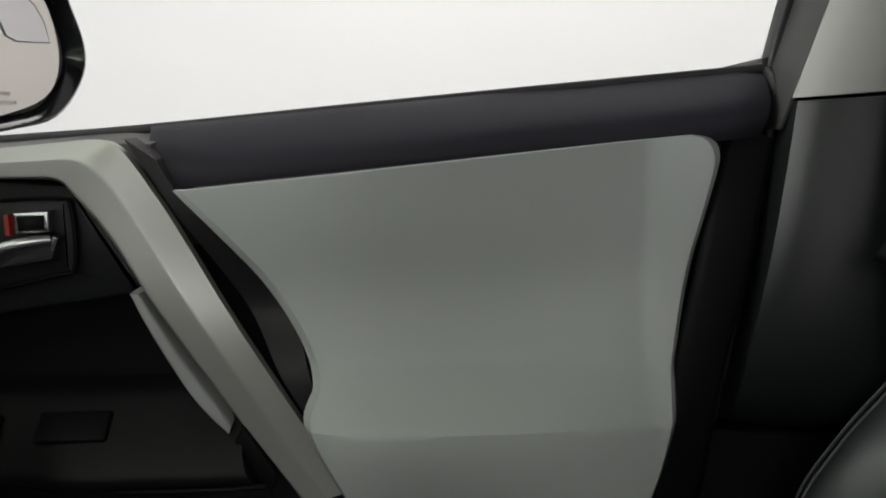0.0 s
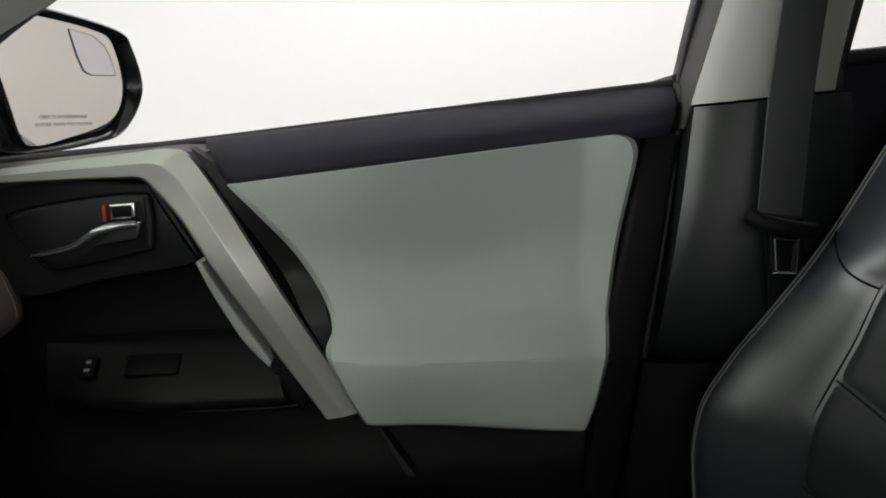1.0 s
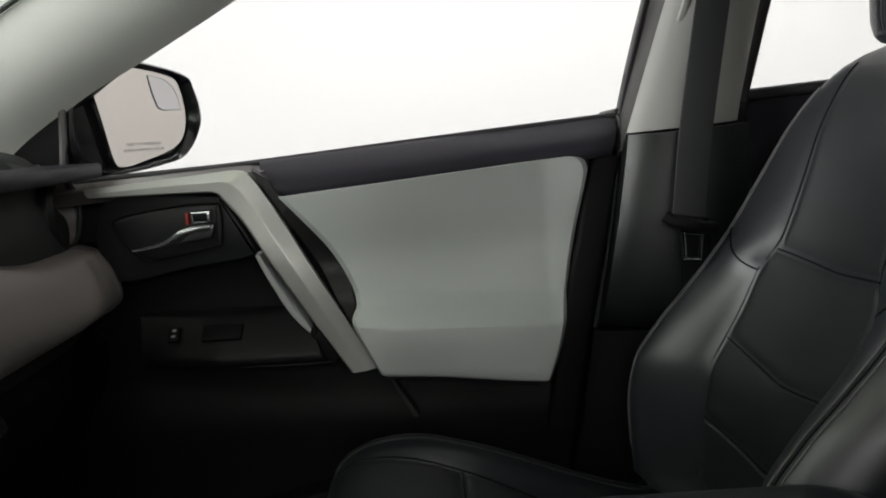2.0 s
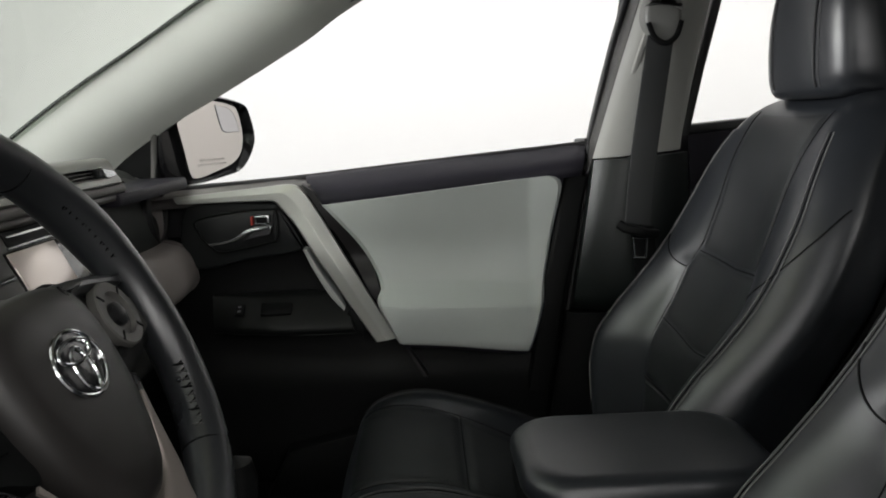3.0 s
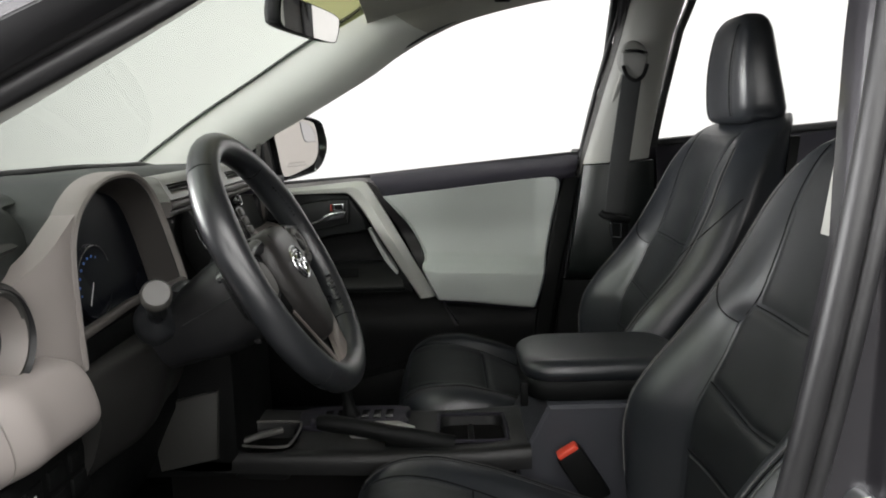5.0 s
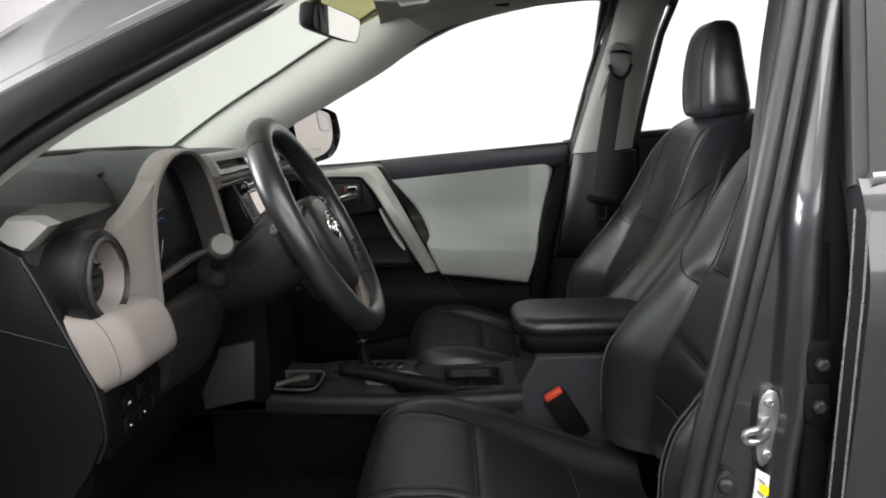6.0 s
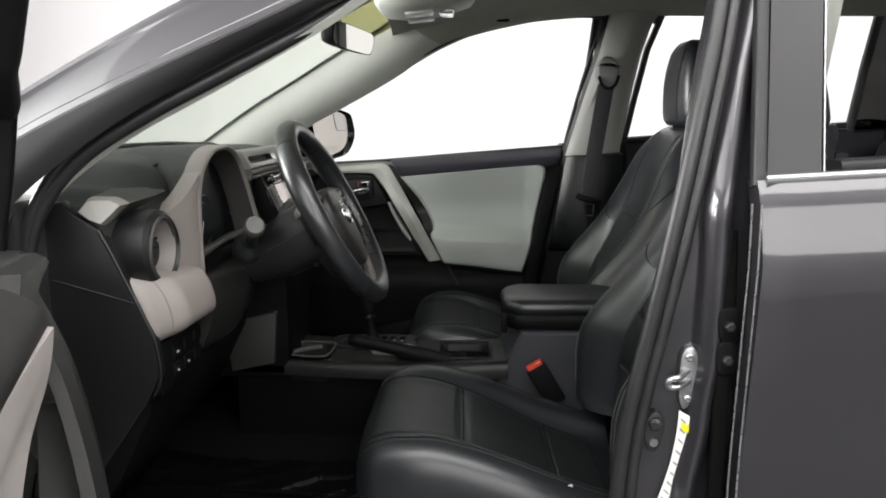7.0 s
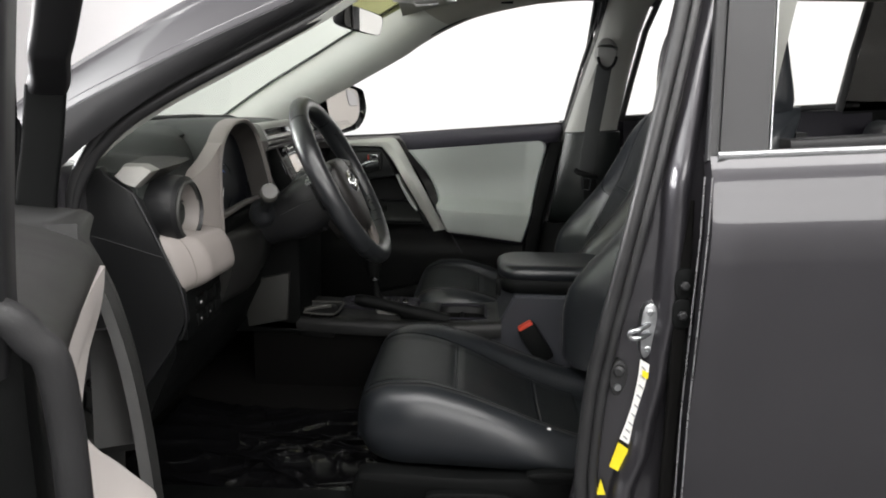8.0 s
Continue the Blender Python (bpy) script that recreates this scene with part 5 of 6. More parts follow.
part("badge_ring", on_hub(tube([(0.021 * math.cos(2 * math.pi * i / 30), -0.0275, 0.008 * math.sin(2 * math.pi * i / 30) + 0.003) for i in range(30)], 0.0016, 8, True)), CHROME, badge)
for s in (1, -1):
    seam = cr([(s * 0.044, -0.0205, 0.048), (s * 0.050, -0.0208, 0.015), (s * 0.046, -0.0208, -0.035), (s * 0.034, -0.0205, -0.078)], 49)
    part("pad_seam", on_hub(tube(seam, 0.0010, 5)), PLASTIC, hub_ob)
    for k in range(1, 47, 2):
        part("pad_stitch", on_hub(tube([seam[k] + Vector((s * 0.003, -0.0004, 0)), seam[k + 1] + Vector((s * 0.003, -0.0004, 0))], 0.0009, 5)), THREAD, hub_ob)
    wing = [(0.055, 0.050), (0.085, 0.051), (0.125, 0.046), (0.156, 0.038), (0.160, 0.028), (0.130, 0.030), (0.088, 0.036), (0.060, 0.028)]
    part("pad_wing", on_hub(slab([(s * x, z) for x, z in [tuple(p) for p in cr(wing, 44, True)]], -0.013, 0.030, 0.009, 3)), WHEEL_LEATHER, hub_ob)
    sp = [(0.060, 0.050), (0.100, 0.046), (0.150, 0.034), (0.168, 0.024), (0.168, -0.022), (0.145, -0.030), (0.100, -0.040), (0.062, -0.050)]
    spoke = part("side_spoke", on_hub(slab([(s * x, z) for x, z in [tuple(p) for p in cr(sp, 40, True)]], -0.004, 0.022, 0.007)), PLASTIC, wheel, "black side spoke with buttons")
    if s > 0:
        ring_line = [(0, 0.030), (0.007, 0.0295), (0.0085, 0.028), (0.0085, 0.020), (0.004, 0.019), (0.004, 0.0)]
        part("button_ring", on_hub(disc((0.117, -0.006, 0.008), (0, -1, 0), ring_line, 32)), BUTTON, spoke)
        part("button_pad", on_hub(disc((0.117, -0.008, 0.008), (0, -1, 0), [(0, 0.011), (0.006, 0.0105), (0.008, 0.007), (0.0085, 0.0)], 28)), SHROUD, spoke, "black round button pad")
        part("side_key", on_hub(slab([(0.150, 0.020), (0.162, 0.014), (0.162, -0.014), (0.151, -0.018), (0.149, 0.0)], -0.009, 0.0, 0.003)), STACK, spoke)
    else:
        oval = [(-0.112 + 0.0185 * math.cos(2 * math.pi * i / 32), 0.002 + 0.024 * math.sin(2 * math.pi * i / 32)) for i in range(32)]
        part("button_pad", on_hub(slab(oval, -0.013, 0.0, 0.005, 3)), UNIT, spoke, "grey oval button pad")
        part("pod_frame", on_hub(tube([(x * 1.0 + (x + 0.112) * 0.30, -0.0075, z + (z - 0.002) * 0.25) for x, z in oval], 0.0012, 6, True)), HANDLE_DARK, spoke)
        for z0, z1 in ((0.004, 0.026), (-0.022, 0.000)):
            part("side_key", on_hub(slab([(-0.158, z0), (-0.158, z1), (-0.143, z1 + 0.003), (-0.141, z0 + 0.002)], -0.010, 0.0, 0.003)), STACK, spoke)
    for k in range(4 if s > 0 else 0):
        a = radians(45 + 90 * k)
        ca, sa = math.cos(a), math.sin(a)
        part("button_gap", on_hub(tube([(s * 0.117 + ca * 0.020, -0.0147, 0.008 + sa * 0.020), (s * 0.117 + ca * 0.0285, -0.0147, 0.008 + sa * 0.0285)], 0.0010, 5)), PLASTIC, spoke)
    part("button_key", on_hub(slab([(s * 0.082, -0.026), (s * 0.128, -0.019), (s * 0.128, -0.012), (s * 0.120, -0.010), (s * 0.082, -0.017)], -0.008, 0.0, 0.002)), PLASTIC, spoke)
    low = [(0.098, -0.040), (0.106, -0.048), (0.080, -0.098), (0.062, -0.135), (0.056, -0.166), (0.024, -0.172), (0.026, -0.142), (0.046, -0.112), (0.072, -0.072)]
    leg = part("lower_spoke", on_hub(slab([(s * x, z) for x, z in [tuple(p) for p in cr(low, 44, True)]], -0.004, 0.016, 0.006)), WHEEL_LEATHER if s > 0 else SPOKE_BLACK, wheel, "black lower spoke with smoked silver blade")
    wide = 1.0 if s > 0 else 0.14
    b_in = [(0.080, -0.052), (0.064, -0.080), (0.046, -0.109), (0.028 - 0.012 * wide, -0.136 + 0.006 * wide), (0.022 - 0.028 * wide, -0.168)]
    b_out = [(0.084, -0.055), (0.064 + 0.013 * wide, -0.084), (0.046 + 0.025 * wide, -0.114), (0.028 + 0.034 * wide, -0.142), (0.022 + 0.040 * wide, -0.168)]
    part("silver_blade", on_hub(strip_between([(s * x, z) for x, z in b_in], [(s * x, z) for x, z in b_out], lambda x, z: -0.008, 24, 0.003 * wide, 0.008 if s > 0 else 0.0025, 1)), WHEEL_SILVER, leg, "smoked silver blade")
part("spoke_bridge", on_hub(slab([(-0.034, -0.108), (0.034, -0.108), (0.036, -0.172), (-0.036, -0.172)], 0.004, 0.016, 0.004)), PLASTIC, wheel)

# ---------- steering column and stalks ----------
column = thing("steering_column", (-0.12, -0.365, 0.95), "black steering column shroud with two stalks", "steering column")
rings = []
for k, (d, w, hu, hd) in enumerate(((0.022, 0.052, 0.036, 0.052), (0.030, 0.066, 0.046, 0.068), (0.05, 0.073, 0.050, 0.076), (0.09, 0.075, 0.048, 0.078), (0.13, 0.072, 0.040, 0.074), (0.16, 0.064, 0.028, 0.064), (0.20, 0.055, 0.015, 0.055))):
    rings.append([WM @ Vector((math.copysign(abs(math.cos(a)) ** 0.6, math.cos(a)) * w, d, math.copysign(abs(math.sin(a)) ** 0.6, math.sin(a)) * (hu if math.sin(a) > 0 else hd))) for a in [2 * math.pi * i / 40 for i in range(40)]])
part("shroud", loft(bmesh.new(), rings), SHROUD, column, "black column shroud", 50)
for s in (1, -1):
    p0, p1 = Vector((-0.169, -0.365 + s * 0.065, 0.949)), Vector((-0.122, -0.365 + s * 0.180, 1.014))
    ax = (p1 - p0).normalized()
    stalk = part("stalk", disc(tuple(p0), tuple(ax), [(-0.02, 0.030), (0.004, 0.030), (0.012, 0.026), (0.020, 0.018), (0.028, 0.012), (0.072, 0.0115), (0.084, 0.015), (0.118, 0.0175), (0.122, 0.014), (0.123, 0.0)], 24), WHEEL_LEATHER, column, "black stalk with grey end")
    part("stalk_end", disc(tuple(p0 + ax * 0.110), tuple(ax), [(0, 0.0185), (0.013, 0.0185), (0.018, 0.0155), (0.019, 0.0)], 24), UNIT, stalk)

part("shroud_screw", disc(tuple(WM @ Vector((-0.045, 0.075, -0.073))), (0, -0.6, -0.8), [(0, 0.006), (0.003, 0.006), (0.003, 0.003), (0.001, 0)], 12), RUBBER, column)
part("shroud_joint", tube([WM @ Vector((-0.0755, d, -0.004)) for d in (0.03, 0.06, 0.10, 0.14)], 0.0012, 5, ref=(0, 0, 1)), RUBBER, column)

# ---------- dashboard ----------
dash = thing("dashboard", (-0.45, 0, 0.7), "dark dashboard with warm grey pads, silver trim and round vents", "dashboard")
TOP_H = [(-0.72, 1.060), (-0.64, 1.085), (-0.52, 1.122), (-0.36, 1.135), (-0.20, 1.134), (0.0, 1.132), (0.35, 1.122), (0.60, 1.10), (0.72, 1.065)]


def dash_ring(y, n=56):
    h = ease(TOP_H, y)
    e = max(0, abs(y) - 0.60) / 0.12
    g = ease([(-0.2, 0.0), (-0.1, 0.02), (0.1, 0.02), (0.2, 0.0)], y)
    prof = [(-0.98, h - 0.075), (-0.75, h - 0.035), (-0.55, h - 0.008), (-0.42, h), (-0.335, h - 0.006), (-0.300 - 0.02 * e, h - 0.030), (-0.285 - 0.03 * e + g, h - 0.075), (-0.272 - 0.03 * e + g, 0.98), (-0.262 - 0.03 * e + g, 0.90), (-0.265 - 0.03 * e, 0.83),
            (-0.285 - 0.02 * e, 0.78), (-0.34, 0.745), (-0.46, 0.72), (-0.70, 0.70), (-0.98, 0.70)]
    sunk = ease([(-0.500, 0.0), (-0.482, 1.0), (-0.240, 1.0), (-0.222, 0.0)], y)
    return [(p.x - 0.085 * sunk * ease([(0.90, 0.0), (0.935, 1.0), (1.085, 1.0), (1.115, 0.0)], p.y), y, p.y) for p in cr(prof, n)]


part("dash_body", loft(bmesh.new(), [dash_ring(-0.712 + 1.424 * i / 120) for i in range(121)]), DASH_TOP, dash, "dark grained dash body", 60)
part("screen_border", tube([(-0.50, y, ease(TOP_H, y) + 0.001) for y in [-0.66 + 1.28 * i / 40 for i in range(41)]], 0.006, 8, ref=(0, 0, 1)), RUBBER, dash, "black border at the foot of the windscreen")
part("lower_dash", loft(bmesh.new(), [[(x, y, z) for x, z in ((-0.95, 0.76), (-0.40, 0.80), (-0.275, 0.80), (-0.258, 0.775), (-0.262, 0.72), (-0.32, 0.60), (-0.45, 0.45), (-0.55, 0.36), (-0.95, 0.34))] for y in (-0.715, -0.60, -0.3, 0.0, 0.3, 0.715)]), PLASTIC, dash, "black lower dash")
for s in (1, -1):
    end = [(-0.378, 1.068), (-0.36, 1.050), (-0.325, 1.028), (-0.306, 1.0), (-0.285, 0.945), (-0.262, 0.895), (-0.244, 0.848), (-0.238, 0.79), (-0.262, 0.74), (-0.36, 0.60), (-0.50, 0.45), (-0.62, 0.42), (-0.62, 1.04)]
    part("end_cap", slab(end, s * 0.722, s * 0.700, 0.006), SHROUD, dash, "black dash end cap")
    part("end_cap_seam", tube([(-0.40, s * 0.7225, 0.945), (-0.262, s * 0.7225, 0.905)], 0.0012, 5, ref=(0, 0, 1)), RUBBER, dash)
    part("end_cap_edge", tube(cr([(-0.322, s * 0.722, 1.025), (-0.304, s * 0.723, 0.99), (-0.284, s * 0.723, 0.945), (-0.262, s * 0.723, 0.895), (-0.243, s * 0.723, 0.848), (-0.237, s * 0.722, 0.79), (-0.25, s * 0.722, 0.755)], 30), 0.0028, 6), SHROUD, dash)
    # silver corner piece above the vent
    back = 0.022 if s > 0 else 0.0
    end_ring = [(x - back, y - back, z) for x, y, z in ((-0.356, 0.716, 1.052), (-0.340, 0.712, 1.072), (-0.304, 0.706, 1.072), (-0.288, 0.700, 1.062), (-0.318, 0.714, 1.030), (-0.338, 0.716, 1.038))]
    in_ring = [(-0.345, 0.55, 1.070), (-0.335, 0.55, 1.090), (-0.300, 0.54, 1.082), (-0.278, 0.53, 1.068), (-0.292, 0.54, 1.052), (-0.325, 0.55, 1.050)]
    rings = []
    for k, (w, e) in enumerate(((0.0, 0.86), (0.03, 1.0), (0.12, 1.0), (0.65, 0.97), (1.0, 0.80))):
        r = [Vector(p).lerp(Vector(q), w) for p, q in zip(end_ring, in_ring)]
        mid = sum(r, Vector()) / 6
        rings.append([(mid.x + (p.x - mid.x) * e, s * (p.y + (0.004 if k == 0 else 0)), mid.z + (p.z - mid.z) * e) for p in r])
    part("corner_trim", loft(bmesh.new(), rings[:3]), CORNER, dash, "satin silver corner trim")
    part("corner_wing", loft(bmesh.new(), rings[2:]), STACK, dash, "grey plastic wing behind the silver corner")
    # round vent
    vc = Vector((-0.330, 0.632, 0.995)) if s > 0 else Vector((-0.306, -0.640, 0.980))
    ax = Vector((0.985, s * 0.10, 0.06))
    vent = part("air_vent", disc(tuple(vc), tuple(ax), [(-0.02, 0.055), (0.0, 0.066), (0.035, 0.067), (0.052, 0.064), (0.058, 0.056), (0.050, 0.0515), (0.002, 0.044), (0.0, 0.0)], 40), SHROUD, dash, "round black air vent")
    # grey bead: the highlight line round the black rim, put into its colour
    part("vent_ring", tube([vc + ax * 0.055 + Vector((0, math.cos(a), math.sin(a))) * 0.0515 for a in [2 * math.pi * i / 48 for i in range(48)]], 0.0040, 8, True, ref=(1, 0, 0)), STACK, vent, "vent rim greyed for its highlight")
    part("vent_cone", disc(tuple(vc), tuple(ax), [(0.052, 0.0505), (0.053, 0.0485), (0.030, 0.036), (0.028, 0.038), (0.052, 0.0505)], 40, cap=False), HOOD_TRIM, vent, "grey inner ring")
    for k in range(5):
        zz = -0.030 + 0.015 * k
        w = math.sqrt(0.036 ** 2 - zz ** 2)
        part("vent_slat", box(vc.x + 0.012, vc.x + 0.032, vc.y - w, vc.y + w, vc.z + zz - 0.0015, vc.z + zz + 0.0015, 0.0005), PLASTIC, vent)
    # padded knee roll under the vent
    y_in = 0.540 if s < 0 else 0.20
    rings = []
    for i in range(25):
        v = i / 24
        y = 0.716 + (y_in - 0.716) * v
        k = 1 - 0.5 * max(0, 1 - v / 0.06) ** 2 * 0.6 - 0.35 * max(0, (v - 0.93) / 0.07) ** 2
        out = 0.050 * ease([(0, 0.0), (0.35, 0.8), (1, 1.0)], v * (0.716 - y_in) / 0.22 if s > 0 else v)
        pr = [(-0.34, 0.945), (-0.286 + out * 0.9, 0.943 - 0.006 * v), (-0.264 + out, 0.925), (-0.250 + out, 0.895), (-0.243 + out * 0.9, 0.862), (-0.250 + out * 0.5, 0.842), (-0.275, 0.832), (-0.34, 0.84)]
        c = Vector((-0.29, 0.89))
        lift = 0.050 * ease([(0.20, 1.0), (0.52, 0.0)], y) if s > 0 else 0.0
        rings.append([(c.x + (p.x - c.x) * k, s * y, c.y + (p.y - c.y) * k + lift * min(1, max(0, (p.y - 0.84) / 0.08))) for p in cr(pr, 32, True)])
    pad_ob = part("knee_pad", loft(bmesh.new(), rings), BEIGE, dash, "warm grey padded knee roll", 50)
    part("pad_seam", tube([rings[4][i] for i in range(32)], 0.0010, 5, True), HOOD_TRIM, pad_ob)

# switch panel under the driver's knee roll
sp = part("switch_panel", box(-0.262, -0.243, -0.70, -0.50, 0.745, 0.835, 0.006), PLASTIC, dash, "black panel with small switches")
for i in range(3):
    for j in range(2):
        part("switch", box(-0.246, -0.238, -0.655 + 0.05 * i, -0.620 + 0.05 * i, 0.762 + 0.032 * j, 0.786 + 0.032 * j, 0.003), PLASTIC, sp)
        if i == 0 or (i == 1 and j == 0):
            part("switch_mark", box(-0.2385, -0.2372, -0.645 + 0.05 * i, -0.640 + 0.05 * i + 0.003 * j, 0.772 + 0.032 * j, 0.775 + 0.032 * j, 0), PAPER, sp)


# instrument hood
def hood_x(y, z):
    return -0.237 + min(1, max(0, (y + 0.505) / 0.285)) * 0.20 * max(0, 1.13 - z)


arch = [(-0.505, 0.905), (-0.508, 0.98), (-0.507, 1.045), (-0.497, 1.080), (-0.472, 1.109), (-0.42, 1.133), (-0.36, 1.141), (-0.295, 1.137), (-0.252, 1.114), (-0.231, 1.068), (-0.217, 0.985), (-0.214, 0.935)]
A = cr(arch, 49)
c = Vector((-0.36, 1.0))


def hood_ring(k, dx):
    return [(hood_x(c.x + (p.x - c.x) * k, c.y + (p.y - c.y) * k) + dx, c.x + (p.x - c.x) * k, c.y + (p.y - c.y) * k) for p in A]


bm = bmesh.new()
vs = [[bm.verts.new(p) for p in hood_ring(k, dx)] for k, dx in ((1.0, -0.16), (1.0, -0.02), (0.995, -0.004), (0.97, 0.0), (0.935, -0.003))]
for a, b in zip(vs, vs[1:]):
    for i in range(48):
        bm.faces.new((a[i], a[i + 1], b[i + 1], b[i]))
hood = part("instrument_hood", bm, DASH_TOP, dash, "dark hood over the instruments", 60)
bm = bmesh.new()
vs = [[bm.verts.new(p) for p in hood_ring(k, dx)] for k, dx in ((1.012, -0.03), (1.012, -0.004), (1.005, 0.003), (0.985, 0.006), (0.955, 0.004), (0.943, -0.004), (0.940, -0.02))]
for a, b in zip(vs, vs[1:]):
    for i in range(48):
        bm.faces.new((a[i], a[i + 1], b[i + 1], b[i]))
part("hood_rim", bm, HOOD_TRIM, hood, "warm grey rim of the hood, darkened for shade")


def side_panel(u, v):
    top = 1.018 + 0.018 * u + 0.074 * u ** 4
    z = 0.925 - 0.012 * u + (top - 0.925 + 0.012 * u) * v
    y = -0.650 + (lerp([(0.90, -0.505), (1.045, -0.506), (1.080, -0.496), (1.110, -0.470)], z) + 0.650) * u
    x = ease([(0.0, -0.300), (0.5, -0.262), (1.0, hood_x(-0.505, z) + 0.001)], u)
    return (x - 0.012 * max(0, v - 0.75) * 4 * (1 - u), y, z)


part("cluster_flank", patch(side_panel, 18, 14, (-0.03, 0, 0)), BEIGE, dash, "warm grey panel beside the instruments")
bm = bmesh.new()
vs = [[bm.verts.new(p) for p in hood_ring(k, dx)] for k, dx in ((0.940, -0.003), (0.918, -0.008), (0.87, -0.021), (0.82, -0.034), (0.80, -0.042), (0.795, -0.056))]
for a, b in zip(vs, vs[1:]):
    for i in range(48):
        bm.faces.new((a[i], a[i + 1], b[i + 1], b[i]))
# same warm grey as the pads; the shading inside the hood is coloured in
part("hood_liner", bm, LINER, hood, "warm grey funnel inside the hood, darkened for shade", 60)
part("instrument_face", loft(bmesh.new(), [hood_ring(0.805, -0.060), hood_ring(0.805, -0.043)]), DIAL, hood, "dark instrument face")
dy, dz, dr, dx = -0.392, 0.995, 0.053, -0.262
dial = part("dial", disc((dx - 0.010, dy, dz), (1, 0, 0.1), [(0, dr), (0.006, dr), (0.007, dr - 0.003), (0.003, dr - 0.006), (0.003, 0.0)], 36), DIAL, hood, "round dial")
part("dial_ring", tube([(dx - 0.003, dy + (dr - 0.002) * math.cos(a), dz + (dr - 0.002) * math.sin(a)) for a in [2 * math.pi * i / 40 for i in range(40)]], 0.0013, 6, True, ref=(1, 0, 0)), HANDLE_METAL, dial, "bright dial ring")
for k in range(13):
    a = radians(200 - 230 * k / 12)
    y1, z1 = dy + 0.036 * math.cos(a), dz + 0.036 * math.sin(a)
    part("dial_mark", box(dx - 0.0065, dx - 0.0050, y1 - 0.0012, y1 + 0.0012, z1 - 0.0016, z1 + 0.0016, 0), BLUE, dial)
part("dial_needle", tube([(dx - 0.004, dy, dz), (dx - 0.004, dy - 0.014, dz - 0.030)], 0.0007, 5, ref=(1, 0, 0)), FAINT, dial)
part("hood_floor", box(-0.35, -0.238, -0.495, -0.225, 0.905, 0.940, 0.006), PLASTIC, hood)
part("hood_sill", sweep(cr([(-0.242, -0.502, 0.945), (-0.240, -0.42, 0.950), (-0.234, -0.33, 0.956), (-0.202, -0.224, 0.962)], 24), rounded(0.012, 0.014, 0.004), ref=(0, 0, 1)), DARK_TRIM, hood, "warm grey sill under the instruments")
part("defrost_slot", box(-0.43, -0.40, -0.66, -0.56, 1.068, 1.084, 0.004), GLOSS_BLACK, dash)
part("defrost_slot", box(-0.62, -0.60, -0.45, 0.45, 1.100, 1.113, 0.003), GLOSS_BLACK, dash)

# middle of the dash: silver vent band, padded rolls, head unit with its screen
def band_face(k, back=0.0):
    """A point (x, z) down the face of the vent band; k: 0 at its top, 1 at its foot."""
    return (-0.232 + 0.018 * k - back, 1.122 - 0.034 * k)


bm = bmesh.new()
ends = (-0.215, -0.10, 0.05, 0.20, 0.32)
loft(bm, [[(x, y, z) for x, z in ((-0.32, 1.116), (-0.252, 1.127), (-0.238, 1.1255), band_face(0.04), band_face(0.27), band_face(0.30, 0.004), band_face(0.30, 0.03))] for y in ends])
loft(bm, [[(x, y, z) for x, z in (band_face(0.70, 0.03), band_face(0.70, 0.004), band_face(0.74), band_face(0.96), (-0.217, 1.0865), (-0.26, 1.085))] for y in ends])
for y0, y1 in ((-0.215, -0.196), (0.010, 0.128), (0.285, 0.32)):
    loft(bm, [[(x, y, z) for x, z in (band_face(0.24, 0.0004), band_face(0.76, 0.0004), band_face(0.76, 0.03), band_face(0.24, 0.03))] for y in (y0, y1)])
vent_band = part("centre_vent_band", bm, VENT_SILVER, dash, "satin silver centre vent band")
for y0, y1 in ((-0.196, 0.010), (0.128, 0.285)):
    part("vent_slot", box(-0.262, -0.246, y0, y1, 1.094, 1.116, 0.001), PLASTIC, vent_band)
    for k in (0.42, 0.58):
        x, z = band_face(k, 0.010)
        part("vent_slat", box(x - 0.010, x + 0.004, y0 + 0.002, y1 - 0.002, z - 0.0012, z + 0.0012, 0.0005), STACK, vent_band)
    x, z = band_face(0.5, 0.004)
    part("vent_tab", box(x - 0.012, x + 0.005, y1 - 0.034, y1 - 0.010, z - 0.006, z + 0.006, 0.002), PLASTIC, vent_band)
    part("vent_glint", loft(bmesh.new(), [[(band_face(k, b)[0], y, band_face(k, b)[1]) for k, b in ((0.30, -0.0008), (0.70, -0.0008), (0.70, 0.004), (0.30, 0.004))] if y < y1 + 0.01 else [(band_face(0.5 + e, b)[0], y, band_face(0.5 + e, b)[1]) for e, b in ((-0.03, -0.0008), (0.16, -0.0008), (0.16, 0.004), (-0.03, 0.004))] for y in (y1 - 0.008, y1 + 0.028)]), HANDLE_METAL, vent_band, "bright end of the vent slot")
for x, z, deep, high in ((-0.236, 1.0785, 0.044, 0.0145), (-0.240, 1.0665, 0.044, 0.0115)):
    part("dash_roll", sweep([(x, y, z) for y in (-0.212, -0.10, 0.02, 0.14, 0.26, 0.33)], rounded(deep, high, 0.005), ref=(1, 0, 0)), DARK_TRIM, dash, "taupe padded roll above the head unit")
part("vent_strip", box(-0.31, -0.212, 0.30, 0.64, 1.050, 1.072, 0.006), SATIN, dash)
TILT_M = Matrix.Translation((-0.205, 0.005, 1.03)) @ pose(0, 0, 0, 0, -26, 0)


def on_unit(x0, x1, y0, y1, z0, z1, bev):
    return turned(box(x0, x1, y0, y1, z0, z1, bev), TILT_M)


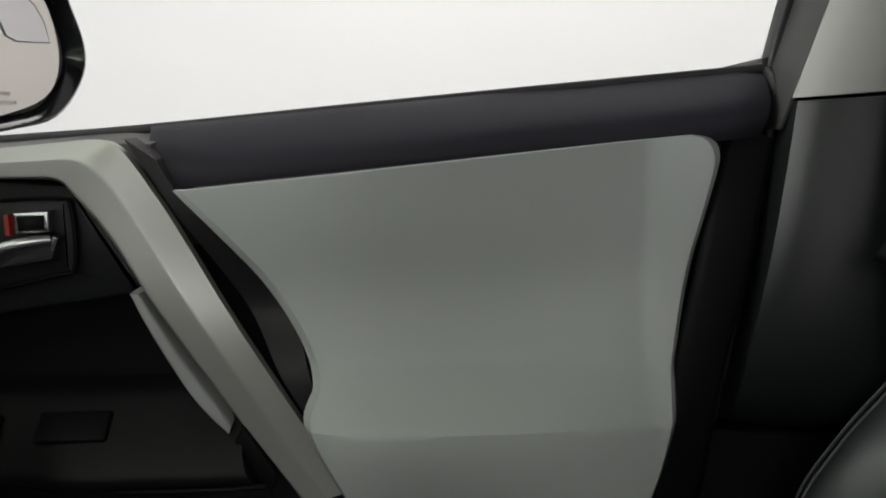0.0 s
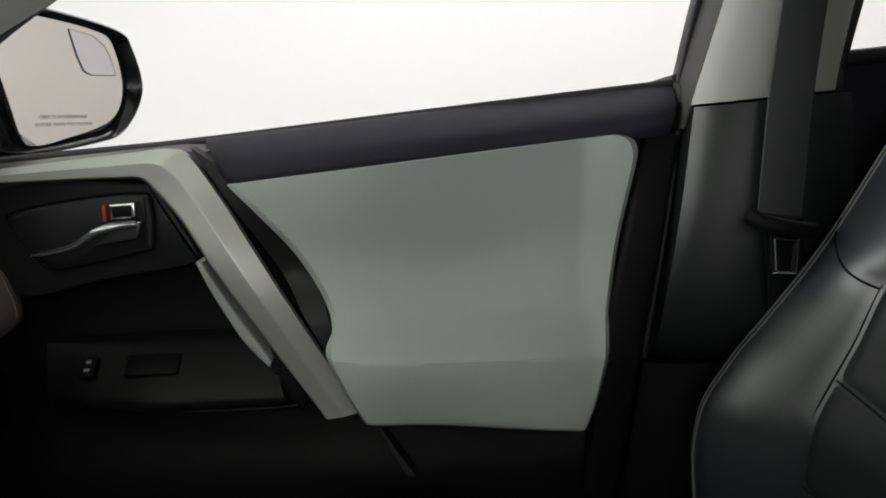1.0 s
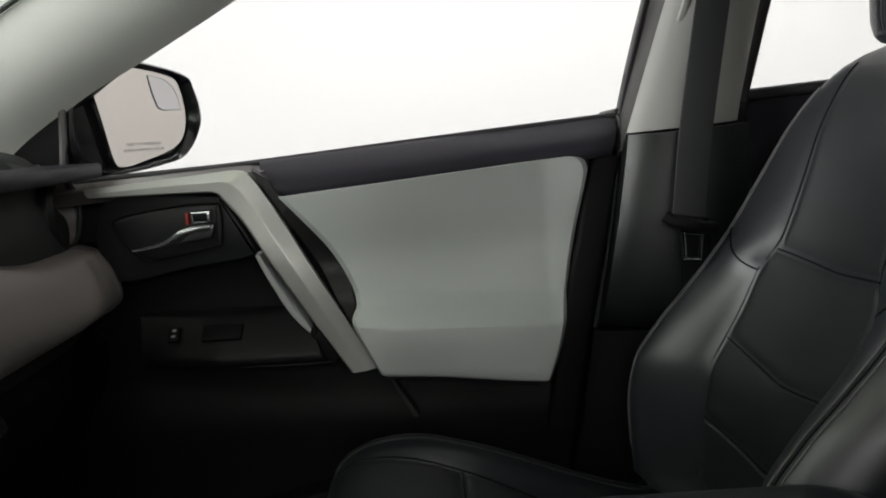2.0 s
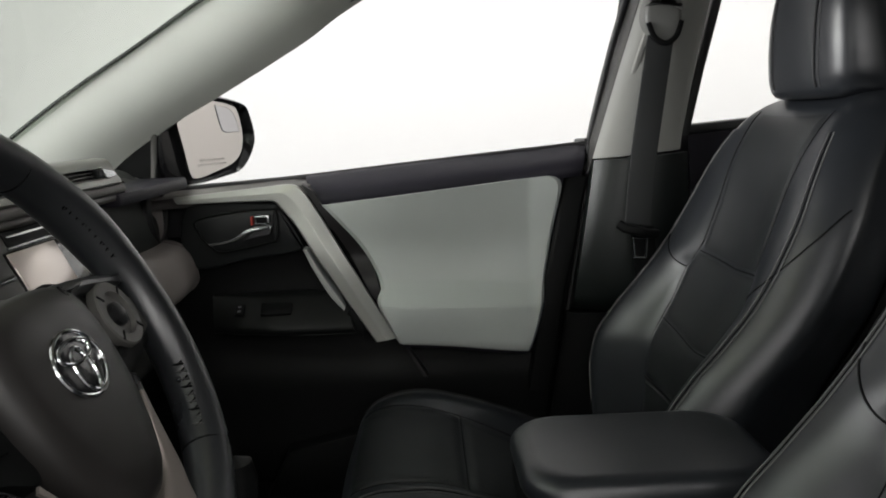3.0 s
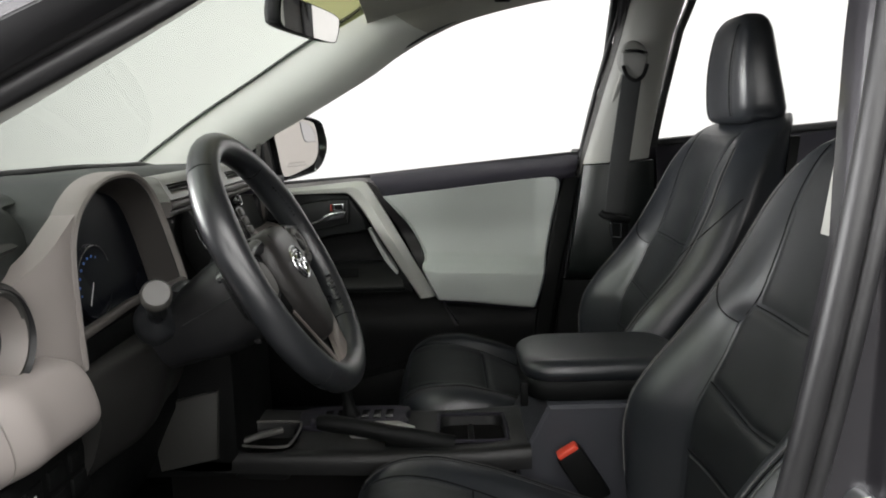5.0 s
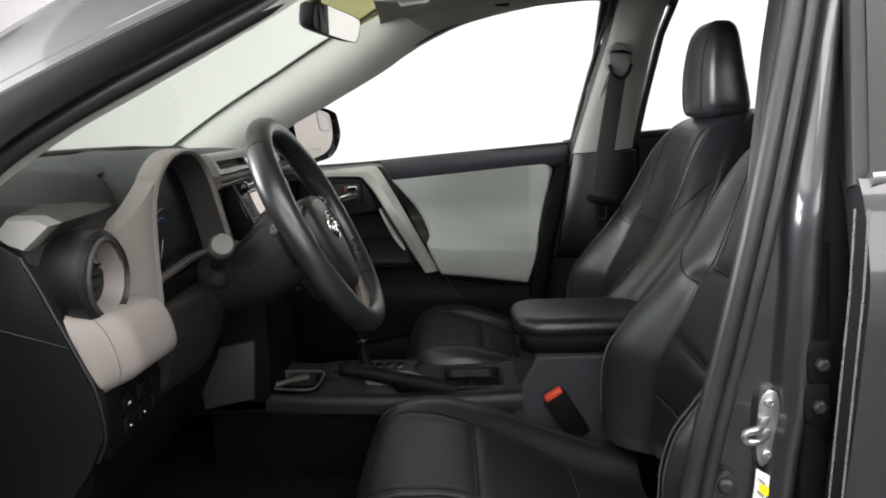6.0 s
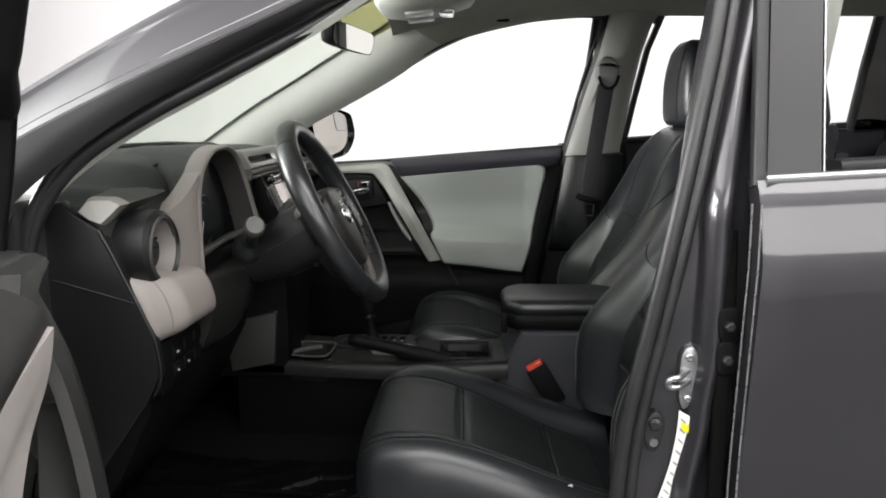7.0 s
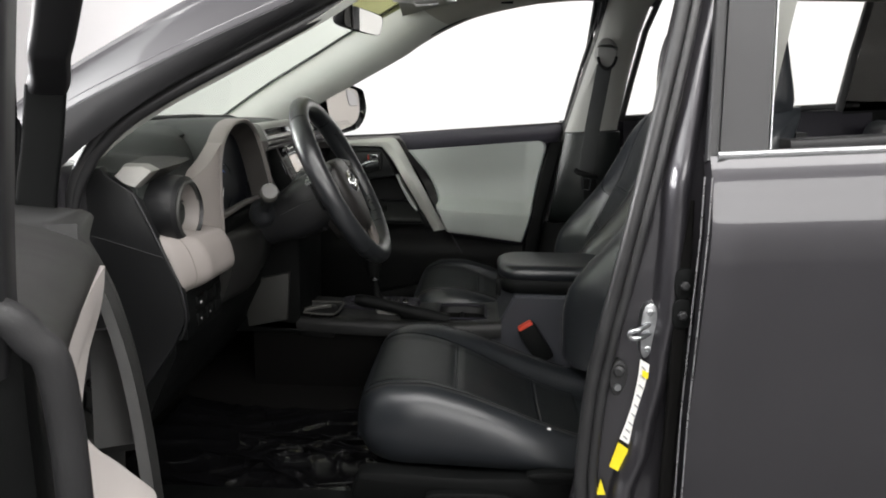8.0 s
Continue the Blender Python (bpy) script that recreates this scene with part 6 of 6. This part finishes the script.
part("stack_recess", box(-0.30, -0.232, -0.216, -0.12, 0.90, 1.060, 0.006), PLASTIC, dash, "black recess beside the head unit")
unit = part("head_unit", on_unit(-0.04, 0.0, -0.130, 0.160, -0.102, 0.040, 0.006), UNIT, dash, "dark grey head unit")
part("unit_edge", on_unit(-0.04, 0.0025, -0.133, -0.124, -0.100, 0.038, 0.003), PLASTIC, unit)
part("unit_field", on_unit(-0.002, 0.0012, -0.052, 0.122, -0.072, 0.0105, 0.002), GLOSS_BLACK, unit, "gloss black surround of the screen")
part("screen", on_unit(-0.002, 0.003, -0.048, 0.061, -0.064, 0.008, 0.002), SCREEN, unit, "blank screen, pale by a coloured-in reflection")
part("disc_recess", on_unit(-0.001, 0.0010, -0.036, 0.088, 0.0125, 0.034, 0.003), PLASTIC, unit)
part("disc_slot", on_unit(0.0, 0.0035, -0.030, 0.080, 0.0245, 0.0275, 0.001), CHROME, unit)
part("disc_lip", on_unit(0.0, 0.0045, -0.040, 0.084, 0.0115, 0.0145, 0.001), HANDLE_METAL, unit)
for y in (-0.095, 0.122):
    knob_at = TILT_M @ Vector((0, y, 0.022))
    part("knob", disc(tuple(knob_at), (0.93, 0, 0.37), [(0, 0.014), (0.003, 0.0140), (0.004, 0.0118), (0.015, 0.0112), (0.0195, 0.0088), (0.0212, 0.0045), (0.0215, 0)], 28), GLOSS_BLACK, unit, "gloss black knob")
    part("knob_ring", disc(tuple(knob_at + Vector((0.0155, 0, 0.006))), (0.93, 0, 0.37), [(0, 0.0112), (0.0015, 0.0112), (0.0015, 0.0098), (0, 0.0098), (0, 0.0112)], 28, cap=False), CHROME, unit)
for k in range(3):
    part("unit_button", on_unit(-0.001, 0.0030, -0.106, -0.056, -0.0185 - 0.0235 * k, 0.0025 - 0.0235 * k, 0.003), STACK, unit)
    part("key_line", on_unit(0.0, 0.0036, -0.088, -0.057, -0.0202 - 0.0235 * k, -0.0188 - 0.0235 * k, 0.0005), HANDLE_METAL, unit)
for k in range(4):
    part("side_key", on_unit(-0.001, 0.0060, 0.128, 0.152, -0.0115 - 0.0205 * k, 0.0065 - 0.0205 * k, 0.003), BUTTON, unit)
part("unit_glint", tube([(-0.196, -0.166, 1.034), (-0.192, -0.158, 1.017), (-0.186, -0.150, 1.000)], 0.0016, 6, ref=(0, 1, 0)), CHROME, unit, "bright edge beside the head unit")
part("climate_panel", turned(box(-0.03, 0.0, -0.12, 0.13, -0.20, -0.108, 0.008), TILT_M), PLASTIC, dash, "black climate panel")
for y in (-0.07, 0.005, 0.08):
    part("climate_dial", disc(tuple(TILT_M @ Vector((0, y, -0.145))), (0.93, 0, 0.37), [(0, 0.026), (0.006, 0.026), (0.016, 0.021), (0.017, 0.0)], 28), SATIN, dash)
part("stack_flank", slab([(-0.312, 0.72), (-0.187, 0.748), (-0.196, 0.622), (-0.298, 0.600)], -0.146, -0.13, 0.005), STACK, dash, "grey side of the centre stack")
part("stack_body", box(-0.5, -0.16, -0.135, 0.14, 0.58, 0.92, 0.015), PLASTIC, dash)
part("column_cover", loft(bmesh.new(), [[(x + 0.022 * math.exp(-((y + 0.36) / 0.09) ** 2), y, z) for x, z in [tuple(p) for p in cr([(-0.36, 0.905), (-0.245, 0.905), (-0.220, 0.880), (-0.222, 0.82), (-0.26, 0.755), (-0.36, 0.745)], 24)]] for y in [-0.515 + 0.325 * i / 20 for i in range(21)]]), KNEE, dash, "charcoal panel under the column", 60)

# ---------- centre console ----------
con = thing("centre_console", (0.15, 0, 0.4), "black centre console with padded armrest and cup holders", "centre console")


def sunk(x, y, cx, cy, a, b):
    """1 inside a rounded well, 0 outside it."""
    d = ((abs(x - cx) / a) ** 5 + (abs(y - cy) / b) ** 5) ** 0.2
    return min(1.0, max(0.0, (1.06 - d) / 0.10))


def deck(u, v):
    x = -0.30 + 0.66 * u
    y = -0.135 + 0.225 * v
    z = spline([(-0.3, 0.640), (-0.05, 0.624), (0.20, 0.618), (0.36, 0.625)], x) - roll_off(min(v, 1 - v) * 0.225, 0.02)
    z -= 0.050 * sunk(x, y, 0.257, -0.028, 0.062, 0.064) + 0.040 * sunk(x, y, -0.128, -0.062, 0.056, 0.058)
    return (x, y, z)


part("deck", patch(deck, 120, 56, (0, 0, -0.02)), CONSOLE_DECK, con, "black console deck with two cup wells")
part("console_side", box(-0.30, 0.36, -0.106, 0.085, 0.36, 0.60, 0.01), CARPET, con, "black carpeted console side")
rings = []
for y, k in ((-0.118, 0.96), (-0.112, 1.0), (0.0, 1.0), (0.108, 1.0), (0.114, 0.96)):
    pr = [(0.335, 0.585), (0.392, 0.694), (0.640, 0.694), (0.66, 0.42), (0.335, 0.42)]
    rings.append([(0.5 + (x - 0.5) * k, y, 0.56 + (z - 0.56) * k) for x, z in pr])
part("console_box", loft(bmesh.new(), rings), CONSOLE, con, "charcoal console box")


def pillow(x0, x1, y0, y1, z0, z1, r, nose):
    rings = []
    for i in range(25):
        a = -math.pi / 2 + math.pi * i / 24
        k = 1 - (1 - math.cos(a)) * r
        z = (z0 + z1) / 2 + math.sin(a) * (z1 - z0) / 2
        w, h = (x1 - x0), (y1 - y0)
        pr = rounded(w - 2 * r * (1 - math.cos(a)), h - 2 * r * (1 - math.cos(a)), min(w, h) * 0.28 - r * (1 - math.cos(a)) * 0.4, 6)
        rings.append([((x0 + x1) / 2 + px, (y0 + y1) / 2 + py, z + nose * max(0, (-px / w)) * 0) for px, py in pr])
    return loft(bmesh.new(), rings)


part("armrest_lid", pillow(0.350, 0.660, -0.098, 0.120, 0.722, 0.767, 0.026, 0), LEATHER, con, "padded black armrest lid", 60)
part("armrest_base", pillow(0.352, 0.660, -0.098, 0.118, 0.690, 0.734, 0.012, 0), PLASTIC, con, "black armrest base", 60)
part("latch", box(0.344, 0.358, -0.105, -0.085, 0.690, 0.735, 0.003), PLASTIC, con)
well = [(0.205, -0.092), (0.310, -0.092), (0.321, -0.078), (0.321, 0.022), (0.310, 0.036), (0.205, 0.036), (0.194, 0.022), (0.194, -0.078)]
cup = part("cup_rim", tube([(p.x, p.y, 0.6225) for p in cr(well, 60, True)], 0.0035, 6, True, ref=(0, 0, 1)), SATIN, con, "dark rim round the cup wells")
part("cup_divider", box(0.250, 0.262, -0.088, 0.032, 0.575, 0.606, 0.004), PLASTIC, cup)
part("shift_plate", slab([tuple(p) for p in cr([(-0.06, -0.03), (0.12, -0.03), (0.13, 0.02), (0.12, 0.07), (-0.06, 0.07), (-0.08, 0.02)], 40, True)], 0.634, 0.60, 0.006, axis="z"), SATIN, con, "dark shift surround")
part("shift_trim", slab([(0.030, -0.064), (0.138, -0.074), (0.150, -0.050), (0.118, -0.020), (-0.035, -0.018), (-0.03, -0.030), (0.020, -0.036)], 0.6365, 0.62, 0.002, axis="z"), SILVER, con, "silver strip beside the lever")
for k in range(6):
    part("shift_notch", box(-0.03 + 0.024 * k, -0.015 + 0.024 * k, 0.0, 0.04, 0.6335, 0.637, 0.001), GLOSS_BLACK, con)
part("shift_lever", disc((0.02, 0.02, 0.632), (-0.12, 0, 1), [(0, 0.020), (0.02, 0.012), (0.06, 0.009), (0.075, 0.018), (0.10, 0.023), (0.125, 0.020), (0.135, 0.0)], 24), PLASTIC, con, "black shift lever")
part("lever_collar", disc((0.012, 0.02, 0.694), (-0.12, 0, 1), [(0, 0.0135), (0.008, 0.0150), (0.014, 0.0125)], 24), CHROME, con)
tray_line = [(-0.176, -0.110), (-0.090, -0.126), (-0.072, -0.100), (-0.070, -0.020), (-0.090, -0.006), (-0.165, -0.004), (-0.184, -0.022), (-0.186, -0.090)]
tray = part("tray_rim", tube([(p.x, p.y, 0.634) for p in cr(tray_line, 60, True)], 0.0026, 6, True, ref=(0, 0, 1)), BUTTON, con, "bright rim of the open tray")
part("tray_bar", sweep(cr([(-0.170, -0.098, 0.632), (-0.135, -0.085, 0.640), (-0.098, -0.062, 0.640)], 14), rounded(0.010, 0.014, 0.004), ref=(0, 0, 1)), BUTTON, tray, "grey bar across the tray")
hb = thing("handbrake_lever", (0.1, -0.10, 0.62), "black handbrake lever with rubber gaiter", "handbrake")
part("grip", sweep(cr([(-0.025, -0.100, 0.668), (0.0, -0.100, 0.666), (0.07, -0.100, 0.652), (0.13, -0.098, 0.636), (0.19, -0.095, 0.622)], 24), circle(0.0155, 14), scale=[0.75 + 0.3 * min(1, i / 5) - 0.35 * max(0, (i - 14) / 10) for i in range(24)]), PLASTIC, hb, "black grip")
part("gaiter", sweep(cr([(0.10, -0.098, 0.640), (0.16, -0.095, 0.628), (0.22, -0.09, 0.612)], 12), circle(0.016, 14, 0.020)), PLASTIC, hb)
part("release_button", disc((-0.027, -0.100, 0.6685), (-1, 0, 0.1), [(0, 0.008), (0.008, 0.008), (0.010, 0.006), (0.010, 0)], 16), SATIN, hb)

# ---------- belts, buckle ----------
belt = thing("seat_belt", (0.68, 0.60, 0.9), "black seat belt hanging from a grey pillar loop", "seat belt")
line = cr([(0.705, 0.592, 1.305), (0.690, 0.590, 1.20), (0.672, 0.582, 1.08), (0.658, 0.570, 0.955)], 30)
part("webbing", sweep(line, rounded(0.003, 0.050, 0.0012), ref=(0, 1, 0)), material("belt_webbing", (0.016, 0.018, 0.018), 0.6, grain=0.6, grain_size=1200), belt, "woven black webbing", 50)
loop = part("pillar_loop", slab([tuple(p) for p in cr([(0.678, 1.366), (0.694, 1.376), (0.722, 1.374), (0.742, 1.358), (0.745, 1.330), (0.733, 1.300), (0.711, 1.287), (0.691, 1.300), (0.675, 1.332)], 36, True)], 0.588, 0.628, 0.010, 4), LOOP, belt, "grey belt loop cover")
part("loop_cap", slab([tuple(p) for p in cr([(0.676, 1.362), (0.690, 1.388), (0.715, 1.390), (0.738, 1.372), (0.744, 1.352), (0.715, 1.362)], 30, True)], 0.580, 0.62, 0.008, 3), LOOP, loop)
part("loop_slot", sweep(cr([(0.680, 0.586, 1.330), (0.690, 0.582, 1.304), (0.711, 0.580, 1.292), (0.731, 0.582, 1.304), (0.742, 0.586, 1.332)], 24), rounded(0.006, 0.010, 0.0025)), PLASTIC, loop, "black slot of the loop")
part("tongue_head", sweep([(0.622, 0.566, 0.956), (0.630, 0.560, 0.950), (0.655, 0.556, 0.944), (0.680, 0.558, 0.938), (0.690, 0.566, 0.937)], rounded(0.022, 0.018, 0.006)), PLASTIC, belt, "black tongue head")
plate = [(0.645, 0.932), (0.672, 0.929), (0.670, 0.892), (0.648, 0.894)]
part("tongue_plate", tube([(x, 0.558, z) for x, z in plate], 0.0035, 6, True), CHROME, belt, "steel tongue")
part("lower_webbing", sweep(cr([(0.672, 0.590, 0.945), (0.69, 0.60, 0.80), (0.71, 0.62, 0.60), (0.72, 0.63, 0.42)], 16), rounded(0.003, 0.046, 0.0012)), PLASTIC, belt)
buckle = thing("belt_buckle", (0.43, -0.155, 0.6), "black belt buckle with a red release button", "belt buckle")
BK = Matrix.Translation((0.445, -0.150, 0.585)) @ pose(0, 0, 0, 0, -32, 0)
part("buckle_body", turned(box(-0.024, 0.024, -0.014, 0.014, -0.06, 0.045, 0.006), BK), PLASTIC, buckle)
part("release_button", turned(box(-0.020, 0.020, -0.012, 0.012, 0.040, 0.053, 0.004), BK), RED, buckle, "red release button")

# ---------- roof fittings ----------
mir = thing("rear_view_mirror", (-0.03, 0.0, 1.47), "black rear-view mirror on the windscreen", "rear-view mirror")
MM = Matrix.Translation((-0.022, 0.0, 1.385)) @ pose(0, 0, 0, 0, 8, 0) @ pose(0, 0, 0, 0, 0, -16)
oval = [(-0.122, 0.018), (-0.115, 0.032), (-0.06, 0.037), (0.06, 0.037), (0.115, 0.032), (0.124, 0.016), (0.120, -0.018), (0.105, -0.032), (0.05, -0.036), (-0.05, -0.036), (-0.105, -0.032), (-0.120, -0.015)]
o = cr(oval, 60, True)
bm = loft(bmesh.new(), [[(x, p.x * k, p.y * k * 0.78) for p in o] for x, k in ((0.006, 0.95), (0.010, 0.985), (0.006, 1.0), (-0.012, 0.98), (-0.026, 0.86), (-0.034, 0.55))])
part("mirror_case", turned(bm, MM), PLASTIC, mir)
part("mirror_glass", turned(loft(bmesh.new(), [[(x, p.x * 0.95, p.y * 0.73) for p in o] for x in (0.004, 0.0105)]), MM), MIRROR, mir, "mirror glass")
part("mirror_stem", tube(cr([(-0.03, 0.0, 1.40), (-0.055, 0, 1.425), (-0.06, 0, 1.462)], 10), 0.011, 10), PLASTIC, mir)
over = thing("overhead_console", (0.17, 0, 1.47), "cream overhead console with map lamps", "overhead console")
rings = []
for x, w, d in ((0.045, 0.085, 0.012), (0.06, 0.105, 0.030), (0.12, 0.115, 0.045), (0.20, 0.115, 0.048), (0.265, 0.108, 0.036), (0.285, 0.09, 0.010)):
    zt = 1.485 + 0.18 * (x - 0.045) * 0.9
    rings.append([(x, math.copysign(abs(math.cos(a)) ** 0.5, math.cos(a)) * w, zt - 0.02 + math.copysign(abs(math.sin(a)) ** 0.7, math.sin(a)) * (d if math.sin(a) < 0 else 0.03)) for a in [2 * math.pi * i / 32 for i in range(32)]])
part("console_shell", loft(bmesh.new(), rings), CREAM, over, "cream plastic shell", 50)
for s in (1, -1):
    part("map_lamp", turned(box(-0.032, 0.032, -0.028, 0.028, -0.004, 0.004, 0.003), Matrix.Translation((0.145, s * 0.055, 1.436)) @ pose(0, 0, 0, 0, -6, 0)), LENS, over, "clear map lamp lens")
part("lamp_switch", box(0.19, 0.225, -0.05, 0.05, 1.440, 1.452, 0.004), CHROME, over)
for s in (1, -1):
    grab = thing("grab_handle", (0.45, s * 0.60, 1.52), "folded grab handle on the roof rail", "grab handle")
    part("handle", sweep(cr([(0.36, s * 0.615, 1.508), (0.40, s * 0.600, 1.515), (0.50, s * 0.596, 1.530), (0.56, s * 0.610, 1.535)], 18), rounded(0.020, 0.024, 0.008)), HEADLINER, grab)
    for x, z in ((0.375, 1.507), (0.55, 1.534)):
        part("handle_clip", box(x - 0.022, x + 0.022, min(s * 0.592, s * 0.63), max(s * 0.592, s * 0.63), z - 0.010, z + 0.014, 0.005), PLASTIC, grab)

# ---------- on the driver's door pillar ----------
striker = thing("door_striker", (0.565, -0.79, 0.82), "zinc-plated door striker bolted to the pillar", "door striker")
pl = cr([(0.578, 0.868), (0.590, 0.858), (0.592, 0.82), (0.586, 0.785), (0.574, 0.772), (0.566, 0.79), (0.566, 0.85)], 36, True)
base = part("striker_plate", slab([tuple(p) for p in pl], -0.800, -0.780, 0.003), STEEL, striker)
part("striker_loop", tube(cr([(0.580, -0.795, 0.832), (0.560, -0.818, 0.828), (0.546, -0.822, 0.826), (0.542, -0.822, 0.820), (0.546, -0.822, 0.814), (0.562, -0.818, 0.814), (0.582, -0.795, 0.816)], 30), 0.0045, 10, ref=(0, 0, 1)), STEEL, striker, "bent steel loop")
for z in (0.852, 0.788):
    part("bolt_head", disc((0.578, -0.798, z), (0, -1, 0), [(0, 0.0062), (0.004, 0.0062), (0.005, 0.004), (0.003, 0.003), (0.003, 0)], 12), STEEL, striker)


def pillar_face(x, z, e=0.0):
    return Vector((x, -0.783 - 0.25 * max(0, x - 0.545) + lean(z) - e, z))


lab = thing("tyre_label", (0.56, -0.79, 0.69), "white printed label with a yellow strip on the pillar", "label")
L0 = cr([(0.568, 0.770), (0.566, 0.735), (0.560, 0.690), (0.551, 0.650), (0.543, 0.622)], 21)
part("label_sheet", patch(lambda u, v: pillar_face(L0[round(v * 20)].x + 0.015 * u, L0[round(v * 20)].y - 0.008 * u, 0.010), 2, 20, (0, 0.001, 0)), PAPER, lab, "white label")
for k in range(9):
    part("print_bar", patch(lambda u, v: pillar_face(L0[2 + k * 2].x + 0.003 + 0.007 * u, L0[2 + k * 2].y - 0.006 * u - 0.003 * v, 0.0115), 1, 1, (0, 0.0005, 0)), INK, lab)
part("yellow_mark", patch(lambda u, v: pillar_face(0.572 + 0.010 * u, 0.752 - 0.012 * v - 0.004 * u, 0.0115), 1, 1, (0, 0.0005, 0)), YELLOW, lab)
part("yellow_strip", patch(lambda u, v: pillar_face(0.541 - 0.013 * v + 0.018 * u, 0.615 - 0.045 * v - 0.010 * u, 0.010), 2, 2, (0, 0.001, 0)), YELLOW, lab, "yellow strip")
part("yellow_triangle", patch(lambda u, v: pillar_face(0.515 - 0.006 * v + 0.016 * u * v, 0.545 - 0.03 * v, 0.010), 1, 1, (0, 0.001, 0)), YELLOW, lab)
sw = thing("courtesy_switch", (0.537, -0.785, 0.73), "black rubber door light switch with screw", "switch")
part("switch_body", slab([tuple(p) for p in cr([(0.520, 0.745), (0.535, 0.765), (0.550, 0.748), (0.546, 0.715), (0.534, 0.700), (0.522, 0.715)], 30, True)], -0.792, -0.775, 0.004), RUBBER, sw)
part("plunger", disc((0.536, -0.790, 0.746), (-0.3, -1, 0), [(0, 0.011), (0.008, 0.010), (0.012, 0.006), (0.012, 0)], 16), RUBBER, sw)
part("screw", disc((0.534, -0.791, 0.716), (0, -1, 0), [(0, 0.007), (0.004, 0.006), (0.004, 0)], 12), STEEL, sw)
# black strip added for the shadow between pillar and rear door
part("gap_shade", sweep([(0.622, -0.812, 0.36), (0.624, -0.812, 0.70), (0.626, -0.806, 0.95), (0.628, -0.790, 1.04)], rounded(0.016, 0.022, 0.006)), CARPET, body, "black strip standing for shade in the door gap")
hinge = thing("rear_door_hinge", (0.632, -0.81, 0.88), "grey door hinge with check strap and bolts", "door hinge")
for z in (0.905, 0.855):
    part("hinge_leaf", slab([tuple(p) for p in cr([(0.612, z + 0.022), (0.636, z + 0.026), (0.642, z), (0.636, z - 0.022), (0.614, z - 0.020)], 24, True)], -0.820, -0.80, 0.004), PLASTIC, hinge)
    part("hinge_bolt", disc((0.626, -0.820, z), (0, -1, 0), [(0, 0.008), (0.006, 0.008), (0.008, 0.005), (0.008, 0)], 6), RUBBER, hinge)
part("check_strap", slab([tuple(p) for p in cr([(0.614, 0.80), (0.640, 0.805), (0.642, 0.72), (0.616, 0.715)], 24, True)], -0.816, -0.80, 0.005), PLASTIC, hinge)

# ---------- protective film on the driver's floor ----------
film = thing("floor_film", (-0.15, -0.38, 0.36), "crumpled shiny plastic film over the driver floor", "plastic film")


def crumple(u, v):
    x, y = -0.46 + 0.56 * u, -0.66 + 0.50 * v
    n = noise.noise(Vector((x * 7, y * 7, 0))) * 0.010 + 0.009 * (1 - abs(noise.noise(Vector((x * 5 + y * 3, y * 13 - x * 6, 3))))) ** 7 + 0.004 * (1 - abs(noise.noise(Vector((x * 14, y * 8 + x * 5, 8))))) ** 9
    return (x, y, 0.380 + n + 0.10 * max(0, 0.3 - u))


part("film_sheet", patch(crumple, 110, 100, (0, 0, -0.002)), FILM, film, "crinkled glossy film", 180)
rng = random.Random(5)
for k in range(9):
    x, y, a = rng.uniform(-0.36, 0.02), rng.uniform(-0.62, -0.34), rng.uniform(-0.6, 0.6)
    n = rng.uniform(0.05, 0.11)
    fold = cr([(x + n * i * math.cos(a) + rng.uniform(-0.01, 0.01), y + n * i * math.sin(a) + rng.uniform(-0.012, 0.012), 0.396 + rng.uniform(-0.004, 0.006)) for i in range(4)], 22)
    part("film_fold", tube(fold, 0.0045, 6, scale=[0.25 + 0.75 * math.sin(math.pi * (i + 0.5) / 22) for i in range(22)], ref=(0, 0, 1)), FILM, film)
